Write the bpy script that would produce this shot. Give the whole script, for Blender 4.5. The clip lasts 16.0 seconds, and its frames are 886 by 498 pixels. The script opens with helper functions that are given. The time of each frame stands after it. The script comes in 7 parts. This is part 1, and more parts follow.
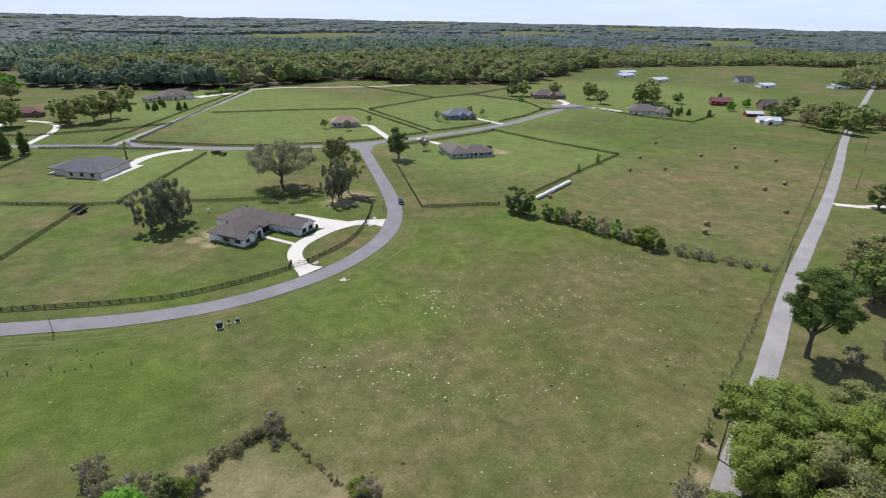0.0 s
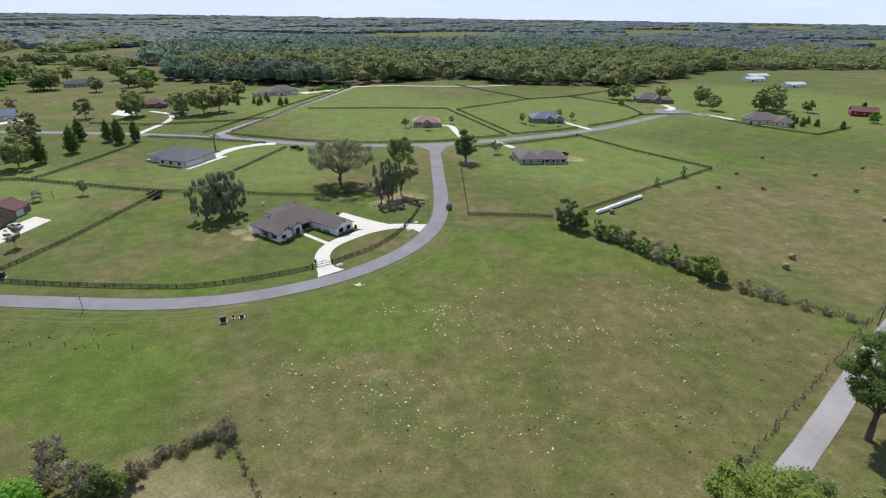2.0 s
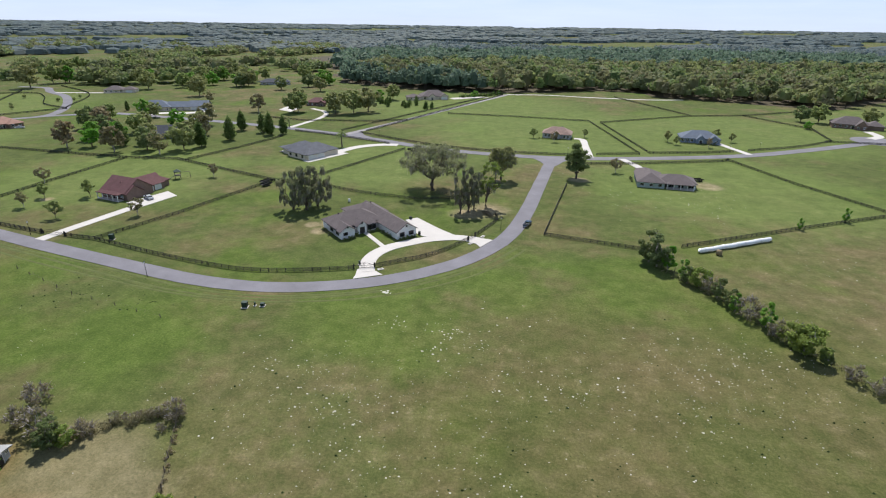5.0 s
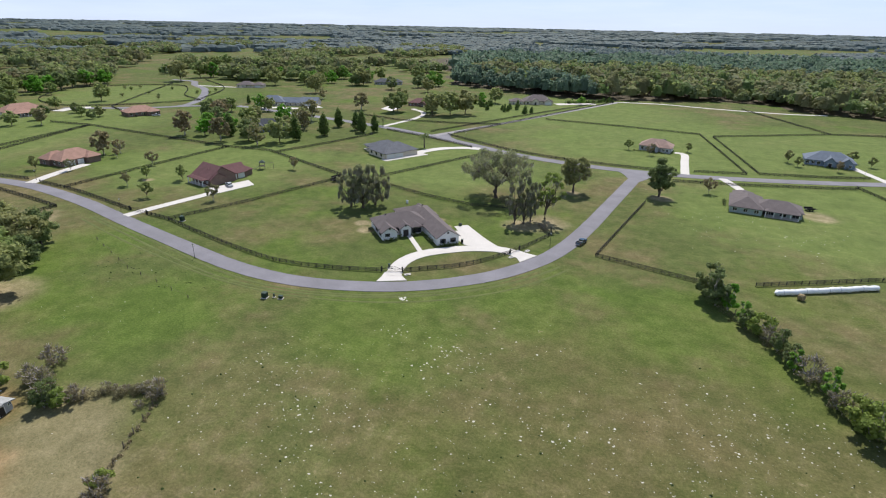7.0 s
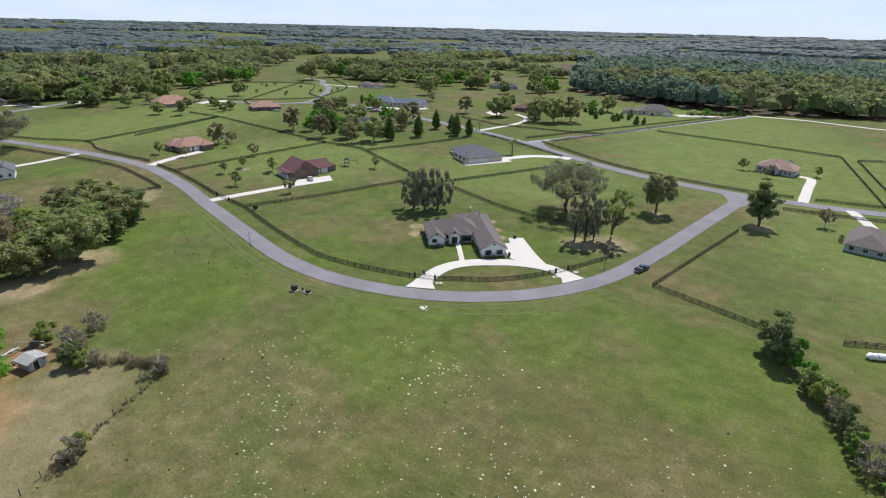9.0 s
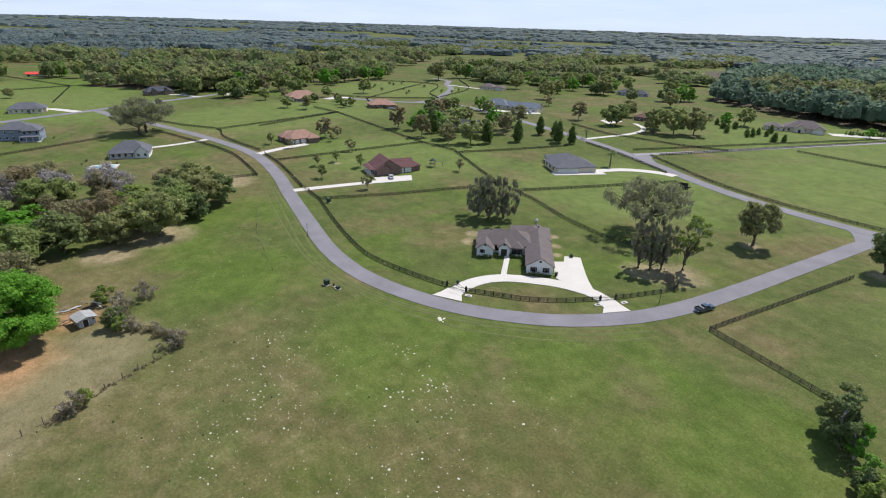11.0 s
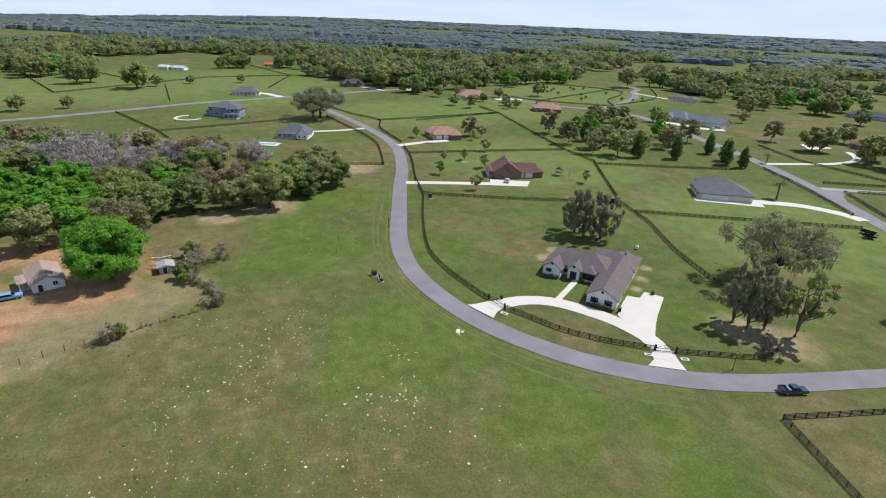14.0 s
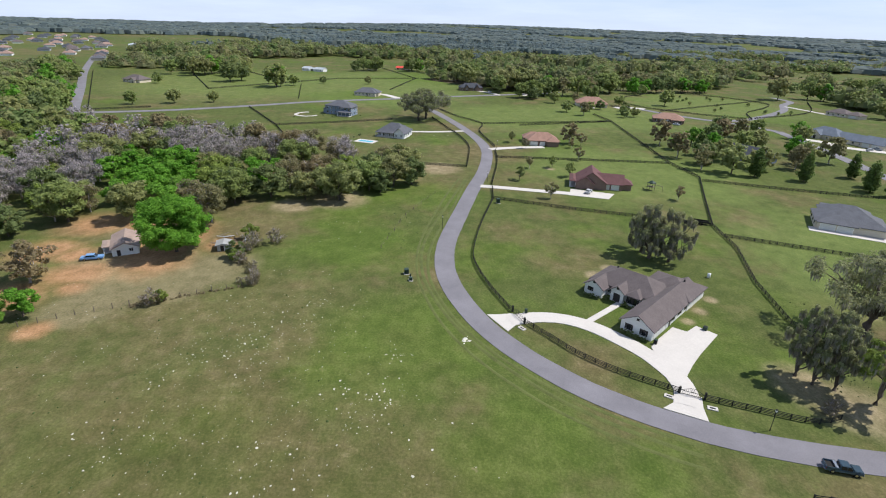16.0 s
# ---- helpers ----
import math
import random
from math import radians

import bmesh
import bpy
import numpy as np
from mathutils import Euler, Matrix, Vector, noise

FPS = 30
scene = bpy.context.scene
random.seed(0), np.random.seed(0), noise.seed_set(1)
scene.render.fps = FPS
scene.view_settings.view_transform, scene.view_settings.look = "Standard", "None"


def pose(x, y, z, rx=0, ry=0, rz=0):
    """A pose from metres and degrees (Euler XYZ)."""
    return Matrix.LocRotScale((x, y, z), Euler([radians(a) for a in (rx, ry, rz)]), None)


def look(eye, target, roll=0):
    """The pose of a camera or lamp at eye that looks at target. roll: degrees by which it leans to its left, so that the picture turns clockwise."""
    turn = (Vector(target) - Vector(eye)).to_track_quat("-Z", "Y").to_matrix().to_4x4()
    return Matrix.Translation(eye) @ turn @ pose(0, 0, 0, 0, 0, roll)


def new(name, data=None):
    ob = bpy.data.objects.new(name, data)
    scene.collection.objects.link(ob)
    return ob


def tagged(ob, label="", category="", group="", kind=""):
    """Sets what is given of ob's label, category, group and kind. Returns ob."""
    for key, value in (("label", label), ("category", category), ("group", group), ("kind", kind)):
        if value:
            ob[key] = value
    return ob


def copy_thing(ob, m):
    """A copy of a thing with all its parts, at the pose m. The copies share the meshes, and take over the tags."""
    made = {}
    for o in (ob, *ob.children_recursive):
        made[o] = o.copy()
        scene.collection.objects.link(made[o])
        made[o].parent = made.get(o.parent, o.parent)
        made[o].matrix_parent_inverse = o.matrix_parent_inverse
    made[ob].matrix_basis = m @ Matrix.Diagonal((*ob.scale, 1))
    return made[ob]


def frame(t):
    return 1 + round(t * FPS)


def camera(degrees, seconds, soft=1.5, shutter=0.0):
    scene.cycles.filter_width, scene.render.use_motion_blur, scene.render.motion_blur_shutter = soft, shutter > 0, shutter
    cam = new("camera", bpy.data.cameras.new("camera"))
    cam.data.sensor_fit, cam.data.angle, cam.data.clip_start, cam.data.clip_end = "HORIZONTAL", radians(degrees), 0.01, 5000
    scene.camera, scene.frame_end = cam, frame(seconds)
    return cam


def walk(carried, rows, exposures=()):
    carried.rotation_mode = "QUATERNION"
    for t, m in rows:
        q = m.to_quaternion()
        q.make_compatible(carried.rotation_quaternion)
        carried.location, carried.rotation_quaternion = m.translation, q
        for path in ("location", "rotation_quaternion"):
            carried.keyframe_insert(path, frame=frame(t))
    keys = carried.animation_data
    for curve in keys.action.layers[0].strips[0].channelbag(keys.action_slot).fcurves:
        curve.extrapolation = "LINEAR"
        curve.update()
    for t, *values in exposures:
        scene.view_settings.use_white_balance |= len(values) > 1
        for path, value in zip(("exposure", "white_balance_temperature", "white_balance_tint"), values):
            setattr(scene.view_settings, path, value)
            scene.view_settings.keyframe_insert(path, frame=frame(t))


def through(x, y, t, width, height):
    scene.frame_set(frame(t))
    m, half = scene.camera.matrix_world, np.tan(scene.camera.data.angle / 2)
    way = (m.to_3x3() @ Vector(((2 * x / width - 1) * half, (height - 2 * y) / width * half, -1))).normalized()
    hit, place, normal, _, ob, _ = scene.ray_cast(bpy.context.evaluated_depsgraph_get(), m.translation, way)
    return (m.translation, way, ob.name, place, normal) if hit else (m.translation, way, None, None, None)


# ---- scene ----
# Camera: a drone circling above horse pastures, about 67 m up.
cam = camera(80.1, 16.0, soft=1.1)
# seconds, x, y, z, heading to the left of +y, tilt below level, lean
PATH = [
    (0.0, -37.63, -4.84, 58.84, -22.17, 23.58, 1.22),
    (0.5, -31.85, -4.70, 59.11, -19.03, 23.82, 1.00),
    (1.0, -26.20, -4.43, 59.32, -15.79, 23.94, 0.90),
    (1.5, -20.69, -3.99, 59.43, -12.68, 23.95, 0.81),
    (2.0, -15.32, -3.36, 59.34, -9.50, 23.89, 0.82),
    (2.5, -10.13, -2.47, 59.09, -6.28, 23.76, 0.82),
    (3.0, -5.03, -1.34, 58.73, -3.18, 23.57, 0.94),
    (3.5, -0.00, -0.00, 58.36, -0.00, 23.37, 1.21),
    (4.0, 5.00, 1.56, 58.11, 3.27, 23.30, 1.09),
    (6.5, 29.22, 13.84, 57.59, 19.99, 23.09, 1.03),
    (7.0, 33.38, 17.08, 57.56, 23.32, 23.09, 1.17),
    (7.5, 37.38, 20.47, 57.57, 26.77, 23.06, 1.15),
    (8.0, 41.22, 24.04, 57.58, 30.24, 23.05, 1.23),
    (8.5, 44.90, 27.79, 57.58, 33.73, 23.00, 1.32),
    (9.0, 48.50, 31.64, 57.58, 37.27, 22.97, 1.40),
    (11.5, 62.98, 55.57, 58.39, 55.86, 23.20, 1.84),
    (12.0, 64.79, 60.69, 58.13, 59.52, 23.18, 1.91),
    (12.5, 66.40, 65.81, 57.84, 63.19, 23.12, 1.85),
    (13.0, 67.75, 70.93, 57.59, 66.63, 23.27, 2.02),
    (13.5, 68.80, 76.14, 57.50, 70.28, 23.42, 2.35),
    (14.0, 69.54, 81.44, 57.44, 73.80, 23.49, 2.47),
    (14.5, 69.96, 86.82, 57.30, 77.41, 23.54, 2.50),
    (15.0, 70.07, 92.32, 57.02, 81.08, 23.65, 2.57),
    (15.5, 69.89, 97.95, 56.69, 84.92, 23.62, 2.50),
    (16.0, 69.64, 103.66, 56.33, 88.74, 23.39, 2.22),
]


# the plan below is drawn in units of this many metres
PLAN = 1.15


def aim(x, y, z, heading, tilt, lean):
    a, b = radians(heading), radians(tilt)
    way = Vector((-math.sin(a) * math.cos(b), math.cos(a) * math.cos(b), -math.sin(b)))
    eye = Vector((x, y, z)) * PLAN
    return look(eye, eye + way, lean)


walk(cam, [(t, aim(*row)) for t, *row in PATH])

# ---- light ----
SUN_TO = Vector((-0.19, 0.98, 1.43)).normalized()
SUN_ELEVATION = math.asin(SUN_TO.z)
SUN_ROTATION = math.atan2(SUN_TO.x, SUN_TO.y)
world = bpy.data.worlds.new("sky")
scene.world = world
world.use_nodes = True
wn, wl = world.node_tree.nodes, world.node_tree.links
bg = wn["Background"]
sky = wn.new("ShaderNodeTexSky")
sky.sky_type, sky.sun_disc = "NISHITA", False
sky.sun_elevation, sky.sun_rotation = SUN_ELEVATION, SUN_ROTATION
sky.air_density, sky.dust_density, sky.ozone_density = 1.0, 0.0, 3.5
co = wn.new("ShaderNodeTexCoord")
sq = wn.new("ShaderNodeMapping")
sq.inputs["Scale"].default_value = (3.0, 3.0, 26.0)
wl.new(co.outputs["Generated"], sq.inputs["Vector"])
cl = wn.new("ShaderNodeTexNoise")
cl.inputs["Scale"].default_value, cl.inputs["Detail"].default_value, cl.inputs["Roughness"].default_value = 1.6, 7, 0.6
wl.new(sq.outputs["Vector"], cl.inputs["Vector"])
cr = wn.new("ShaderNodeValToRGB")
cr.color_ramp.elements[0].position, cr.color_ramp.elements[0].color = 0.4, (0.82, 0.82, 0.82, 1)
cr.color_ramp.elements[1].position, cr.color_ramp.elements[1].color = 0.66, (0.97, 0.97, 0.97, 1)
wl.new(cl.outputs["Fac"], cr.inputs["Fac"])
sep = wn.new("ShaderNodeSeparateXYZ")
wl.new(co.outputs["Generated"], sep.inputs[0])
low = wn.new("ShaderNodeMapRange")
for k, q in enumerate((0.05, 0.5, 1.0, 0.3)):
    low.inputs[k + 1].default_value = q
wl.new(sep.outputs["Z"], low.inputs[0])
cover = wn.new("ShaderNodeMath")
cover.operation = "MULTIPLY"
wl.new(cr.outputs["Color"], cover.inputs[0])
wl.new(low.outputs[0], cover.inputs[1])
veil = wn.new("ShaderNodeMix")
veil.data_type = "RGBA"
veil.inputs["A"].default_value, veil.inputs["B"].default_value = (5.2, 7.0, 10.6, 1), (8.4, 9.3, 10.8, 1)
wl.new(cl.outputs["Fac"], veil.inputs["Factor"])
mx = wn.new("ShaderNodeMix")
mx.data_type = "RGBA"
wl.new(cover.outputs[0], mx.inputs["Factor"])
wl.new(sky.outputs["Color"], mx.inputs["A"])
wl.new(veil.outputs["Result"], mx.inputs["B"])
wl.new(mx.outputs["Result"], bg.inputs["Color"])
bg.inputs["Strength"].default_value = 0.092

lamp = bpy.data.lights.new("sun", "SUN")
lamp.energy, lamp.angle, lamp.color = 4.9, radians(0.5), (1.0, 0.955, 0.88)
sun = new("sun", lamp)
sun.matrix_world = look(SUN_TO * 100, (0, 0, 0))
scene.view_settings.exposure = 0.14


# ---- materials ----
def material(name, rough=0.8, metal=0.0):
    m = bpy.data.materials.new(name)
    m.use_nodes = True
    b = m.node_tree.nodes["Principled BSDF"]
    b.inputs["Roughness"].default_value, b.inputs["Metallic"].default_value = rough, metal
    b.inputs["Specular IOR Level"].default_value = 0.3
    return m, m.node_tree.nodes, m.node_tree.links, b


def coords(nodes):
    """Position in plan units."""
    g, m = nodes.new("ShaderNodeNewGeometry"), nodes.new("ShaderNodeVectorMath")
    m.operation = "SCALE"
    m.inputs["Scale"].default_value = 1 / PLAN
    nodes.id_data.links.new(g.outputs["Position"], m.inputs[0])
    return m.outputs[0]


def noise_of(nodes, links, vec, scale, detail=4.0, rough=0.6):
    n = nodes.new("ShaderNodeTexNoise")
    n.inputs["Scale"].default_value, n.inputs["Detail"].default_value, n.inputs["Roughness"].default_value = scale, detail, rough
    links.new(vec, n.inputs["Vector"])
    return n.outputs["Fac"]


def ramp(nodes, links, fac, stops):
    r = nodes.new("ShaderNodeValToRGB")
    e = r.color_ramp.elements
    while len(e) < len(stops):
        e.new(0.5)
    for el, (p, c) in zip(e, stops):
        el.position, el.color = p, (*c, 1) if len(c) == 3 else c
    links.new(fac, r.inputs["Fac"])
    return r.outputs["Color"]


def mixed(nodes, links, fac, a, b, mode="MIX"):
    m = nodes.new("ShaderNodeMix")
    m.data_type, m.blend_type = "RGBA", mode
    for value, key in ((fac, "Factor"), (a, "A"), (b, "B")):
        if isinstance(value, (int, float)):
            m.inputs[key].default_value = value
        elif isinstance(value, tuple):
            m.inputs[key].default_value = (*value, 1)
        else:
            links.new(value, m.inputs[key])
    return m.outputs["Result"]


def remap(nodes, links, v, a, b, c=0.0, d=1.0):
    m = nodes.new("ShaderNodeMapRange")
    m.interpolation_type = "SMOOTHSTEP"
    for i, x in enumerate((a, b, c, d)):
        m.inputs[i + 1].default_value = x
    links.new(v, m.inputs[0])
    return m.outputs[0]


def arith(nodes, links, op, a, b):
    m = nodes.new("ShaderNodeMath")
    m.operation = op
    for i, v in enumerate((a, b)):
        if isinstance(v, (int, float)):
            m.inputs[i].default_value = v
        else:
            links.new(v, m.inputs[i])
    return m.outputs[0]


def bumped(nodes, links, b, height, strength, dist):
    n = nodes.new("ShaderNodeBump")
    n.inputs["Strength"].default_value, n.inputs["Distance"].default_value = strength, dist
    links.new(height, n.inputs["Height"])
    links.new(n.outputs["Normal"], b.inputs["Normal"])


def plain(name, color, rough=0.7, vary=0.25, scale=0.8, fine=9.0, bump=0.02, metal=0.0, by_object=0.0):
    """A painted, built or coated surface with blotches at two scales."""
    m, n, l, b = material(name, rough, metal)
    v = coords(n)
    big, small = noise_of(n, l, v, scale), noise_of(n, l, v, fine, 6)
    dark = tuple(c * (1 - vary) for c in color)
    light = tuple(min(1.0, c * (1 + vary * 0.6)) for c in color)
    col = ramp(n, l, big, [(0.3, dark), (0.7, light)])
    col = mixed(n, l, 0.5, col, ramp(n, l, small, [(0.3, dark), (0.7, light)]))
    if by_object:
        o = n.new("ShaderNodeObjectInfo")
        col = mixed(n, l, 1.0, col, ramp(n, l, o.outputs["Random"], [(0, (1 - by_object,) * 3), (1, (1, 1, 1))]), "MULTIPLY")
    l.new(col, b.inputs["Base Color"])
    if bump:
        bumped(n, l, b, small, 0.5, bump)
    return m


def foliage(name, shades, clump=0.0, through=0.5):
    """Leaves: shades vary leaf by leaf, tree by tree and, in joined woods, by position."""
    m, n, l, b = material(name, 0.65)
    b.inputs["Specular IOR Level"].default_value = 0.15
    g = n.new("ShaderNodeNewGeometry")
    o = n.new("ShaderNodeObjectInfo")
    k = len(shades)
    if clump:
        vo = n.new("ShaderNodeTexVoronoi")
        vo.voronoi_dimensions = "2D"
        vo.inputs["Scale"].default_value = 1.0 / clump
        l.new(g.outputs["Position"], vo.inputs["Vector"])
        sep = n.new("ShaderNodeSeparateColor")
        l.new(vo.outputs["Color"], sep.inputs["Color"])
        large = noise_of(n, l, g.outputs["Position"], 1 / (clump * 14), 3)
        pick = arith(n, l, "ADD", arith(n, l, "MULTIPLY", sep.outputs[0], 0.6), arith(n, l, "MULTIPLY", large, 0.4))
    else:
        pick = o.outputs["Random"]
    col = ramp(n, l, pick, [(i / max(1, k - 1), c) for i, c in enumerate(shades)])
    leaf = ramp(n, l, g.outputs["Random Per Island"], [(0, (0.72, 0.72, 0.72)), (1, (1.25, 1.22, 1.15))])
    col = mixed(n, l, 1.0, col, leaf, "MULTIPLY")
    l.new(col, b.inputs["Base Color"])
    t = n.new("ShaderNodeBsdfTranslucent")
    l.new(col, t.inputs["Color"])
    ms = n.new("ShaderNodeMixShader")
    ms.inputs[0].default_value = through
    l.new(b.outputs[0], ms.inputs[1])
    l.new(t.outputs[0], ms.inputs[2])
    l.new(ms.outputs[0], n["Material Output"].inputs["Surface"])
    return m


# Broad areas of the ground with a look of their own: x, y, radius
DIRT = [(-64, 34, 17), (-50, 34, 15), (-40, 22, 12), (-28, 16, 11), (-20, 8, 14), (-75, 22, 14), (-60, 48, 9), (-70, 8, 14), (-52, 8, 12), (-16, 29, 5), (-33, 25, 6), (-50, 15, 8)]
FALLOW = [(-44, 50, 13), (-36, 44, 12), (-34, 32, 12), (-24, 32, 10), (-48, 40, 10), (-45, 26, 14), (-66, 24, 12)]
STRAW = [(4, 52, 26), (-14, 62, 20), (120, 130, 85), (185, 155, 70), (50, 65, 60), (5, 45, 75), (110, 40, 70), (20, 85, 50), (-10, 80, 36), (-56, 141, 14), (-70, 134, 12), (-10, 50, 45), (-20, 36, 30), (-30, 205, 20), (-12, 133, 9), (-20, 126, 8), (-75, 124, 12), (-57, 137, 12), (-400, -110, 90), (-330, -60, 60)]
MEADOW = [(30, 330, 110), (-40, 420, 110), (130, 350, 90), (90, 225, 70), (-60, 230, 55), (-150, 190, 60), (-280, 160, 70), (300, 380, 150), (-380, 330, 90), (-420, -60, 140), (-480, 60, 110), (-380, 60, 90), (-300, 220, 70)]
RANK = [(46, 78, 46), (62, 108, 30), (20, 72, 34), (30, 100, 30)]
LUSH = [(-60, 84, 26), (-15, 100, 28), (-110, 100, 24), (40, 125, 26), (-25, 152, 20), (-520, 110, 90), (-80, 78, 18), (-360, 40, 40), (10, 118, 16)]
BARE = [(0, 175, 10.5), (-5, 170, 7), (33, 220, 5), (-44, 152, 7), (83, 222, 8), (-100, 72, 12), (-92, 58, 9), (2, 212, 4), (-150, 153, 3), (-30.5, 162.5, 2.6), (-26, 158, 2.2), (-36, 167.5, 2.4), (24, 36.5, 2.4), (18.5, 33, 2.6), (12.5, 29.5, 3), (-47, 144.5, 3.5), (-51, 149, 3), (-145, 105, 12)]


def ground_material():
    m, n, l, b = material("grass_ground", 0.95)
    b.inputs["Specular IOR Level"].default_value = 0.1
    v = coords(n)
    huge, mid = noise_of(n, l, v, 0.006, 4), noise_of(n, l, v, 0.035, 5, 0.65)
    small, fine = noise_of(n, l, v, 0.3, 6, 0.7), noise_of(n, l, v, 2.2, 6, 0.75)
    warp = arith(n, l, "MULTIPLY", arith(n, l, "SUBTRACT", mid, 0.5), 44.0)
    green = ramp(n, l, small, [(0.25, (0.058, 0.08, 0.022)), (0.5, (0.083, 0.106, 0.031)), (0.75, (0.116, 0.13, 0.046))])
    dry = ramp(n, l, small, [(0.25, (0.108, 0.088, 0.043)), (0.5, (0.155, 0.121, 0.064)), (0.8, (0.232, 0.182, 0.115))])
    lush = ramp(n, l, small, [(0.3, (0.062, 0.108, 0.015)), (0.7, (0.098, 0.153, 0.025))])
    soil = ramp(n, l, small, [(0.3, (0.3, 0.16, 0.08)), (0.7, (0.42, 0.255, 0.145))])
    meadow = ramp(n, l, small, [(0.3, (0.1, 0.141, 0.037)), (0.7, (0.15, 0.19, 0.058))])
    sand = ramp(n, l, small, [(0.3, (0.25, 0.195, 0.12)), (0.7, (0.38, 0.31, 0.21))])

    def zone(spots, soft):
        total = None
        for x, y, r in spots:
            d = n.new("ShaderNodeVectorMath")
            d.operation = "DISTANCE"
            flat = n.new("ShaderNodeVectorMath")
            flat.operation = "MULTIPLY"
            flat.inputs[1].default_value = (1, 1, 0)
            l.new(v, flat.inputs[0])
            l.new(flat.outputs[0], d.inputs[0])
            d.inputs[1].default_value = (x, y, 0)
            w = arith(n, l, "ADD", d.outputs["Value"], arith(n, l, "MULTIPLY", warp, min(1.0, r / 30)))
            f = remap(n, l, w, r, r * (1 - soft), 0, 1)
            total = f if total is None else arith(n, l, "MAXIMUM", total, f)
        return total

    patch = remap(n, l, arith(n, l, "ADD", arith(n, l, "MULTIPLY", mid, 0.7), arith(n, l, "MULTIPLY", huge, 0.5)), 0.56, 0.72)
    speck = remap(n, l, fine, 0.52, 0.72)
    col = mixed(n, l, arith(n, l, "MULTIPLY", patch, 0.75), green, dry)
    rich = remap(n, l, noise_of(n, l, v, 0.021, 5, 0.6), 0.5, 0.66)
    col = mixed(n, l, arith(n, l, "MULTIPLY", rich, 0.68), col, lush)
    blotch = remap(n, l, noise_of(n, l, v, 0.05, 6, 0.7), 0.38, 0.62, 0.25, 1.0)
    zs = arith(n, l, "MULTIPLY", zone(STRAW, 0.8), arith(n, l, "MULTIPLY", blotch, arith(n, l, "ADD", arith(n, l, "MULTIPLY", small, 0.9), 0.3)))
    col = mixed(n, l, arith(n, l, "MULTIPLY", zs, 0.9), col, dry)
    col = mixed(n, l, arith(n, l, "MULTIPLY", zone(MEADOW, 0.5), 0.8), col, meadow)
    rank = ramp(n, l, small, [(0.3, (0.062, 0.07, 0.017)), (0.7, (0.095, 0.1, 0.03))])
    col = mixed(n, l, arith(n, l, "MULTIPLY", zone(RANK, 0.8), 0.32), col, rank)
    col = mixed(n, l, arith(n, l, "MULTIPLY", zone(LUSH, 0.7), 0.6), col, lush)
    col = mixed(n, l, arith(n, l, "MULTIPLY", speck, 0.35), col, dry)
    col = mixed(n, l, arith(n, l, "MULTIPLY", zone(BARE, 0.7), arith(n, l, "ADD", small, 0.2)), col, sand)
    fallow = ramp(n, l, small, [(0.3, (0.175, 0.15, 0.082)), (0.7, (0.26, 0.22, 0.135))])
    col = mixed(n, l, arith(n, l, "MULTIPLY", zone(FALLOW, 0.5), 0.75), col, fallow)
    col = mixed(n, l, arith(n, l, "MULTIPLY", zone(DIRT, 0.75), arith(n, l, "ADD", small, 0.4)), col, soil)
    litter = remap(n, l, noise_of(n, l, v, 0.22, 8, 0.72), 0.59, 0.68)
    col = mixed(n, l, arith(n, l, "MULTIPLY", arith(n, l, "MULTIPLY", litter, zs), 0.9), col, fallow)
    mottle = ramp(n, l, noise_of(n, l, v, 0.11, 8, 0.75), [(0.35, (0.78, 0.8, 0.78)), (0.65, (1.2, 1.17, 1.2))])
    col = mixed(n, l, 0.9, col, mottle, "MULTIPLY")
    tone = ramp(n, l, fine, [(0.34, (0.55, 0.58, 0.55)), (0.66, (1.36, 1.33, 1.3))])
    col = mixed(n, l, 0.65, col, tone, "MULTIPLY")
    l.new(col, b.inputs["Base Color"])
    bumped(n, l, b, fine, 0.6, 0.25)
    return m


def asphalt_material(name, tone):
    m, n, l, b = material(name, 0.9)
    v = coords(n)
    a, c = noise_of(n, l, v, 0.12, 5, 0.65), noise_of(n, l, v, 6.0, 5, 0.7)
    col = ramp(n, l, a, [(0.3, tuple(t * 0.82 for t in tone)), (0.7, tuple(t * 1.12 for t in tone))])
    col = mixed(n, l, 0.7, col, ramp(n, l, c, [(0.3, (0.8,) * 3), (0.7, (1.15,) * 3)]), "MULTIPLY")
    l.new(col, b.inputs["Base Color"])
    bumped(n, l, b, c, 0.4, 0.02)
    return m


def shingle_material(name, color):
    m, n, l, b = material(name, 0.9)
    v = coords(n)
    w = n.new("ShaderNodeTexWave")
    w.wave_type, w.bands_direction = "BANDS", "Z"
    w.inputs["Scale"].default_value, w.inputs["Distortion"].default_value = 2.2, 0.6
    l.new(v, w.inputs["Vector"])
    a, c = noise_of(n, l, v, 0.5, 4), noise_of(n, l, v, 5.0, 5, 0.7)
    col = ramp(n, l, a, [(0.3, tuple(t * 0.85 for t in color)), (0.7, tuple(t * 1.1 for t in color))])
    col = mixed(n, l, 0.8, col, ramp(n, l, c, [(0.3, (0.75,) * 3), (0.7, (1.2,) * 3)]), "MULTIPLY")
    l.new(col, b.inputs["Base Color"])
    bumped(n, l, b, w.outputs["Fac"], 0.3, 0.03)
    return m


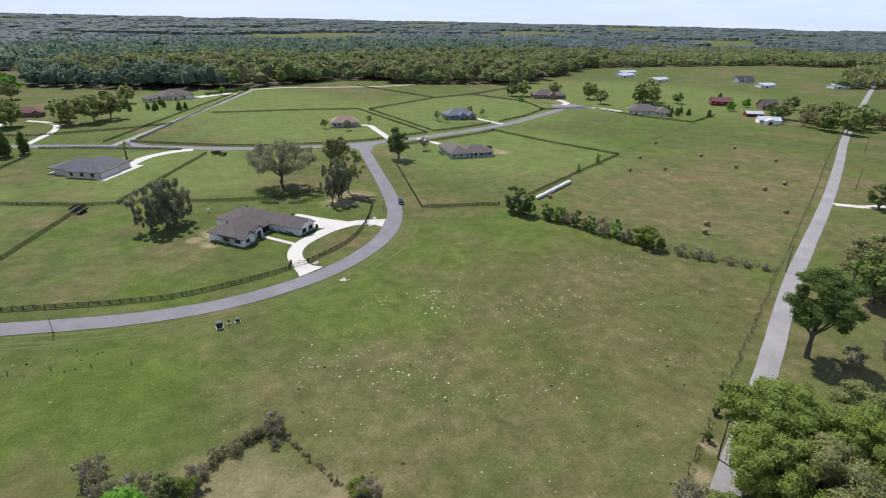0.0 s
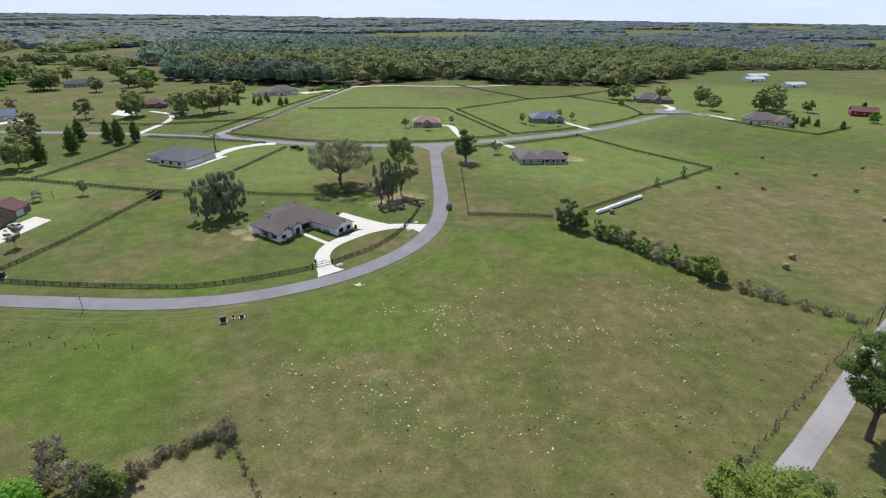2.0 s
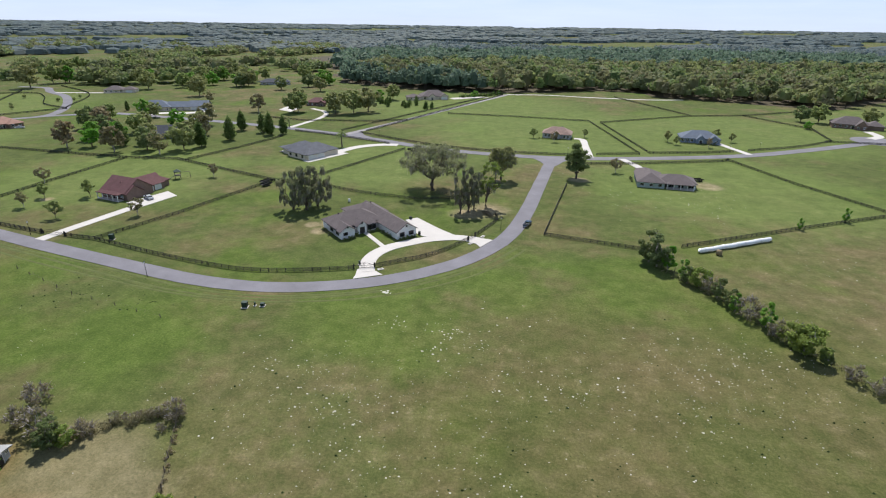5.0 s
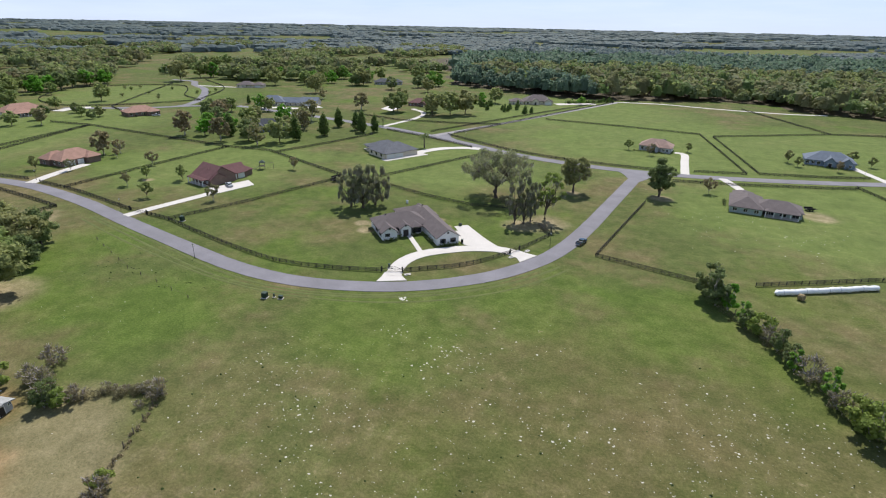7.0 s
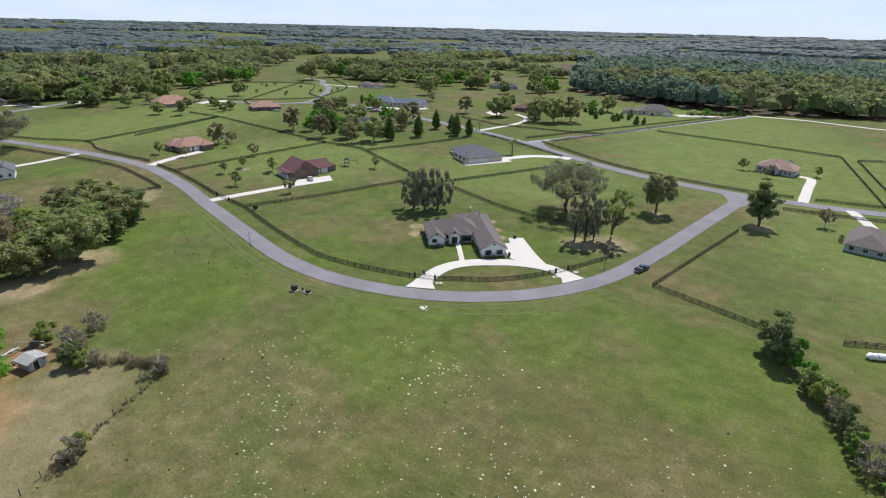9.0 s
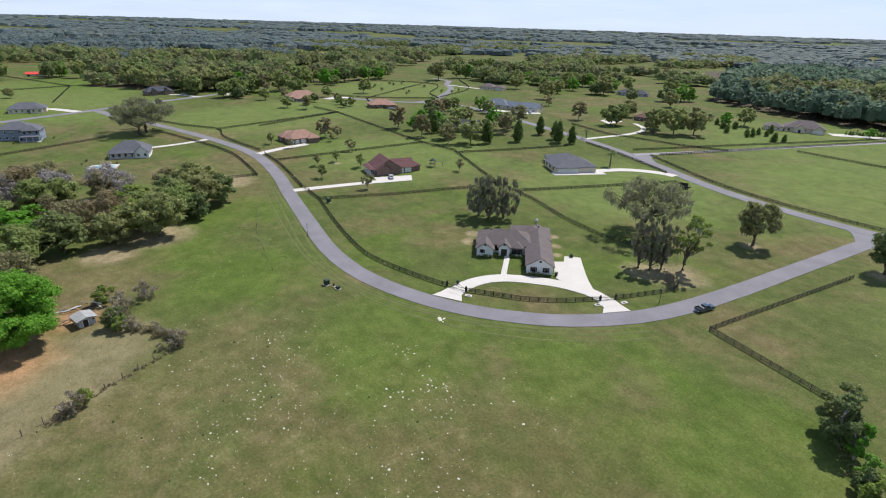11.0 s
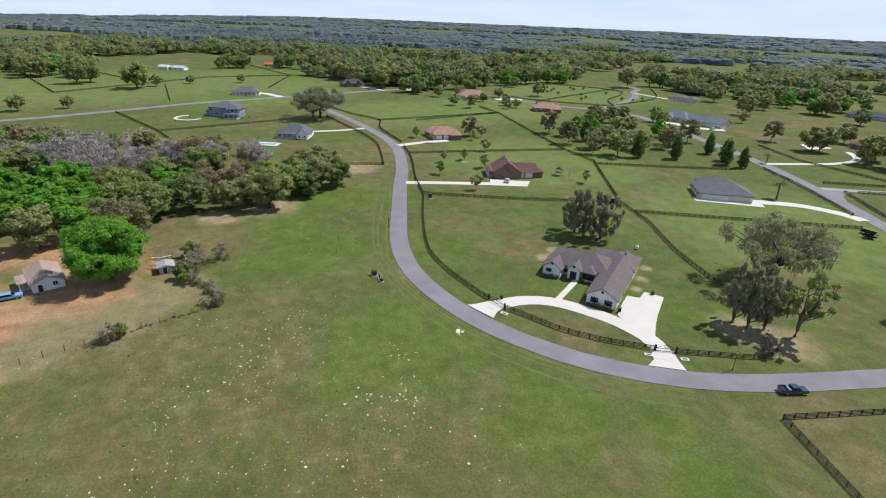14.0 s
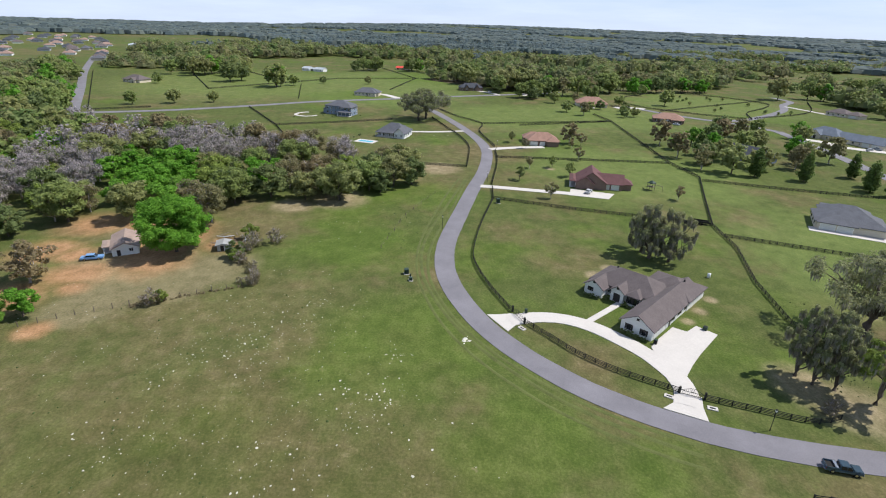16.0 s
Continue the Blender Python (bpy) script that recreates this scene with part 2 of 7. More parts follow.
M_GROUND = ground_material()
M_ROAD = asphalt_material("grey_asphalt", (0.185, 0.178, 0.2))
M_OLD_ROAD = asphalt_material("pale_old_asphalt", (0.27, 0.255, 0.265))
M_CONCRETE = plain("pale_concrete", (0.53, 0.5, 0.475), 0.85, 0.12, 0.25, 3.0, 0.01)
M_FENCE = plain("black_fence_paint", (0.022, 0.023, 0.02), 0.75, 0.4, 0.5, 6.0, 0.004)
M_WOOD = plain("weathered_wood", (0.17, 0.14, 0.115), 0.9, 0.4, 1.0, 9.0, 0.006)
M_WHITE = plain("white_stucco", (0.74, 0.74, 0.73), 0.85, 0.08, 0.4, 6.0, 0.006)
M_CREAM = plain("cream_stucco", (0.62, 0.55, 0.45), 0.85, 0.1, 0.4, 6.0, 0.006)
M_TEAL = plain("grey_green_stucco", (0.30, 0.36, 0.34), 0.85, 0.1, 0.4, 6.0, 0.006)
M_GREYWALL = plain("grey_stucco", (0.42, 0.43, 0.45), 0.85, 0.1, 0.4, 6.0, 0.006)
M_BLUEWALL = plain("slate_blue_siding", (0.20, 0.25, 0.33), 0.8, 0.1, 0.4, 6.0, 0.006)
M_BRICK = plain("red_brown_brick", (0.21, 0.145, 0.12), 0.9, 0.3, 0.6, 7.0, 0.01)
M_TRIM = plain("dark_brown_trim", (0.035, 0.03, 0.03), 0.6, 0.2)
M_TRIMW = plain("white_trim", (0.78, 0.78, 0.77), 0.6, 0.06)
M_R_BROWN = shingle_material("brown_grey_shingle", (0.128, 0.107, 0.109))
M_R_GREY = shingle_material("slate_grey_shingle", (0.105, 0.11, 0.13))
M_R_BLUE = shingle_material("blue_grey_shingle", (0.13, 0.155, 0.20))
M_R_RED = shingle_material("red_brown_shingle", (0.135, 0.066, 0.068))
M_R_TERRA = shingle_material("terracotta_tile", (0.31, 0.185, 0.145))
M_R_PINK = shingle_material("pinkish_tan_shingle", (0.29, 0.20, 0.17))
M_R_DARK = shingle_material("charcoal_shingle", (0.062, 0.068, 0.085))
M_METAL = plain("galvanised_metal_roof", (0.60, 0.63, 0.66), 0.45, 0.12, 0.3, 3.0, 0.004, 0.4)
M_TIN = plain("dull_tin_roof", (0.36, 0.36, 0.36), 0.6, 0.3, 0.8, 4.0, 0.004, 0.2)
M_RUSTY = plain("rusty_tin_roof", (0.33, 0.25, 0.215), 0.7, 0.35, 0.5, 3.0, 0.006)
M_BARN = plain("barn_red_paint", (0.20, 0.030, 0.032), 0.8, 0.2)
M_REDROOF = plain("bright_red_roof", (0.62, 0.07, 0.05), 0.6, 0.15)
M_GARAGE = plain("off_white_door_panel", (0.66, 0.66, 0.64), 0.55, 0.05)
M_STEEL = plain("dark_green_cabinet", (0.03, 0.055, 0.04), 0.5, 0.2)
M_BARK = plain("grey_brown_bark", (0.125, 0.10, 0.082), 0.95, 0.4, 1.5, 8.0, 0.04)
M_ROCK = plain("white_limestone", (0.62, 0.6, 0.53), 0.95, 0.3, 2.0, 12.0, 0.02, 0, 0.2)
M_HAY = plain("weathered_hay", (0.27, 0.21, 0.12), 0.95, 0.5, 1.5, 10.0, 0.05)
M_WRAP = plain("white_plastic_wrap", (0.78, 0.79, 0.80), 0.35, 0.06, 0.5, 4.0, 0.03)
M_RUBBER = plain("black_rubber", (0.015, 0.015, 0.016), 0.85, 0.2)
M_CHROME = plain("bright_metal", (0.62, 0.63, 0.65), 0.25, 0.1, metal=1.0)
M_TRUCK = plain("dark_blue_car_paint", (0.09, 0.14, 0.19), 0.16, 0.1, bump=0, metal=0.55)
M_CAR = plain("light_blue_car_paint", (0.16, 0.30, 0.52), 0.3, 0.1, bump=0)
M_WATER = plain("pool_water", (0.10, 0.42, 0.55), 0.08, 0.1, bump=0.01)
M_SILVER = plain("silver_car_paint", (0.45, 0.47, 0.5), 0.25, 0.1, bump=0)


def glass_material():
    m, n, l, b = material("window_glass", 0.06)
    b.inputs["Base Color"].default_value = (0.012, 0.015, 0.02, 1)
    b.inputs["Specular IOR Level"].default_value = 0.6
    return m


M_GLASS = glass_material()
L_OLIVE = foliage("olive_leaves", [(0.223, 0.287, 0.100), (0.261, 0.318, 0.112), (0.294, 0.303, 0.136), (0.238, 0.318, 0.106)])
L_SPRING = foliage("yellow_green_spring_leaves", [(0.216, 0.297, 0.071), (0.247, 0.312, 0.081), (0.222, 0.302, 0.072)])
L_GREEN = foliage("fresh_green_leaves", [(0.131, 0.324, 0.038), (0.162, 0.354, 0.046), (0.192, 0.344, 0.066)], through=0.5)
L_DEEP = foliage("deep_green_leaves", [(0.159, 0.212, 0.087), (0.179, 0.232, 0.092), (0.194, 0.237, 0.097)])
L_PINE = foliage("pine_needles", [(0.12, 0.185, 0.055), (0.14, 0.205, 0.062)])
L_RUST = foliage("rusty_budding_leaves", [(0.248, 0.229, 0.127), (0.271, 0.224, 0.131), (0.229, 0.229, 0.117)])
L_MOSS = foliage("grey_green_moss", [(0.270, 0.275, 0.220), (0.300, 0.300, 0.250), (0.280, 0.265, 0.230)])
L_MOSSLEAF = foliage("moss_laden_leaves", [(0.246, 0.273, 0.141), (0.270, 0.283, 0.160), (0.235, 0.270, 0.132)])
L_BRUSH = foliage("dry_brush_twigs", [(0.255, 0.212, 0.136), (0.246, 0.225, 0.136), (0.212, 0.204, 0.111)])
M_LITTER = plain("brown_leaf_litter", (0.075, 0.06, 0.035), 0.95, 0.4, 0.15, 1.2, 0.05)
L_GREYMOSS = foliage("pale_grey_moss", [(0.336, 0.304, 0.324), (0.368, 0.336, 0.356), (0.304, 0.276, 0.292)], through=0.3)
L_TWIG = foliage("pale_grey_twigs", [(0.361, 0.332, 0.340), (0.394, 0.361, 0.369), (0.328, 0.303, 0.307)], through=0.05)
L_WOODS = foliage("mixed_wood_leaves", [(0.101, 0.156, 0.085), (0.143, 0.200, 0.091), (0.230, 0.226, 0.121), (0.164, 0.241, 0.085), (0.259, 0.291, 0.115), (0.190, 0.186, 0.105), (0.105, 0.166, 0.091)], 12.0, 0.5)
# Pine green with extra blue in the colour to imitate haze.
L_PINE_HAZE = foliage("haze_blue_pine_needles", [(0.122, 0.184, 0.138), (0.152, 0.222, 0.155), (0.127, 0.198, 0.144)], 12.0, 0.5)
# Far leaves: distance haze is painted in as a blue base colour.
L_FAR_HAZE = foliage("haze_blue_wood_leaves", [(0.111, 0.162, 0.181), (0.139, 0.190, 0.204), (0.176, 0.218, 0.210), (0.130, 0.181, 0.210), (0.195, 0.232, 0.218), (0.116, 0.167, 0.190)], 30.0, 0.5)


# ---- mesh helpers ----
def mesh_of(name, verts, faces, mat, smooth=False):
    me = bpy.data.meshes.new(name)
    me.from_pydata([tuple(v) for v in verts], [], faces)
    me.materials.append(mat)
    if smooth:
        me.shade_smooth()
    me.update()
    return me


def quads_mesh(name, corners, mat):
    """A mesh of loose four-cornered leaves; corners is an array n x 4 x 3."""
    n = len(corners)
    me = bpy.data.meshes.new(name)
    me.vertices.add(4 * n)
    me.vertices.foreach_set("co", np.ascontiguousarray(corners, dtype=np.float32).ravel())
    me.loops.add(4 * n)
    me.loops.foreach_set("vertex_index", np.arange(4 * n, dtype=np.int32))
    me.polygons.add(n)
    me.polygons.foreach_set("loop_start", np.arange(0, 4 * n, 4, dtype=np.int32))
    me.update(calc_edges=True)
    me.materials.append(mat)
    return me


def part_of(name, me, parent, label=""):
    ob = new(name, me)
    ob.parent = parent
    if label:
        tagged(ob, label)
    return ob


def part(name, bm, mat, parent, label="", smooth=False):
    me = bpy.data.meshes.new(name)
    bm.to_mesh(me)
    bm.free()
    me.materials.append(mat)
    if smooth:
        me.shade_smooth()
    return part_of(name, me, parent, label)


def thing(name, m, label, category, group="", kind=""):
    ob = new(name)
    ob.matrix_world = m
    ob.empty_display_size = 0.5
    return tagged(ob, label, category, group, kind)


def box_into(bm, x0, y0, z0, x1, y1, z1, bevel=0.0, turn=None):
    r = bmesh.ops.create_cube(bm, size=1)
    vs = r["verts"]
    for v in vs:
        v.co = Vector(((x0 + x1) / 2 + v.co.x * (x1 - x0), (y0 + y1) / 2 + v.co.y * (y1 - y0), (z0 + z1) / 2 + v.co.z * (z1 - z0)))
        if turn:
            v.co = turn @ v.co
    if bevel:
        bmesh.ops.bevel(bm, geom=list({e for v in vs for e in v.link_edges}), offset=bevel, segments=2, affect="EDGES")


def box(x0, y0, z0, x1, y1, z1, bevel=0.0):
    bm = bmesh.new()
    box_into(bm, x0, y0, z0, x1, y1, z1, bevel)
    return bm


def tube(path, radii, sides=7):
    """Verts and faces of a tapered limb."""
    verts, faces = [], []
    for i, (p, r) in enumerate(zip(path, radii)):
        a = Vector(path[max(0, i - 1)])
        b = Vector(path[min(len(path) - 1, i + 1)])
        q = (b - a).to_track_quat("Z", "Y")
        for k in range(sides):
            w = 2 * math.pi * k / sides
            verts.append(Vector(p) + q @ Vector((math.cos(w) * r, math.sin(w) * r, 0)))
    for i in range(len(path) - 1):
        for k in range(sides):
            j = (k + 1) % sides
            faces.append((i * sides + k, i * sides + j, (i + 1) * sides + j, (i + 1) * sides + k))
    return verts, faces


def join(pieces):
    verts, faces = [], []
    for v, f in pieces:
        o = len(verts)
        verts += v
        faces += [tuple(i + o for i in q) for q in f]
    return verts, faces


def smooth_line(points, step=4.0):
    """A curve that glides through the points, in even steps."""
    p = [Vector((*q[:2], 0)) for q in points]
    p = [p[0] * 2 - p[1]] + p + [p[-1] * 2 - p[-2]]
    out = []
    for i in range(1, len(p) - 2):
        n = max(2, int((p[i + 1] - p[i]).length / step))
        for k in range(n):
            t = k / n
            out.append(0.5 * (2 * p[i] + (p[i + 1] - p[i - 1]) * t + (2 * p[i - 1] - 5 * p[i] + 4 * p[i + 1] - p[i + 2]) * t * t
                              + (3 * p[i] - p[i - 1] - 3 * p[i + 1] + p[i + 2]) * t ** 3))
    out.append(p[-2])
    return out


def ribbon(line, width, z):
    """A paved strip with a slight crown and sunken sides."""
    verts, faces = [], []
    rng = random.Random(7)
    for i, p in enumerate(line):
        d = (line[min(i + 1, len(line) - 1)] - line[max(i - 1, 0)]).normalized()
        s = Vector((-d.y, d.x, 0))
        for k, (off, up) in enumerate(((-0.5, -0.3), (-0.5, 0.0), (0, 0.04), (0.5, 0.0), (0.5, -0.3))):
            w = width + rng.uniform(-0.12, 0.12)
            verts.append(p + s * off * w + Vector((0, 0, z + up)))
    for i in range(len(line) - 1):
        for k in range(4):
            a = i * 5 + k
            faces.append((a, a + 5, a + 6, a + 1))
    return verts, faces


def paved(name, line, width, mat, label, z=0.08):
    v, f = ribbon(line, width, z)
    ob = new(name, mesh_of(name, v, f, mat))
    return tagged(ob, label, "road", kind="structure")


def slab(name, outline, mat, label, z=0.1, smooth=True, category="driveway"):
    """A poured slab with the given outline."""
    pts = smooth_line(list(outline) + [outline[0]], 1.5)[:-1] if smooth else [Vector((*q, 0)) for q in outline]
    bm = bmesh.new()
    top = [bm.verts.new((p.x, p.y, z)) for p in pts]
    f = bm.faces.new(top)
    if f.normal.z < 0:
        f.normal_flip()
    r = bmesh.ops.extrude_face_region(bm, geom=[f])
    for e in r["geom"]:
        if isinstance(e, bmesh.types.BMVert):
            e.co.z -= 0.25
    bm.normal_update()
    me = bpy.data.meshes.new(name)
    bmesh.ops.recalc_face_normals(bm, faces=bm.faces)
    bm.to_mesh(me)
    bm.free()
    me.materials.append(mat)
    return tagged(new(name, me), label, category, kind="structure")


# ---- ground ----
def far_rise(r, a):
    """Height of the far country: it lifts slowly, but falls away to the south-west."""
    t = np.clip((r - 1300) / 3500, 0, 1)
    w = np.clip((np.degrees(a) % 360 - 172) / 34, 0, 1) * np.clip((330 - np.degrees(a) % 360) / 40, 0, 1)
    return (30 - 58 * w * w * (3 - 2 * w)) * t * t * (3 - 2 * t)


def ground():
    rings = [0, 30, 60, 90, 120, 150, 190, 240, 300, 380, 480, 600, 760, 960, 1200, 1500, 1900, 2400, 3000, 3700, 4300, 4800]
    n = 120
    verts, faces = [(0, 0, 0)], []
    for r in rings[1:]:
        for k in range(n):
            a = 2 * math.pi * k / n
            verts.append((r * math.cos(a), r * math.sin(a), float(far_rise(r, a))))
    for k in range(n):
        faces.append((0, 1 + k, 1 + (k + 1) % n))
    for i in range(len(rings) - 2):
        for k in range(n):
            j = (k + 1) % n
            a, b = 1 + i * n, 1 + (i + 1) * n
            faces.append((a + k, b + k, b + j, a + j))
    ob = new("ground", mesh_of("ground", verts, faces, M_GROUND, True))
    tagged(ob, "patchy green and straw-brown pasture grass", "ground", kind="structure")


ground()

# ---- roads and drives ----
main_line = smooth_line([(-352, 84), (-318, 92), (-285, 105), (-229, 121), (-187, 128), (-150, 125), (-117, 118), (-88, 112), (-64, 107.5), (-46.2, 107.2),
                         (-31.1, 110.8), (-19.1, 116.2), (-9.1, 123.6), (-0.3, 133.1), (6.9, 146.1), (11, 160.1), (14, 179), (17.1, 206), (21, 240), (23, 256)], 3.0)
VERGE = [p for p in main_line if -130 < p.x < 8]
M_MOWN = plain("mown_pale_grass", (0.1, 0.12, 0.034), 0.95, 0.5, 0.35, 5.0, 0.02)


def wheel_track(name, off, width):
    """A pressed wheel mark in the grass, beside the lane and along it."""
    line = []
    for i, p in enumerate(VERGE):
        d = (VERGE[min(i + 1, len(VERGE) - 1)] - VERGE[max(i - 1, 0)]).normalized()
        line.append(p + Vector((d.y, -d.x, 0)) * (off + .5 * math.sin(p.x * .06 + off)))
    v, f = ribbon(line, width, 0.004)
    tagged(new(name, mesh_of(name, v, f, M_MOWN)), "faint mown wheel track in the roadside grass", "track", kind="structure")


for i, (off, wide) in enumerate(((3.9, .8), (5.7, .9), (7.6, .7))):
    wheel_track("wheel_track_" + str(i + 1), off, wide)
paved("road_1", main_line, 5.1, M_ROAD, "curving grey asphalt lane between fenced pastures")
cross_line = smooth_line([(-262, 318), (-215, 312), (-170, 305), (-122, 295), (-77, 280), (-40, 265), (-10, 258), (22, 257), (60, 264), (113, 282), (150, 303), (182, 324), (197, 335)], 4.0)
paved("road_2", cross_line, 6.2, M_ROAD, "grey asphalt lane past the north houses", 0.088)
paved("road_3", smooth_line([(700, 420), (530, 326), (400, 253), (294, 193), (225, 151), (162, 113.5), (92, 74), (50, 48), (10, 24), (-60, -20), (-160, -82)], 6.0), 3.9, M_OLD_ROAD, "straight pale worn asphalt country road")
paved("road_4", smooth_line([(-242, -106), (-263, -60), (-292, -18), (-320, 18), (-349, 72), (-376, 120), (-399, 165), (-430, 215)], 5.0), 6.2, M_ROAD, "straight grey asphalt road behind the wood", 0.096)
paved("road_5", smooth_line([(-120, -30), (-180, -68), (-242, -106), (-350, -168), (-470, -238), (-640, -330)], 6.0), 6.2, M_ROAD, "grey asphalt road along a tree row", 0.08)
paved("road_6", smooth_line([(-352, 250), (-318, 272), (-296, 294), (-303, 318), (-330, 352), (-361, 382), (-394, 402), (-420, 424), (-448, 424)], 5.0), 6.0, M_ROAD, "grey asphalt lane bending round a small paddock", 0.08)
paved("road_7", smooth_line([(-262, 318), (-290, 300), (-297, 292)], 4.0), 6.0, M_ROAD, "short grey asphalt link lane", 0.09)
paved("road_8", smooth_line([(-200, 605), (-150, 560), (-140, 585), (-185, 640)], 6.0), 6.0, M_ROAD, "far grey asphalt bend", 0.09)
paved("track_1", smooth_line([(-90, 288), (-75, 326), (-50, 395), (-14, 494)], 6.0), 4.2, M_OLD_ROAD, "long grey gravel farm track between two fences", 0.1)
paved("track_2", smooth_line([(-14, 493), (20, 500), (55, 494), (105, 492), (135, 500)], 6.0), 3.6, M_CONCRETE, "pale sandy farm track along the wood", 0.104)
tagged(bpy.data.objects["track_2"], category="track")
tagged(bpy.data.objects["track_1"], category="track")


def disc(name, x, y, r, mat, label, z):
    slab(name, [(x + r * math.cos(a * math.pi / 8), y + r * math.sin(a * math.pi / 8)) for a in range(16)], mat, label, z, False, "road")


slab("road_9", [(8, 258), (15, 252), (19.2, 243), (22, 238), (25, 243), (29, 252), (37, 259)], M_ROAD, "widened grey asphalt road mouth", 0.072, True, "road")
slab("road_10", [(-100, 288), (-92, 287), (-87, 290), (-84, 296), (-80, 288), (-74, 281)], M_ROAD, "widened grey asphalt track mouth", 0.072, True, "road")
disc("cul_de_sac", 203, 340, 13, M_ROAD, "round grey asphalt turning place", 0.074)
# the white house's horseshoe drive
drive_line = smooth_line([(-24.2, 120), (-25.4, 123.5), (-26, 127.5), (-25.4, 131.8), (-23.1, 136.2), (-19, 140.4), (-14.8, 143.8), (-11, 145.9), (-6.8, 147.4), (-2.6, 147.4), (1, 146)], 1.5)
paved("driveway_1", drive_line, 4.0, M_CONCRETE, "white concrete horseshoe drive", 0.12)
slab("driveway_2", [(-15.8, 146.4), (-18.6, 148.8), (-23.3, 153.6), (-21.7, 155.9), (-24.1, 158.9), (-20.8, 161.8), (-13.8, 155.1), (-10.2, 152), (-6.2, 149), (-11.3, 146.2)], M_CONCRETE, "white concrete parking apron beside the garage", 0.134, False)
slab("driveway_3", [(-26.5, 115.5), (-26.6, 118), (-27.2, 121), (-24.4, 123.4), (-22.8, 121.3), (-20.1, 119.2)], M_CONCRETE, "flared white concrete drive entrance", 0.112, False)
slab("driveway_4", [(1.8, 141.8), (0.3, 144.1), (-1.8, 145.8), (-1.2, 149.5), (1.6, 148.5), (4.8, 147.9)], M_CONCRETE, "flared white concrete drive entrance", 0.112, False)
for o in ("driveway_1",):
    tagged(bpy.data.objects[o], category="driveway")


def drive(name, pts, width, label="straight white concrete house drive"):
    tagged(paved(name, smooth_line(pts, 2.5), width, M_CONCRETE, label, 0.11), category="driveway")


paved("walkway", [Vector(p + (0,)) for p in ((-24.6, 136.3), (-28.4, 140.6), (-33.0, 145.8))], 1.5, M_CONCRETE, "narrow white concrete garden path", 0.1)
drive("driveway_5", [(-121, 121), (-119, 133), (-116, 148), (-114, 160)], 3.6)
slab("driveway_6", [(-121, 155), (-113, 152.5), (-109.5, 166), (-116, 170)], M_CONCRETE, "pale concrete garage apron", 0.124, False)
drive("driveway_7", [(-184, 130), (-189, 142), (-193, 158)], 4.2)
drive("driveway_8", [(-55, 267), (-62, 266), (-72, 259), (-78, 248), (-80, 238)], 5.0, "white concrete drive widening at a garage")
slab("driveway_9", [(-88, 224), (-84, 222), (-73, 243), (-79, 246)], M_CONCRETE, "white concrete garage apron", 0.124, False)
drive("driveway_10", [(40.5, 262), (40, 285), (39.5, 304), (35, 306)], 3.6)
drive("driveway_11", [(110, 316), (114, 302), (119, 286)], 3.4)
drive("driveway_12", [(55, 262), (59, 252), (62, 243)], 3.6)
drive("driveway_13", [(-228, 119), (-223, 104), (-221, 88)], 3.2)
drive("driveway_14", [(-262, 30), (-258, 24), (-262, 17), (-269, 17), (-274, 22)], 2.1, "curved white concrete drive")
drive("driveway_15", [(-129, 298), (-127, 314), (-125, 332), (-127, 350), (-134, 362), (-146, 371)], 3.2)
drive("driveway_16", [(-30, 470), (-46, 462), (-58, 452)], 9.0)
drive("driveway_17", [(203, 347), (212, 356), (214, 372)], 5.0)
drive("driveway_18", [(214, 334), (221, 322), (226, 308)], 7.0)
drive("driveway_19", [(-352, 74), (-372, 60), (-372, 50)], 6.0)
drive("driveway_20", [(-392, 158), (-410, 148), (-420, 138)], 4.0)
drive("driveway_21", [(-395, 178), (-440, 196), (-470, 200)], 4.0)
drive("driveway_22", [(-314, 268), (-296, 262), (-284, 258)], 7.0)
drive("driveway_23", [(-340, 262), (-345, 252), (-342, 240)], 8.0)
drive("driveway_24", [(-385, 398), (-360, 404), (-340, 408)], 4.0)
drive("driveway_25", [(-240, 316), (-232, 326), (-218, 330), (-208, 345)], 7.0)
drive("driveway_26", [(162, 111), (175, 104), (210, 108), (260, 118)], 3.4, "narrow sandy farm lane")
slab("riding_arena", [(-166, 360), (-168, 378), (-155, 370), (-154, 353)], M_CONCRETE, "pale sand riding patch", 0.1, False, "arena")

# ---- fences ----
POST = mesh_of("fence_post", *(lambda w: ([(x, y, z) for z in (0, 1.13) for x, y in ((-w, -w), (w, -w), (w, w), (-w, w))] + [(0, 0, 1.16)],
               [(0, 1, 5, 4), (1, 2, 6, 5), (2, 3, 7, 6), (3, 0, 4, 7), (4, 5, 8), (5, 6, 8), (6, 7, 8), (7, 4, 8)]))(0.07), M_FENCE)
BOARD_Z = (0.2, 0.47, 0.74, 1.01)


def box_quads(a, b, half, low, high):
    """Verts and faces of a board from a to b."""
    d = (b - a).normalized()
    s = Vector((-d.y, d.x, 0)) * half
    v = [p + q + Vector((0, 0, z)) for z in (low, high) for p, q in ((a, -s), (b, -s), (b, s), (a, s))]
    return v, [(0, 1, 2, 3), (4, 7, 6, 5), (0, 4, 5, 1), (1, 5, 6, 2), (2, 6, 7, 3), (3, 7, 4, 0)]


BOARD = mesh_of("fence_board", *box_quads(Vector((-0.5, 0, 0)), Vector((0.5, 0, 0)), 0.022, -0.065, 0.065), M_FENCE)


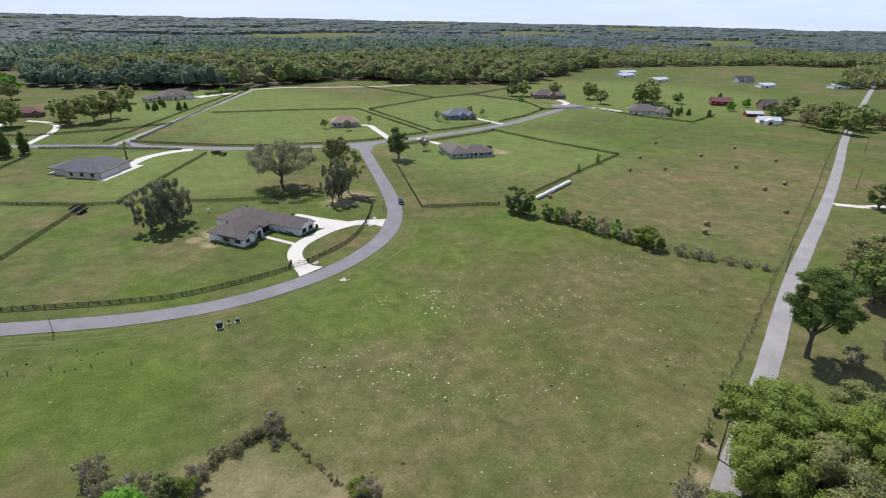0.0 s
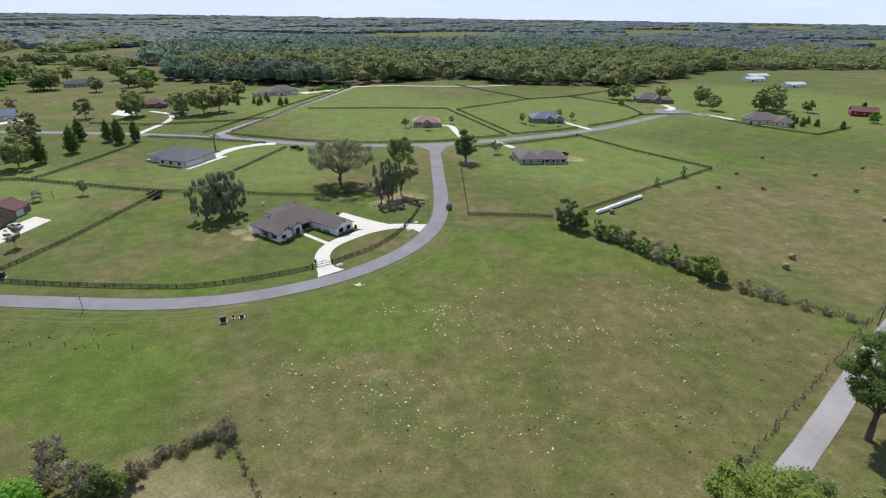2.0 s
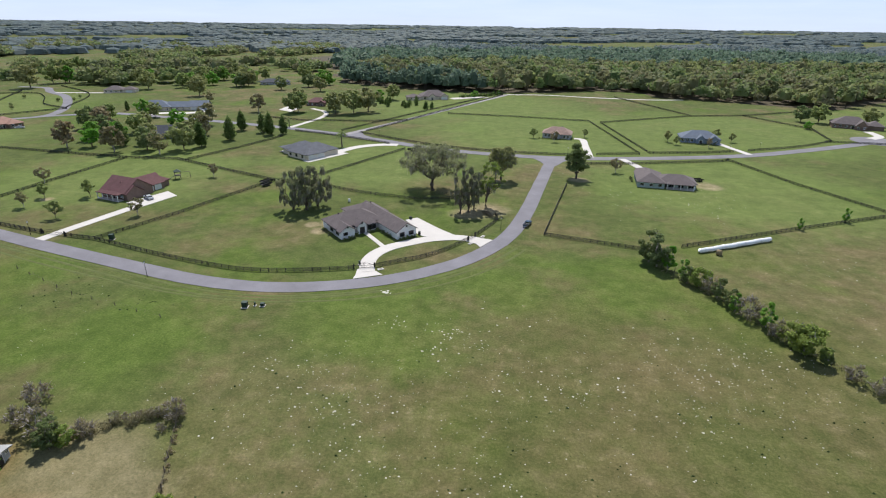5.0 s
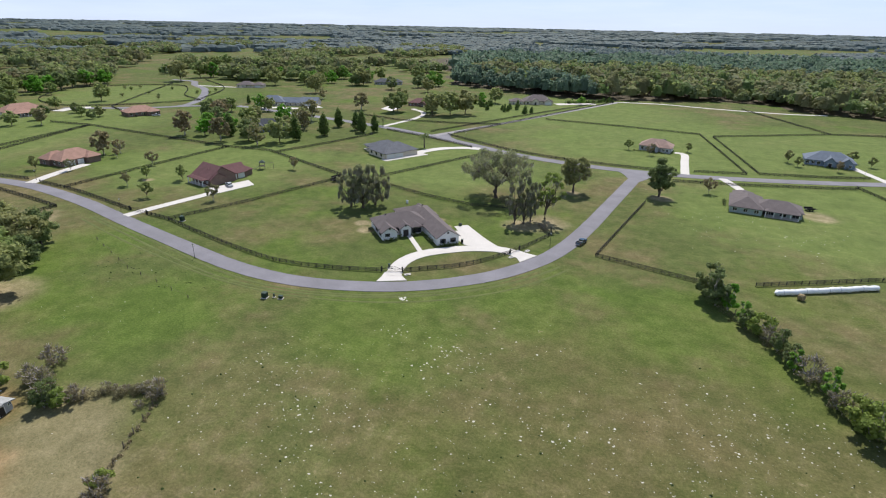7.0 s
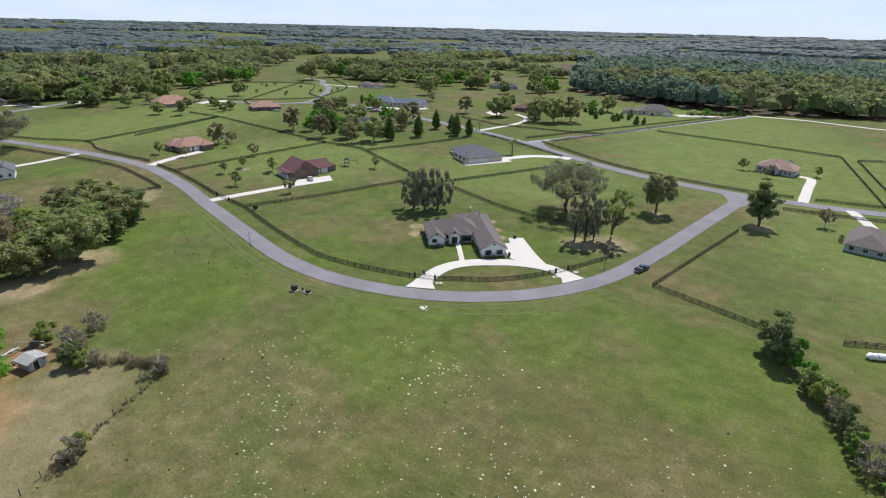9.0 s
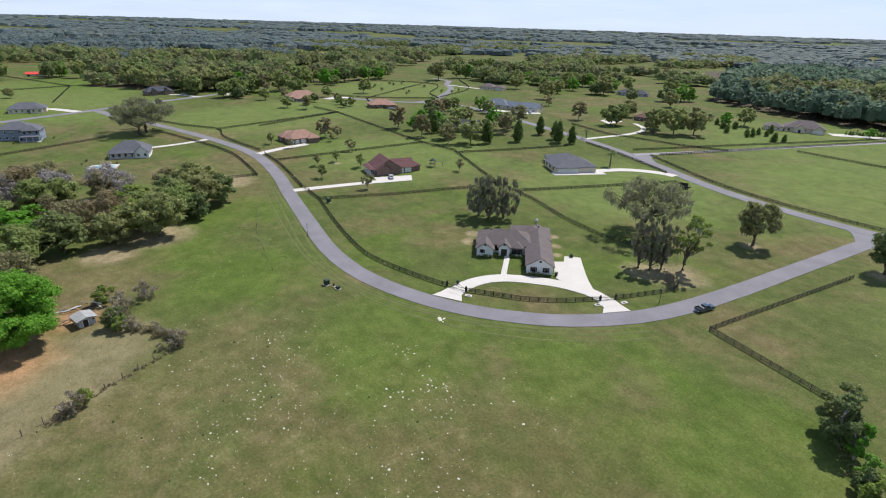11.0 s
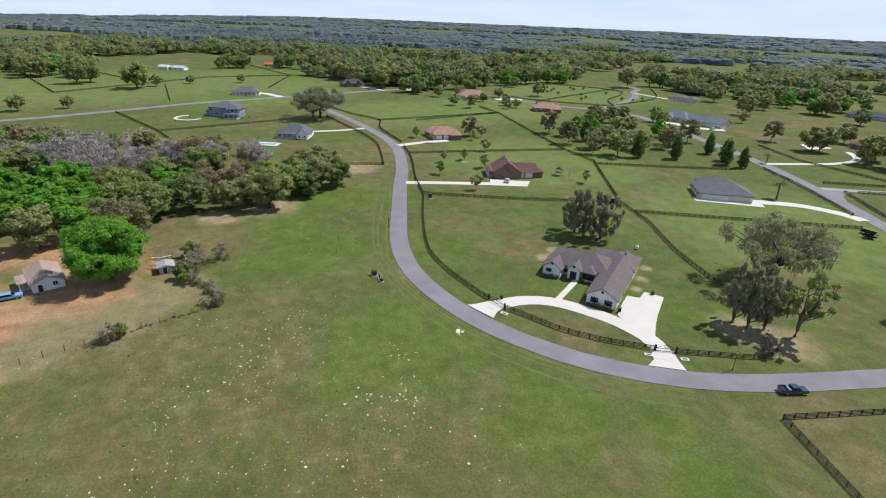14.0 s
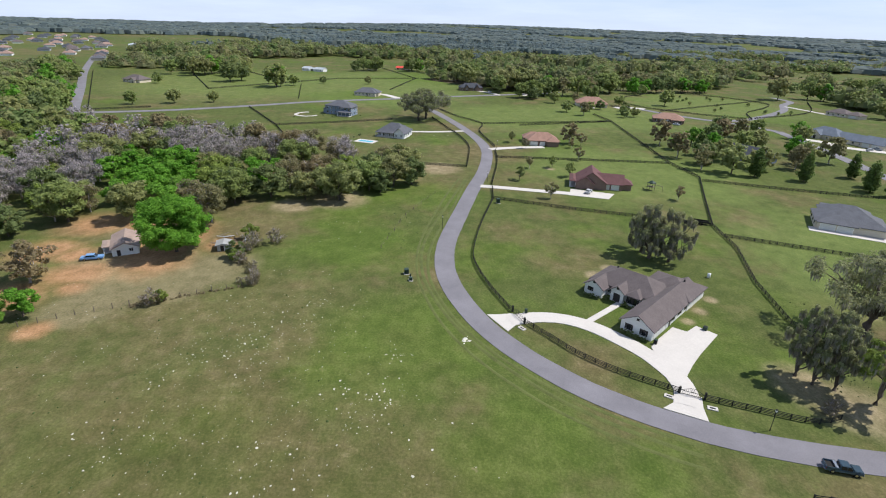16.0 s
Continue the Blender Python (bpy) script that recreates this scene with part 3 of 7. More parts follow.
def even(points, bay, curve):
    line = smooth_line(points, 0.25) if curve else [Vector((*q, 0)) for q in points]
    out = []
    for i in range(len(line) - 1):
        if curve:
            out.append(line[i])
        else:
            n = max(1, round((line[i + 1] - line[i]).length / bay))
            out += [line[i].lerp(line[i + 1], k / n) for k in range(n)]
    out.append(line[-1])
    if curve:
        kept, run = [out[0]], 0.0
        for a, b in zip(out, out[1:]):
            run += (b - a).length
            if run >= bay:
                kept.append(b)
                run = 0.0
        if run > 0.4:
            kept.append(out[-1])
        out = kept
    return out


def fence(points, near=False, curve=False, bay=2.0):
    posts = even(points, bay, curve)
    f = thing("fence", pose(posts[0].x, posts[0].y, 0), "black-painted four-board wooden paddock fence", "fence", "paddock fences")
    base = posts[0].copy()
    rng = random.Random(len(posts))
    if near:
        for p in posts:
            o = part_of("post", POST, f)
            o.location = p - base
            o.rotation_euler = (rng.uniform(-0.02, 0.02), rng.uniform(-0.02, 0.02), rng.uniform(0, 0.3))
        for a, b in zip(posts, posts[1:]):
            for z in BOARD_Z:
                o = part_of("board", BOARD, f)
                o.location = (a + b) / 2 - base + Vector((0, 0, z + rng.uniform(-0.015, 0.015)))
                o.rotation_euler = (0, rng.uniform(-0.006, 0.006), math.atan2(b.y - a.y, b.x - a.x))
                o.scale = ((b - a).length, 1, 1)
    else:
        v, q = join([([p - base + Vector((x, y, z)) for z in (0, 1.16) for x, y in ((-0.08, -0.08), (0.08, -0.08), (0.08, 0.08), (-0.08, 0.08))],
                      [(0, 1, 5, 4), (1, 2, 6, 5), (2, 3, 7, 6), (3, 0, 4, 7), (4, 5, 6, 7)]) for p in posts])
        tagged(part_of("post_row", mesh_of("post_row", v, q, M_FENCE), f), kind="stuff")
        v, q = join([box_quads(a - base, b - base, 0.03, z - 0.07, z + 0.07) for a, b in zip(posts, posts[1:]) for z in BOARD_Z])
        tagged(part_of("board_row", mesh_of("board_row", v, q, M_FENCE), f), kind="stuff")
    return f


# round the white house
fence([(-106, 124.4), (-81, 118.4), (-62, 115), (-52, 114.6), (-40, 117), (-30, 120.2), (-28.2, 121)], True, True)
fence([(-23.4, 123.1), (-18.4, 127), (-12.5, 131.5), (-7.5, 137.4), (-3.8, 143.6), (-2.4, 146)], True, True)
fence([(-0.6, 149.8), (2, 157), (4.6, 165), (3.5, 170)], True, True)
fence([(-106, 124.4), (-97, 149), (-89, 178), (-85, 191.5)], True)
fence([(-85, 191.5), (-66, 189.5), (-45, 183), (-26, 180), (-12, 184)], True)
# round the green-grey house
fence([(19.4, 154.8), (23.6, 183), (28, 212)], True)
fence([(19.4, 154.8), (46, 149.3)], True)
fence([(58, 153.5), (93, 174), (136, 198)], True)
fence([(136, 198), (118, 233), (104, 271)])
fence([(36, 247), (52, 251), (60, 253), (100, 267), (104, 271)], False, True)
# west paddocks
fence([(-182, 132.4), (-158, 131), (-124, 125.6)], False, True)
fence([(-116, 125), (-106, 124.4)])
fence([(-167, 132), (-167, 174), (-166, 211)])
fence([(-85, 191.5), (-115, 203), (-143, 214), (-166, 211), (-276, 217)])
fence([(-138, 213), (-128, 244), (-121, 273)])
fence([(-76, 191), (-64, 220), (-49, 258)])
fence([(-121, 289), (-98, 283), (-74, 274), (-60, 268)], False, True)
fence([(-190, 133), (-228, 128), (-252, 131), (-276, 117), (-303, 106), (-335, 96)], False, True)
fence([(-252, 131), (-276, 217), (-305, 213)])
fence([(-251, 154), (-276, 217)])
fence([(-148, 117), (-168, 119), (-190, 120), (-214, 116), (-235, 110), (-268, 101)], False, True)
fence([(-148, 117), (-150, 100), (-152, 88)])
fence([(-255, 77), (-241, 48), (-226, 15)])
fence([(-197, 28), (-226, 15), (-285, -19)])
# north paddocks
fence([(-84, 293), (-42, 272), (-11, 264), (22, 263), (37, 266)], False, True)
fence([(44, 268), (65, 274)])
fence([(65, 274), (47, 366), (2, 371), (-47, 373)])
fence([(-82, 298), (-56, 376), (-18, 488)])
fence([(-96, 296), (-68, 372), (-30, 470)])
fence([(70, 277), (54, 362), (118, 405), (157, 418), (182, 370), (176, 332)])
fence([(70, 277), (96, 284), (113, 291)])
fence([(121, 295), (150, 311), (176, 332)], False, True)
fence([(78, 500), (120, 406)])
fence([(157, 418), (216, 455)])
fence([(172, 330), (215, 330), (224, 287), (243, 258), (282, 276)])
fence([(-166, 330), (-132, 322), (-90, 330), (-68, 340)])
fence([(-280, 250), (-330, 270), (-372, 330), (-420, 400)])
fence([(-310, 330), (-350, 395), (-420, 440)], False, True)
fence([(-306, 326), (-338, 340), (-370, 372), (-400, 388), (-440, 360), (-452, 320), (-410, 270), (-362, 258), (-328, 284), (-306, 326)], False, True)
fence([(-253, -104), (-271, -76)])
fence([(-253, -104), (-470, -230)])
fence([(-548, -175), (-367, -78), (-477, 6), (-505, 84)])
fence([(-331, 2), (-419, -17)])
fence([(-689, 4), (-504, 81), (-401, 63)])
fence([(-520, -100), (-440, -40)])


def wire_fence(points, bay=3.4, seed=1, tall=1.25):
    """Round weathered posts with three strands of wire."""
    posts = even(points, bay, False)
    base = posts[0].copy()
    rng = random.Random(seed)
    f = thing("wire_fence", pose(base.x, base.y, 0), "weathered wooden post and wire field fence", "fence", "wire fences")
    me = mesh_of("post", *tube([(0, 0, 0), (0.02, 0, 0.7), (0, 0.02, tall)], [0.085, 0.08, 0.075], 6), M_WOOD)
    tops = []
    for p in posts:
        o = part_of("post", me, f)
        o.location = p - base + Vector((rng.uniform(-.1, .1), rng.uniform(-.1, .1), 0))
        o.rotation_euler = (rng.uniform(-.09, .09), rng.uniform(-.09, .09), rng.uniform(0, 6))
        tops.append(o.location.copy())
    for h in (0.4, 0.75, 1.08):
        part_of("wire", mesh_of("wire", *tube([p + Vector((0, 0, h)) for p in tops], [0.009] * len(tops), 4), M_WOOD), f)


wire_fence([(-46, 59.6), (-37.3, 64), (-30.4, 50), (-22, 33), (-14, 20), (-8, 6)], 3.0, 1)
wire_fence([(290, 194.5), (225, 157), (167, 122), (92, 78), (48, 52.5), (20, 36), (-20, 12)], 4.0, 2, 1.4)
wire_fence([(48, 143), (59, 126), (70, 104), (80, 91), (91, 78)], 4.0, 3)
wire_fence([(141, 202), (200, 232), (262, 268)], 5.0, 4)
wire_fence([(-110, 104), (-86, 95), (-60, 90)], 6.0, 5, 0.9)


# ---- houses ----
def hip_roof(bm, x0, y0, x1, y1, z, rise, over=0.5):
    x0, y0, x1, y1 = x0 - over, y0 - over, x1 + over, y1 + over
    w, d = x1 - x0, y1 - y0
    if w >= d:
        top = [(x0 + d / 2, (y0 + y1) / 2), (x1 - d / 2, (y0 + y1) / 2)]
    else:
        top = [((x0 + x1) / 2, y0 + w / 2), ((x0 + x1) / 2, y1 - w / 2)]
    e = [bm.verts.new((x, y, z)) for x, y in ((x0, y0), (x1, y0), (x1, y1), (x0, y1))]
    u = [bm.verts.new((x, y, z - 0.22)) for x, y in ((x0, y0), (x1, y0), (x1, y1), (x0, y1))]
    a, b = (bm.verts.new((*t, z + rise)) for t in top)
    if w >= d:
        for f in ((e[0], e[1], b, a), (e[2], e[3], a, b), (e[1], e[2], b), (e[3], e[0], a)):
            bm.faces.new(f)
    else:
        for f in ((e[1], e[2], b, a), (e[3], e[0], a, b), (e[0], e[1], a), (e[2], e[3], b)):
            bm.faces.new(f)
    for i in range(4):
        bm.faces.new((u[i], u[(i + 1) % 4], e[(i + 1) % 4], e[i]))
    bm.faces.new(u[::-1])


def gable_roof(bm, walls, x0, y0, x1, y1, z, rise, along, over=0.45):
    """A ridge roof; along is the ridge's axis. The gable triangles go to the walls."""
    t = 0.2
    if along == "y":
        c = (x0 + x1) / 2
        k = rise / ((x1 - x0) / 2)
        prof = [(x0 - over, z - k * over), (c, z + rise), (x1 + over, z - k * over)]
        ends = (y0 - over, y1 + over)
        put = lambda s, h, e: (s, e, h)
        tri = [((x0, y, z), (x1, y, z), (c, y, z + rise - 0.08)) for y in (y0, y1)]
    else:
        c = (y0 + y1) / 2
        k = rise / ((y1 - y0) / 2)
        prof = [(y0 - over, z - k * over), (c, z + rise), (y1 + over, z - k * over)]
        ends = (x0 - over, x1 + over)
        put = lambda s, h, e: (e, s, h)
        tri = [((x, y0, z), (x, y1, z), (x, c, z + rise - 0.08)) for x in (x0, x1)]
    top = [[bm.verts.new(put(s, h + 0.02, e)) for s, h in prof] for e in ends]
    low = [[bm.verts.new(put(s, h + 0.02 - t, e)) for s, h in prof] for e in ends]
    for i in range(2):
        bm.faces.new((top[0][i], top[0][i + 1], top[1][i + 1], top[1][i]))
        bm.faces.new((low[0][i], low[1][i], low[1][i + 1], low[0][i + 1]))
        for j in range(2):
            bm.faces.new((top[j][i], low[j][i], low[j][i + 1], top[j][i + 1]))
    for i in (0, 2):
        bm.faces.new((top[0][i], top[1][i], low[1][i], low[0][i]))
    for q in tri:
        walls.faces.new([walls.verts.new(p) for p in q])


SIDES = {"s": 0, "e": 90, "n": 180, "w": 270}


def on_side(side, block, along):
    """The pose on a block's wall: x along it, -y outwards."""
    x0, y0, x1, y1 = block[:4]
    return {"s": pose(x0 + along, y0, 0, 0, 0, 0), "e": pose(x1, y0 + along, 0, 0, 0, 90),
            "n": pose(x1 - along, y1, 0, 0, 0, 180), "w": pose(x0, y1 - along, 0, 0, 0, 270)}[side]


def put_window(house, m, w, h, sill, trim=None, shutters=None):
    fr = bmesh.new()
    for a in ((-w / 2 - .08, -.07, sill - .08, w / 2 + .08, .05, sill), (-w / 2 - .08, -.07, sill + h, w / 2 + .08, .05, sill + h + .08),
              (-w / 2 - .08, -.07, sill, -w / 2, .05, sill + h), (w / 2, -.07, sill, w / 2 + .08, .05, sill + h), (-.03, -.055, sill, .03, .05, sill + h)):
        box_into(fr, *a)
    win = part("window", fr, trim or M_TRIMW, house)
    win.matrix_local = m
    part("pane", box(-w / 2, -.03, sill, w / 2, .02, sill + h), M_GLASS, win, "dark reflecting glass")
    if shutters:
        for s in (-1, 1):
            part("shutter", box(s * (w / 2 + .29) - .17, -.08, sill - .05, s * (w / 2 + .29) + .17, .02, sill + h + .05, .01), shutters, win)


def put_door(house, m, w, h, mat, name="door", panels=4):
    bm = bmesh.new()
    rows = panels if name == "garage_door" else 2
    box_into(bm, -w / 2, -.05, 0.05, w / 2, .03, h)
    for i in range(rows):
        z0, z1 = 0.12 + (h - .2) * i / rows, 0.05 + (h - .2) * (i + 1) / rows
        n = max(1, round(w / 1.1))
        for k in range(n):
            box_into(bm, -w / 2 + w * k / n + .07, -.075, z0, -w / 2 + w * (k + 1) / n - .07, -.04, z1)
    d = part(name, bm, mat, house)
    d.matrix_local = m
    fr = bmesh.new()
    for a in ((-w / 2 - .12, -.06, 0, -w / 2 - .005, .04, h + .12), (w / 2 + .005, -.06, 0, w / 2 + .12, .04, h + .12), (-w / 2, -.06, h + .005, w / 2, .04, h + .12)):
        box_into(fr, *a)
    part("frame", fr, M_TRIMW, d)


def house(m, label, blocks, wall_mat, roof_mat, windows=(), doors=(), garages=(), porches=(), chimneys=(), trim=None, shutters=None, name="house", category="house", group="", fit=1.0):
    """blocks: x0, y0, x1, y1, wall height, roof rise, 'hip', 'x' or 'y' (ridge axis). Openings: block, side, along, ..."""
    mid = Vector(((blocks[0][0] + blocks[0][2]) / 2, (blocks[0][1] + blocks[0][3]) / 2, 0))
    h = thing(name, m @ Matrix.Translation(mid) @ Matrix.Diagonal((fit, fit, .86, 1)) @ Matrix.Translation(-mid), label, category, group)
    for i, (x0, y0, x1, y1, z, rise, kind) in enumerate(blocks):
        wb, rb = bmesh.new(), bmesh.new()
        box_into(wb, x0, y0, -0.1, x1, y1, z - 0.02 - i * 0.004)
        if kind == "hip":
            hip_roof(rb, x0, y0, x1, y1, z, rise)
        else:
            gable_roof(rb, wb, x0, y0, x1, y1, z, rise, kind)
        part("wall", wb, wall_mat, h)
        bmesh.ops.recalc_face_normals(rb, faces=rb.faces)
        part("roof", rb, roof_mat, h)
    for b, side, along, w, hh, sill in windows:
        put_window(h, on_side(side, blocks[b], along), w, hh, sill, trim, shutters)
    for b, side, along, w, hh in doors:
        put_door(h, on_side(side, blocks[b], along), w, hh, M_TRIM)
    for b, side, along, w, hh in garages:
        put_door(h, on_side(side, blocks[b], along), w, hh, M_GARAGE, "garage_door")
    for x0, y0, x1, y1, z, rise in porches:
        pr = bmesh.new()
        hip_roof(pr, x0, y0, x1, y1, z, rise, 0.25)
        part("porch_roof", pr, roof_mat, h)
        n = max(2, round(max(x1 - x0, y1 - y0) / 2.6))
        for k in range(n + 1):
            px, py = (x0 + .15 + (x1 - x0 - .3) * k / n, y0 + .15) if x1 - x0 > y1 - y0 else (x0 + .15, y0 + .15 + (y1 - y0 - .3) * k / n)
            part("column", box(px - .13, py - .13, 0, px + .13, py + .13, z - .2, .02), M_TRIMW, h)
        part("porch_floor", box(x0, y0, -.05, x1, y1, .14), M_CONCRETE, h)
    for x, y, z in chimneys:
        bm = box(x - .5, y - .4, 2.5, x + .5, y + .4, z, .03)
        box_into(bm, x - .58, y - .48, z + .003, x + .58, y + .48, z + .15)
        part("chimney", bm, M_BRICK, h)
    return h


def row(block, side, length, n, w=1.1, hh=1.4, sill=0.95):
    return [(block, side, length * (i + 0.5) / n, w, hh, sill) for i in range(n)]


# the white L-shaped house
A_BLOCKS = [(-13.8, 11.8, 1.5, 21.2, 3.0, 3.3, "hip"), (-0.4, 0, 6.2, 24.8, 2.95, 2.35, "y"), (-13.8, 8.8, -9.4, 17, 2.95, 1.75, "y"),
            (-7.9, 9.9, -4.9, 16, 3.3, 1.35, "y"), (-4.2, 10.4, -1.6, 15, 2.9, 1.3, "hip"), (-4.4, 17.5, 6.35, 27.4, 2.93, 2.75, "hip")]
house_a = house(pose(-22.2, 142.7, 0, 0, 0, 45.6), "white stucco L-shaped ranch house with brown-grey shingle roof", A_BLOCKS, M_WHITE, M_R_BROWN,
                windows=[(1, "s", 1.75, .75, 1.35, 0.75), (1, "s", 4.85, .75, 1.35, 0.75), (2, "s", 1.5, 0.5, 1.0, 1.2), (0, "s", 5.0, 1.7, 1.5, 0.9),
                         (4, "s", 0.75, 0.8, 1.6, 0.7), (4, "s", 1.85, 0.8, 1.6, 0.7)] + [(1, "e", 10 + 3.6 * i, 0.9, 1.3, 1.0) for i in range(5)] + row(2, "w", 8, 2) + row(1, "w", 11, 3, 0.9),
                doors=[(3, "s", 1.5, 1.6, 2.4), (1, "e", 8.4, 0.95, 2.05)], garages=[(1, "e", 3.2, 4.9, 2.3)], trim=M_TRIM, shutters=M_TRIM)
for gx, gy in ((2.9, -0.03), (-11.6, 8.77), (-6.4, 9.87)):
    v = part("gable_vent", box(-.28, -.05, 0, .28, .02, .62), M_TRIM, house_a)
    v.location = (gx, gy, 3.55 if gx != 2.9 else 3.75)
for gy in (6.6, 11.0):
    part("downpipe", box(6.2, gy, 0, 6.29, gy + .09, 2.8), M_TRIMW, house_a)
for i, gx in enumerate((-10.4, 3.2)):
    part("roof_vent", box(gx - .15, 17.2 + i * 5, 5.2, gx + .15, 17.5 + i * 5, 5.9 if i == 0 else 5.75), M_TRIM, house_a)

house(pose(16, 302, 0, 0, 0, -5), "tan-walled ranch house with pinkish shingle hip roof", [(0, 2.5, 18.5, 14, 3, 3.6, "hip"), (6.5, 0, 11.5, 6, 3.1, 2, "y"), (12.8, 0.8, 18, 7, 3, 2, "hip")], M_GREYWALL, M_R_PINK,
      windows=[(0, "s", 2, 1.3, 1.5, .8), (0, "s", 4.4, 1.3, 1.5, .8), (2, "s", 1.5, 1.1, 1.5, .8), (2, "s", 3.7, 1.1, 1.5, .8)] + row(0, "w", 11.5, 3), doors=[(1, "s", 2.5, 1.5, 2.3)], garages=[(0, "e", 8, 5, 2.3)], fit=.84)
house(pose(91, 308, 0, 0, 0, -4), "blue-grey ranch house with grey hip roof", [(0, 2, 21, 15, 3, 4, "hip"), (8, -.2, 12.6, 6, 3.2, 2.2, "y"), (14.5, 0, 20, 8, 3, 2.4, "y")], M_BLUEWALL, M_R_BLUE,
      windows=row(0, "s", 7, 3, 1.4) + row(2, "s", 5.5, 2) + row(0, "w", 13, 3), doors=[(1, "s", 2.3, 1.5, 2.3)], garages=[(0, "e", 9, 5, 2.3)], fit=.93)
house(pose(55, 214.2, 0, 0, 0, -4) @ Matrix.Diagonal((.9, .92, .86, 1)), "grey-green ranch house with mauve-brown hip roof", [(0, 1, 11, 19, 3, 3.6, "hip"), (8, 3.5, 24, 13.5, 2.95, 3.1, "hip"), (1, 15, 8, 24, 2.9, 2.2, "hip")], M_TEAL, M_R_BROWN,
      windows=row(0, "s", 11, 3, 1.4) + row(1, "s", 16, 4, 2.2, 1.9, .4) + row(0, "w", 18, 4) + row(1, "e", 10, 2), doors=[(1, "s", 4, 2.2, 2.2)], porches=[(12, 0.8, 23, 3.6, 2.9, .9)])
house(pose(-87, 226.3, 0, 0, 0, 61), "pale ranch house with slate-grey hip roof and screened porch", [(0, 0, 17, 12, 3, 3.8, "hip"), (2, 9, 15, 18, 2.95, 3.2, "hip"), (0.6, -.8, 9.6, 6, 2.9, 2, "hip")], M_CREAM, M_R_GREY,
      windows=row(0, "w", 12, 3) + row(1, "n", 13, 3, 1.8, 1.9, .4) + row(0, "e", 12, 3), garages=[(2, "s", 2.4, 3.6, 2.3), (2, "s", 6.6, 3.6, 2.3)], doors=[(1, "w", 5, 1.2, 2.2)], porches=[(3, 18, 13, 22, 2.8, .7)], trim=M_TRIM, fit=1.1)
house(pose(-120.5, 156.2, 0, 0, 0, 77), "brown brick house with dark red shingle gables and white-columned porch", [(0, 2, 12, 14.5, 3.2, 4.4, "y"), (4, 3.5, 18.5, 12, 3, 3.2, "x"), (0, 1, 7, 8, 3, 2.6, "y"), (17, 5, 22, 11, 2.7, 1.9, "hip")], M_BRICK, M_R_RED,
      windows=row(0, "w", 12, 4) + row(1, "s", 9, 1) + row(2, "w", 6, 2), garages=[(1, "s", 7, 4.6, 2.3), (1, "s", 11.6, 2.8, 2.3)], doors=[(0, "w", 6.6, 1.2, 2.2)], porches=[(-2.4, 3, 0, 14, 2.9, .7)], fit=.93)
house(pose(-195.5, 149, 0, 0, 0, 88), "brick house with pinkish terracotta hip roof", [(0, 0, 18, 12, 3, 4, "hip"), (-1, 8, 10, 16, 2.9, 3, "hip"), (11, -2, 17, 6, 3, 2.2, "hip")], M_BRICK, M_R_TERRA,
      windows=row(0, "w", 12, 3) + row(1, "n", 11, 3) + row(0, "e", 12, 3), garages=[(0, "s", 3.4, 4.8, 2.3), (0, "s", 8.6, 2.6, 2.3)], doors=[(1, "w", 4, 1.2, 2.2)], fit=.89)
house(pose(-186, 246, 0, 0, 0, 35), "blue-grey house with charcoal gable roofs", [(0, 0, 15, 11, 3.2, 4.2, "x"), (3, -2, 9, 5, 3.2, 3, "y"), (13, 2, 20, 10, 2.9, 2.6, "x")], M_BLUEWALL, M_R_DARK,
      windows=row(0, "s", 15, 4) + row(2, "s", 7, 2) + row(0, "w", 11, 2), doors=[(1, "s", 3, 1.1, 2.2)], porches=[(-.2, -2.4, 3, 0, 2.8, .5)])
house(pose(-252, 328, 0, 0, 0, 22), "long cream house with slate-blue roof and pale garage wing", [(0, 0, 20, 13, 3.2, 4.6, "hip"), (18, 1.5, 34, 12, 3, 3.4, "x"), (32, 1, 44, 13, 3.3, 3.6, "x"), (5, -2, 11, 6, 3.3, 2.8, "y")], M_CREAM, M_R_BLUE,
      windows=row(0, "s", 20, 5) + row(1, "s", 16, 4), garages=[(2, "s", 3, 3.4, 2.5), (2, "s", 8, 3.4, 2.5)], doors=[(3, "s", 3, 1.4, 2.4)])
house(pose(-156, 384, 0, 0, 0, 10), "low brick house under oaks with brown roof", [(0, 0, 15, 11, 2.9, 3.4, "hip"), (9, -2, 14, 5, 2.9, 1.8, "y")], M_BRICK, M_R_RED, windows=row(0, "s", 9, 3), doors=[(1, "s", 2.5, 1.1, 2.1)])
house(pose(-90, 432, 0, 0, 0, 24), "large cream house with mauve-brown hip roofs near the wood", [(0, 0, 11, 10, 2.9, 2.6, "hip"), (12, 2, 34, 16, 3.2, 5, "hip"), (17, 0, 23, 7, 3.3, 2.6, "y"), (27, 0, 33, 8, 3.2, 2.6, "y")], M_CREAM, M_R_BROWN,
      windows=row(1, "s", 22, 5, 1.4, 1.7, .7) + row(0, "s", 11, 2), doors=[(2, "s", 3, 1.5, 2.4)], garages=[(3, "s", 3, 4.4, 2.4)])
house(pose(-343, 208, 0, 0, 0, 82), "sprawling terracotta-roofed house with white screened porch", [(0, 0, 28, 16, 3.2, 4.8, "hip"), (4, -4, 16, 6, 3, 2.6, "hip"), (20, -2, 27, 8, 3, 2.6, "hip")], M_CREAM, M_R_TERRA,
      windows=row(1, "s", 12, 5, 1.8, 2, .4) + row(2, "s", 7, 2) + row(0, "w", 16, 4), doors=[(0, "s", 18, 1.2, 2.2)], porches=[(4, -9, 16, -4, 2.8, .6)], fit=.83)
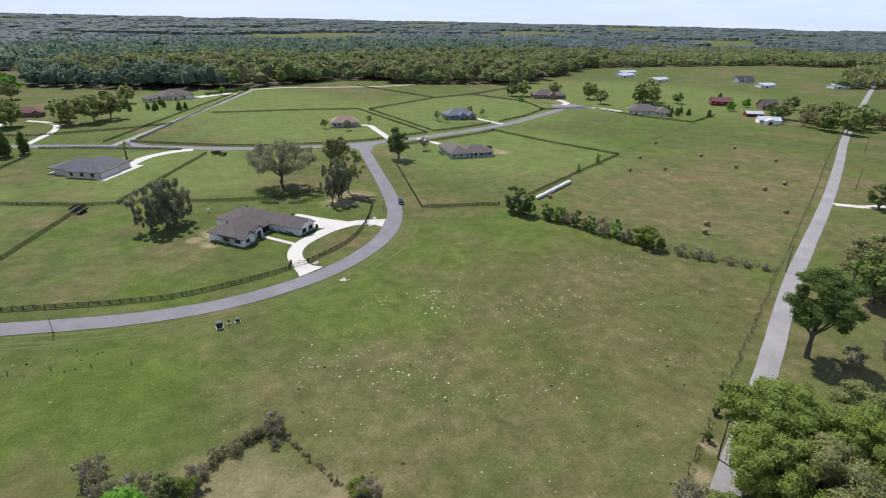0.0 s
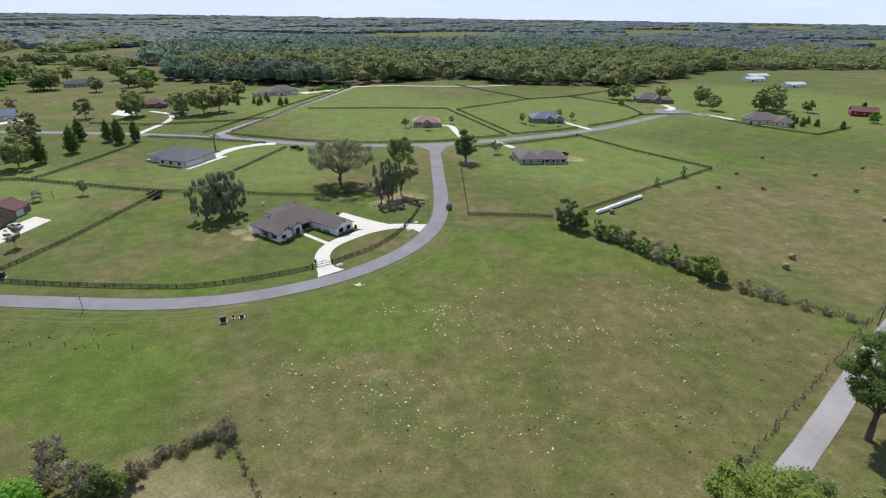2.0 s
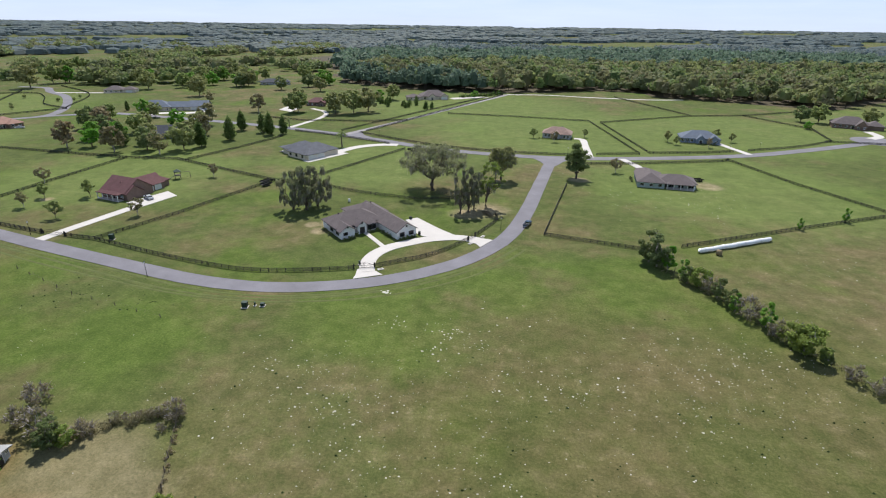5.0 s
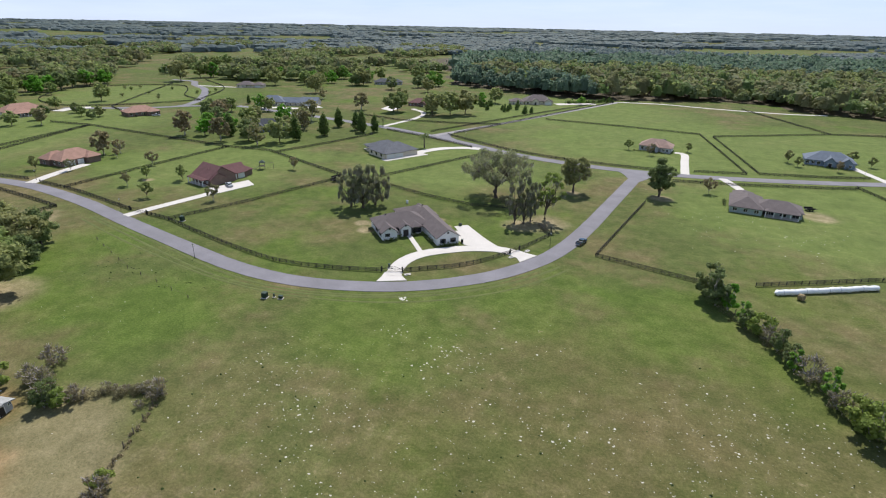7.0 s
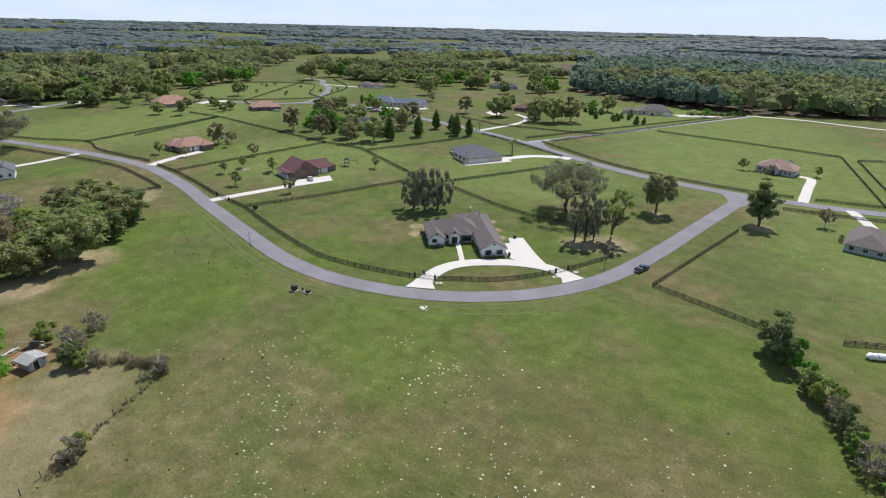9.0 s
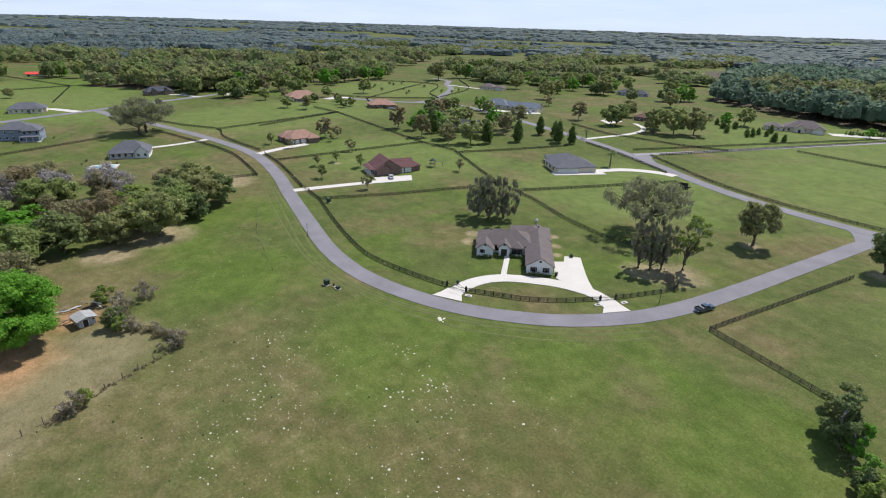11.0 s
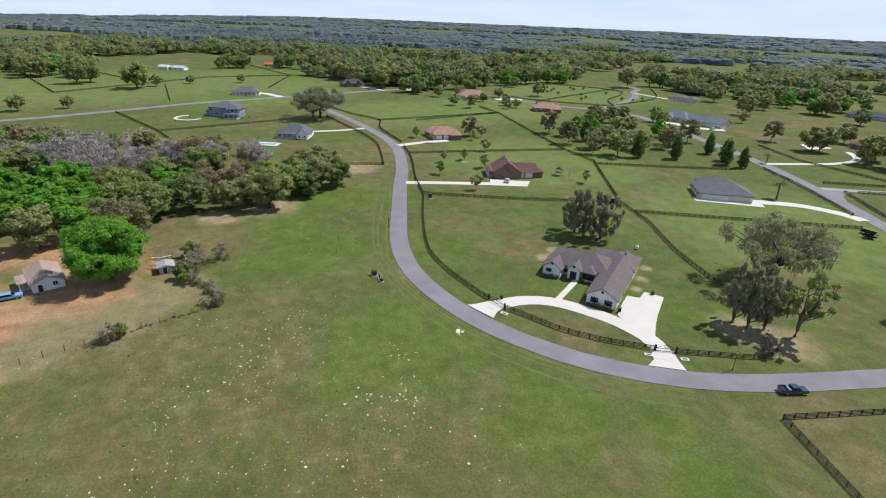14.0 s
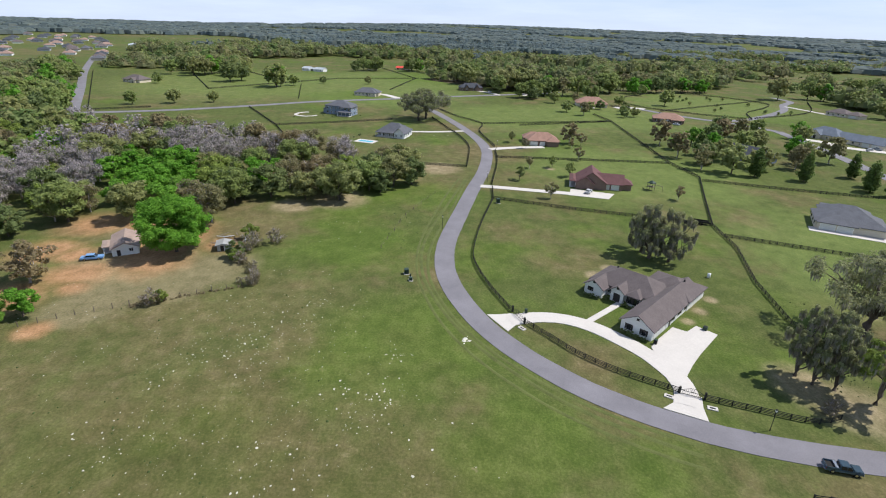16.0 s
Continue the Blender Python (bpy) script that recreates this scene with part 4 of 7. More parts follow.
house(pose(-283, 247, 0, 0, 0, 72), "small brick house with red-brown tile roof", [(0, 0, 19, 12, 3, 3.8, "hip"), (11, -3, 18, 5, 3, 2.2, "hip")], M_BRICK, M_R_TERRA, windows=row(0, "s", 10, 3) + row(1, "s", 7, 2), doors=[(0, "s", 9.6, 1, 2.1)])
house(pose(-346, 406, 0, 0, 0, 22), "far ranch house with brown hip roof", [(0, 0, 15, 11, 3, 3.4, "hip"), (14, 1, 24, 10, 3, 2.8, "hip")], M_CREAM, M_R_BROWN, windows=row(0, "s", 15, 4), garages=[(1, "s", 5, 4.6, 2.3)])
house(pose(-254, 500, 0, 0, 0, 28), "far low house with charcoal roof", [(0, 0, 28, 12, 3, 3.4, "hip"), (4, -2, 9, 5, 3, 1.8, "hip")], M_GREYWALL, M_R_DARK, windows=row(0, "s", 28, 6), doors=[(1, "s", 2.5, 1, 2.1)])
house(pose(-270, 33, 0, 0, 0, 75), "two-storey grey-blue house with columned porch and hip roof", [(0, 0, 17, 13, 6.2, 3.4, "hip"), (12, -3, 20, 8, 5.9, 2.6, "hip"), (-3, 3, 2, 12, 3.2, 2, "hip")], M_BLUEWALL, M_R_GREY,
      windows=row(0, "s", 12, 4) + row(0, "s", 12, 4, 1.1, 1.4, 4.0) + row(1, "s", 8, 3, 1.4, 1.5, 4.0) + row(1, "e", 11, 3) + row(1, "e", 11, 3, 1.1, 1.4, 4.0), doors=[(0, "s", 10.6, 1.1, 2.2)], porches=[(11.5, -6.5, 20.5, -3.2, 3.0, .6)], fit=.92)
house(pose(-207, 71.5, 0, 0, 0, 72), "white house with slate-grey roof beside a pool", [(0, 0, 18, 13, 3.2, 4.4, "hip"), (12, -2.5, 18.5, 8, 3.2, 3, "y"), (2, 9, 14, 17, 3, 3, "hip")], M_WHITE, M_R_GREY,
      windows=row(0, "s", 12, 4, 1.5, 1.8, .5) + row(1, "s", 6.5, 2) + row(0, "e", 13, 3) + row(1, "e", 10, 3), doors=[(0, "s", 10.7, 1.1, 2.2)], porches=[(0, -3, 11.5, 0, 2.9, .8)], fit=.84)
house(pose(-360, 37, 0, 0, 0, 84), "grey ranch house with grey hip roof", [(0, 0, 22, 13, 3, 3.8, "hip"), (13, -3, 20, 6, 3.1, 2.6, "hip")], M_CREAM, M_R_GREY, windows=row(0, "s", 13, 4) + row(1, "s", 7, 2), doors=[(0, "s", 12, 1, 2.1)], fit=.88)
house(pose(-414, 122, 0, 0, 0, 100), "dark brick house with charcoal gables", [(0, 0, 26, 12, 3.2, 4, "hip"), (4, -2, 9, 6, 3.2, 3, "y"), (16, -2, 21, 6, 3.2, 3, "y")], M_BRICK, M_R_DARK, windows=row(0, "s", 26, 6), doors=[(1, "s", 2.5, 1, 2.1)], fit=.78)
house(pose(-606, 53, 0, 0, 0, 85), "low far farm building with bright red roof", [(0, 0, 17, 8, 2.6, 2, "x")], M_CREAM, M_REDROOF, windows=row(0, "s", 17, 3), doors=[(0, "s", 2, 2, 2)], name="farm_building", category="building")
house(pose(-552, -48, 0, 0, 0, 66), "long white farm building with pale metal roof", [(0, 0, 10, 8, 3, 2, "x"), (16, 0, 28, 8, 3, 2, "x"), (9, 2, 17, 7, 2.7, 1.4, "x")], M_WHITE, M_METAL, windows=row(0, "s", 10, 2) + row(1, "s", 12, 2), doors=[(2, "s", 3, 2, 2.1)], name="farm_building", category="building")
house(pose(-394, -160, 0, 0, 0, 70), "tan far ranch house with grey-brown roof", [(0, 0, 18, 12, 3, 4, "hip"), (10, -2, 15, 6, 3, 2.2, "y")], M_CREAM, M_R_BROWN, windows=row(0, "s", 10, 3), doors=[(1, "s", 2.5, 1, 2.1)])
house(pose(199, 384, 0, 0, 0, -18), "brown house with steep mauve shingle roof", [(0, 0, 20, 13, 3.2, 4.8, "hip"), (12, -3, 18, 6, 3.2, 3.4, "y"), (18, 1, 27, 11, 3, 3.2, "hip")], M_BRICK, M_R_BROWN, windows=row(0, "s", 12, 4) + row(1, "s", 6, 2), doors=[(0, "s", 11, 1.1, 2.2)])
house(pose(226, 300, 0, 0, 0, -40), "large tan house with mauve-brown hip roofs", [(0, 0, 20, 13, 3.2, 4.4, "hip"), (2, -4, 9, 6, 3.2, 2.8, "hip"), (18, -3, 27, 9, 3, 3.4, "hip")], M_CREAM, M_R_BROWN, windows=row(0, "s", 20, 5) + row(2, "s", 9, 3), doors=[(1, "s", 3.5, 1.2, 2.2)])
house(pose(320, 315, 0, 0, 0, -36), "dark red wooden barn with red-brown roof", [(0, 0, 15, 10, 4.2, 3, "x")], M_BARN, M_R_RED, windows=row(0, "s", 15, 3, .8, .8, 2), doors=[(0, "w", 5, 3.4, 3.4)], name="barn", category="barn")
house(pose(285, 243, 0, 0, 0, -35), "open white shed with pale metal gable roof", [(0, 0, 13, 9, 3, 2, "x"), (3, -3, 9, 3, 2.8, 1.4, "y")], M_WHITE, M_METAL, windows=row(0, "s", 3, 1), doors=[(1, "s", 3, 2.4, 2.2)], name="shed", category="shed")
house(pose(301, 266, 0, 0, 0, -30), "small red shed with white metal roof", [(0, 0, 11, 7, 2.8, 1.5, "x")], M_BARN, M_METAL, doors=[(0, "s", 3, 2, 2), (0, "s", 8, 2, 2)], name="shed", category="shed")
house(pose(342, 287, 0, 0, 0, -20), "weathered brown farmhouse with steep roof", [(0, 0, 12, 9, 4, 4.5, "x"), (8, -3, 18, 6, 3, 3.4, "y")], M_BRICK, M_R_BROWN, windows=row(0, "s", 8, 2), doors=[(1, "s", 5, 1, 2.1)])
for fx, fy, fr, fl in ((394, 517, 4, 22), (401, 468, 4, 21), (479, 400, -10, 17), (554, 375, -10, 20), (420, 548, 4, 26)):
    house(pose(fx, fy, 0, 0, 0, fr), "distant low white farm building with pale metal roof", [(0, 0, fl, 10, 3.2, 2, "x"), (2, -2, 8, 4, 2.9, 1.2, "x")], M_WHITE, M_METAL, windows=row(0, "s", fl, 3), doors=[(1, "s", 3, 2.4, 2.3)], name="farm_building", category="building")
house(pose(498, 444, 0, 0, 0, -10), "distant grey farmhouse with dark roof", [(0, 0, 20, 11, 3.4, 4, "x"), (6, -2, 11, 5, 3.2, 2.4, "y")], M_GREYWALL, M_R_DARK, windows=row(0, "s", 20, 4), doors=[(1, "s", 2.5, 1, 2.1)])
house(pose(-52.2, 30.1, 0, 0, 0, 117) @ Matrix.Scale(0.92, 4), "old pale-walled cottage with rusty tin gable roof", [(-6.4, 0, 0, 11, 2.7, 1.6, "y")], M_WHITE, M_RUSTY,
      windows=[(0, "s", 4.6, .9, 1.1, 1.1), (0, "e", 3, .8, 1, 1.1), (0, "e", 8, .8, 1, 1.1)], doors=[(0, "s", 1.6, .9, 2)], porches=[(-8.6, 3, -6.5, 8, 2.3, .25)], name="cottage", category="house")
house(pose(-54.6, 48.6, 0, 0, 0, 105), "small weathered grey garden shed with tin roof", [(0, 0, 3.0, 3.0, 2.1, .45, "y")], M_GREYWALL, M_TIN, doors=[(0, "s", 1.2, .9, 1.8)], windows=[(0, "s", 2.6, .5, .5, 1.2)], name="shed", category="shed")

# a dense estate of small houses far to the west
rng = random.Random(5)
roofs = [M_R_GREY, M_R_BROWN, M_R_DARK, M_R_PINK]
protos = []
for i in range(4):
    protos.append(house(pose(-590 - 34 * i, -300 - 18 * i, 0, 0, 0, 30), "small estate house with a hip roof", [(0, 0, 16, 11, 3, 4, "hip"), (9, -3, 15, 5, 2.9, 2.4, "hip")], (M_CREAM, M_WHITE, M_GREYWALL, M_WHITE)[i], roofs[i],
                  windows=row(0, "s", 9, 2), garages=[(1, "s", 3, 4.4, 2.3)], group="estate houses"))
for gx in range(12):
    for gy in range(5):
        x, y = -612 - gx * 44 + rng.uniform(-9, 9), -318 - gx * 25 - gy * 36 + rng.uniform(-7, 7)
        if rng.random() < 0.72:
            copy_thing(rng.choice(protos), pose(x, y, 0, 0, 0, 30 + rng.choice((0, 0, 90, 180)) + rng.uniform(-6, 6)))
house(pose(-800, -372, 0, 0, 0, 30), "tall white metal hall in the estate", [(0, 0, 30, 18, 8, 2, "x")], M_WHITE, M_METAL, doors=[(0, "s", 8, 4, 4)], windows=row(0, "s", 30, 4, 2, 1, 5), name="hall", category="building")


# ---- trees ----
def leaves(seed, blobs, count, size, up=0.55, droop=0.0):
    """Corners of small leaf sprays spread over the outer part of the blobs (x, y, z, rx, ry, rz)."""
    g = np.random.default_rng(seed)
    b = np.array(blobs, float)
    vol = (b[:, 3] * b[:, 4] * b[:, 5]) ** 0.67
    pick = g.choice(len(b), count, p=vol / vol.sum())
    d = g.normal(size=(count, 3))
    d /= np.linalg.norm(d, axis=1)[:, None]
    r = g.uniform(0.2, 1.0, count) ** 0.45 * g.uniform(0.88, 1.22, count)
    c = b[pick, :3] + d * r[:, None] * b[pick, 3:]
    nrm = d * 0.9 + g.normal(scale=0.55, size=(count, 3)) + np.array([0, 0, up])
    nrm /= np.linalg.norm(nrm, axis=1)[:, None]
    u = np.cross(nrm, g.normal(size=(count, 3)))
    u /= np.linalg.norm(u, axis=1)[:, None]
    v = np.cross(nrm, u)
    s = size * g.uniform(0.55, 1.3, count)[:, None]
    e = g.uniform(0.45, 0.9, count)[:, None]
    return np.stack([c - u * s, c - v * s * e, c + u * s, c + v * s * e - np.array([0, 0, droop]) * s], 1)


def strands(seed, blobs, count, length, width):
    """Hanging moss: narrow upright slips under the blobs."""
    g = np.random.default_rng(seed)
    b = np.array(blobs, float)
    pick = g.integers(0, len(b), count)
    a = g.uniform(0, 2 * np.pi, count)
    r = g.uniform(0.3, 1.0, count)
    c = b[pick, :3] + np.stack([np.cos(a) * r * b[pick, 3], np.sin(a) * r * b[pick, 4], -0.45 * b[pick, 5] * g.uniform(0.2, 1.2, count)], 1)
    w = np.stack([np.sin(a), -np.cos(a), 0 * a], 1) * (width * g.uniform(0.5, 1.4, count))[:, None]
    h = np.zeros((count, 3))
    h[:, 2] = -length * g.uniform(0.4, 1.4, count)
    j = g.normal(scale=0.12, size=(count, 3))
    return np.stack([c - w, c + w, c + w * 0.3 + h + j, c - w * 0.3 + h + j], 1)


def domes(g, c, r, top):
    """Faceted crown cores: nine quads each, from a skirt up to a jittered crest."""
    n = len(c)
    a = np.arange(6) * math.pi / 3 + g.uniform(0, 6.28, (n, 1))
    def ring(out, up, jit):
        w = r[:, None] * out * g.uniform(1 - jit, 1 + jit, (n, 6))
        return np.stack([c[:, :1] + np.cos(a) * w, c[:, 1:2] + np.sin(a) * w, c[:, 2:] + top[:, None] * up * g.uniform(1 - jit, 1 + jit, (n, 6))], 2)
    low, mid = ring(.95, .12, .12), ring(.72, .74, .13)
    crest = c + np.stack([r * g.uniform(-.25, .25, n), r * g.uniform(-.25, .25, n), top], 1)
    q = [np.stack([low[:, i], low[:, (i + 1) % 6], mid[:, (i + 1) % 6], mid[:, i]], 1) for i in range(6)]
    q += [np.stack([mid[:, i], mid[:, i + 1], mid[:, (i + 2) % 6], crest], 1) for i in (0, 2, 4)]
    return np.concatenate(q)


def limb(rng, a, b, r0, r1, bend=0.12, sides=6, n=4):
    a, b = Vector(a), Vector(b)
    path = []
    for i in range(n + 1):
        t = i / n
        j = Vector((rng.uniform(-1, 1), rng.uniform(-1, 1), rng.uniform(-.5, .8))) * bend * (b - a).length * math.sin(math.pi * t)
        path.append(a.lerp(b, t) + j)
    return tube(path, [r0 + (r1 - r0) * i / n for i in range(n + 1)], sides)




def tree_proto(name, seed, height, spread, trunk_h, leaf_mat, count, size, blobs=18, moss=0, squash=0.75, trunk_r=0.3, droop=0.0, bare=0, label="", core=0.55, lean=0.0, limbs=12):
    """Trunk, limbs and a ragged crown of leaf sprays in clumps."""
    rng = random.Random(seed)
    base = new(name)
    cl = []
    ch = (height - trunk_h) / 2
    for i in range(blobs):
        a, q = rng.uniform(0, 6.28), math.sqrt(rng.uniform(0.0, 1.0))
        z = 1 - 2 * rng.random() ** 0.8
        rad = math.sqrt(max(0.04, 1 - (z * 0.95 + 0.12 * z * z) ** 2 * 0.92)) * q * spread * 0.9
        s = spread * rng.uniform(0.17, 0.34) * (core + 0.45)
        cl.append((math.cos(a) * rad + lean * (z + 1), math.sin(a) * rad, trunk_h + ch + z * ch * 0.8, s, s * rng.uniform(.8, 1.15), s * squash * rng.uniform(.75, 1.1)))
    pieces = [limb(rng, (0, 0, -0.2), (lean * .5, 0, trunk_h + ch * 0.5), trunk_r * 1.25, trunk_r * 0.6, 0.05, 8)]
    for x, y, z, *_ in cl[:limbs]:
        h0 = trunk_h * rng.uniform(0.6, 1.0)
        pieces.append(limb(rng, (lean * .3, 0, h0), (x, y, z), trunk_r * 0.5, 0.04, 0.1, 5))
    if bare:
        for i in range(bare):
            x, y, z, s, *_ = rng.choice(cl)
            e = Vector((rng.gauss(0, 1), rng.gauss(0, 1), rng.uniform(.2, 1.4))).normalized() * s * rng.uniform(.9, 1.6)
            pieces.append(limb(rng, (x * .8, y * .8, z - s * .4), Vector((x, y, z)) + e, 0.07, 0.02, 0.15, 3, 2))
    part_of("trunk", mesh_of("trunk", *join(pieces), L_TWIG if bare else M_BARK, True), base)
    if count:
        sprays = leaves(seed, cl, count, size, 0.55, droop)
        if core >= .3 and bare < 10:
            b = np.array(cl)
            inner = domes(np.random.default_rng(seed), b[:, :3] - b[:, 5:] * (0, 0, .62), b[:, 3] * .72, b[:, 5] * 1.3)
            sprays = np.concatenate([sprays, inner])
        part_of("crown", quads_mesh("crown", sprays, leaf_mat), base)
    if moss:
        tagged(part_of("hanging_moss", quads_mesh("hanging_moss", strands(seed + 1, cl, moss, height * 0.075, 0.16), L_MOSS), base), kind="stuff")
    tagged(base, label, "tree")
    return base


def pine_proto(name, seed, height, spread, count, mat, label, low=0.35, size=0.5):
    """A straight stem with whorls of drooping needle sprays."""
    rng = random.Random(seed)
    base = new(name)
    pieces = [tube([(0, 0, -.2), (0, 0, height * .5), (0, 0, height * .97)], [0.22, 0.16, 0.03], 7)]
    cl = []
    k = 0
    z = height * low
    while z < height:
        t = (z - height * low) / (height * (1 - low))
        r = spread * (1 - t ** 1.8) ** 0.9 * (.62 + .38 * min(1, t * 4 + .2)) * rng.uniform(.8, 1.1) + 0.25
        for j in range(5):
            a = k * 2.4 + j * 1.256 + rng.uniform(-.3, .3)
            q = r * rng.uniform(.6, 1.0)
            x, y = math.cos(a) * q * .7, math.sin(a) * q * .7
            cl.append((x, y, z + rng.uniform(-.3, .3), q * .42 + .2, q * .42 + .2, q * .22 + .3))
            pieces.append(limb(rng, (0, 0, z - .3), (x, y, z), .05, .02, .05, 3, 1))
        z += height * 0.075
        k += 1
    part_of("trunk", mesh_of("trunk", *join(pieces), M_BARK, True), base)
    part_of("crown", quads_mesh("crown", leaves(seed, cl, count, size, 0.2, 0.3), mat), base)
    tagged(base, label, "tree")
    return base


def palm_proto():
    rng = random.Random(3)
    base = new("palm_tree")
    part_of("trunk", mesh_of("trunk", *tube([(0, 0, -.2), (.1, 0, 1.6), (.15, 0, 3.4)], [.22, .17, .15], 8), M_BARK, True), base)
    for i in range(14):
        a, e = i * 2.4, rng.uniform(0.1, 1.0)
        d = Vector((math.cos(a), math.sin(a), 0))
        verts, faces = [], []
        for k in range(6):
            t = k / 5
            p = Vector((.15, 0, 3.4)) + d * 1.7 * t + Vector((0, 0, 1.1 * e * math.sin(t * 2.6) - 0.8 * t * t))
            w = Vector((-d.y, d.x, 0)) * 0.32 * math.sin(math.pi * (0.12 + .86 * t))
            verts += [p - w - Vector((0, 0, .1)), p, p + w - Vector((0, 0, .1))]
            if k:
                o = 3 * k
                faces += [(o - 3, o, o + 1, o - 2), (o - 2, o + 1, o + 2, o - 1)]
        part_of("frond", mesh_of("frond", verts, faces, L_DEEP), base)
    return tagged(base, "small palm with a short trunk in a planting bed", "tree")


NEAR_OLIVE = [tree_proto("oak_tree", 11, 13.5, 7.4, 2.4, L_SPRING, 36000, 0.15, 110, trunk_r=.4, core=.3, label="broad yellow-green oak with a ragged crown"),
              tree_proto("oak_tree", 12, 13, 6.6, 2.6, L_OLIVE, 26000, 0.17, 90, trunk_r=.36, core=.3, label="broad olive-green oak with a ragged crown")]
NEAR_GREEN = tree_proto("maple_tree", 21, 15, 8.6, 1.6, L_GREEN, 30000, 0.21, 96, trunk_r=.45, core=.3, label="large bright green leafy shade tree")
MOSS_BIG = tree_proto("moss_oak", 51, 18, 14.5, 7.0, L_MOSSLEAF, 10500, 0.28, 90, 2200, trunk_r=.8, core=.02, squash=.7, limbs=22, label="large live oak draped in hanging moss")
MOSS_MID = tree_proto("moss_oak", 52, 14.5, 5.8, 1.4, L_MOSSLEAF, 4600, 0.22, 50, 1700, trunk_r=.36, squash=1.3, core=.0, label="dense oak draped in grey moss")
MOSS_SLIM = tree_proto("moss_oak", 53, 17, 5.0, 2.4, L_MOSSLEAF, 4200, 0.2, 40, 1100, trunk_r=.36, core=.05, squash=1.1, lean=.7, label="slim oak hung with moss")
SPRING_TREE = tree_proto("budding_oak", 54, 17, 5.4, 4.4, L_SPRING, 6000, 0.2, 48, 200, trunk_r=.36, core=.1, lean=1.2, label="leaning oak with yellow-green spring leaves")
LAWN_OAK = [tree_proto("oak_tree", 14, 15, 6.0, 3.4, L_OLIVE, 6400, 0.3, 60, 500, trunk_r=.38, core=.4, label="upright olive oak on a lawn"),
            tree_proto("oak_tree", 15, 15.5, 5.2, 2.2, L_DEEP, 7000, 0.3, 60, trunk_r=.38, core=.5, label="dark green upright oak beside the lane")]
BIG_PINE = tree_proto("pine_tree", 73, 20, 7.6, 7.0, L_PINE, 26000, 0.17, 90, trunk_r=.5, squash=.6, core=.3, droop=.2, label="tall flat-crowned longleaf pine")
def stands(q):
    """The common woodland trees; q thins their leaves for those far off."""
    e = q ** -.4
    few = 8 if q == 1 else 3
    olive = [tree_proto("oak_tree", 16, 13, 6.6, 2.2, L_OLIVE, int(3600 * q), 0.37 * e, 46, limbs=few, label="broad olive-green oak with a ragged crown"),
             tree_proto("oak_tree", 17, 14, 7.0, 2.4, L_OLIVE, int(3600 * q), 0.38 * e, 50, limbs=few, label="broad olive-green oak with a ragged crown"),
             tree_proto("oak_tree", 18, 11.5, 5.8, 1.6, L_DEEP, int(3200 * q), 0.35 * e, 42, limbs=few, label="dense dark green oak")]
    green = [tree_proto("maple_tree", 22, 13, 6.4, 1.6, L_GREEN, int(3600 * q), 0.37 * e, 46, limbs=few, label="bright fresh-green leafy shade tree"),
             tree_proto("maple_tree", 23, 11, 5.2, 1.6, L_GREEN, int(3000 * q), 0.38 * e, 32, limbs=few, label="bright fresh-green leafy tree")]
    rust = [tree_proto("budding_tree", 31, 13.5, 5.8, 2.6, L_RUST, int(3000 * q), 0.34 * e, 36, int(0 * q), bare=int(60 * q), limbs=few, label="tree with rusty spring buds over grey twigs"),
            tree_proto("budding_tree", 32, 12.5, 5.4, 2.4, L_RUST, int(2800 * q), 0.34 * e, 34, int(0 * q), bare=int(70 * q), limbs=few, label="tree with rusty spring buds over grey twigs")]
    grey = [tree_proto("bare_tree", 41, 15, 5.6, 3, L_GREYMOSS, int(1700 * q), 0.26 * e, 34, int(600 * q), bare=int(170 * q), limbs=few, label="leafless pale grey tree hung with moss"),
            tree_proto("bare_tree", 42, 14, 6.0, 2.6, L_GREYMOSS, int(1600 * q), 0.26 * e, 36, int(550 * q), bare=int(170 * q), limbs=few, label="leafless pale grey tree hung with moss")]
    return olive, green, rust, grey


OLIVE, GREEN, RUST, GREY = stands(1)
YELLOW = [tree_proto("oak_tree", 19, 12.5, 6.2, 1.8, L_SPRING, 3000, 0.4, 38, label="yellow-green oak in fresh spring leaf")]
THIN = stands(0.16)
FAR_OF = {p.name: f for near, far in zip((OLIVE, GREEN, RUST, GREY), THIN) for p, f in zip(near, far)}
SMALL = [tree_proto("young_tree", 61, 6.4, 2.6, 1.6, L_OLIVE, 1300, 0.22, 22, trunk_r=.1, label="small round young lawn tree"),
         tree_proto("young_tree", 62, 6.0, 2.4, 1.7, L_RUST, 1000, 0.22, 20, trunk_r=.09, bare=14, label="small half-leafed young lawn tree")]
PINES = [pine_proto("pine_tree", 71, 13, 3.9, 2200, L_PINE, "dark green conical pine tree", 0.1, 0.42), pine_proto("pine_tree", 72, 14, 4.0, 2600, L_PINE, "tall pine with a rounded green crown", 0.42, 0.5)]
BUSH = [tree_proto("bush", 81, 4.6, 2.6, 0.2, L_SPRING, 2600, 0.2, 26, trunk_r=.06, bare=20, label="loose olive-green field bush"),
        tree_proto("bush", 82, 6.6, 2.0, 0.4, L_GREEN, 2400, 0.2, 24, trunk_r=.08, bare=16, core=.4, label="upright fresh-green field bush"),
        tree_proto("bush", 83, 4.0, 2.2, 0.2, L_BRUSH, 900, 0.15, 22, bare=120, trunk_r=.06, label="twiggy grey leafless field bush"),
        tree_proto("bush", 84, 8.2, 2.6, 0.4, L_DEEP, 4200, 0.22, 34, trunk_r=.1, bare=24, label="dark green tall field shrub")]
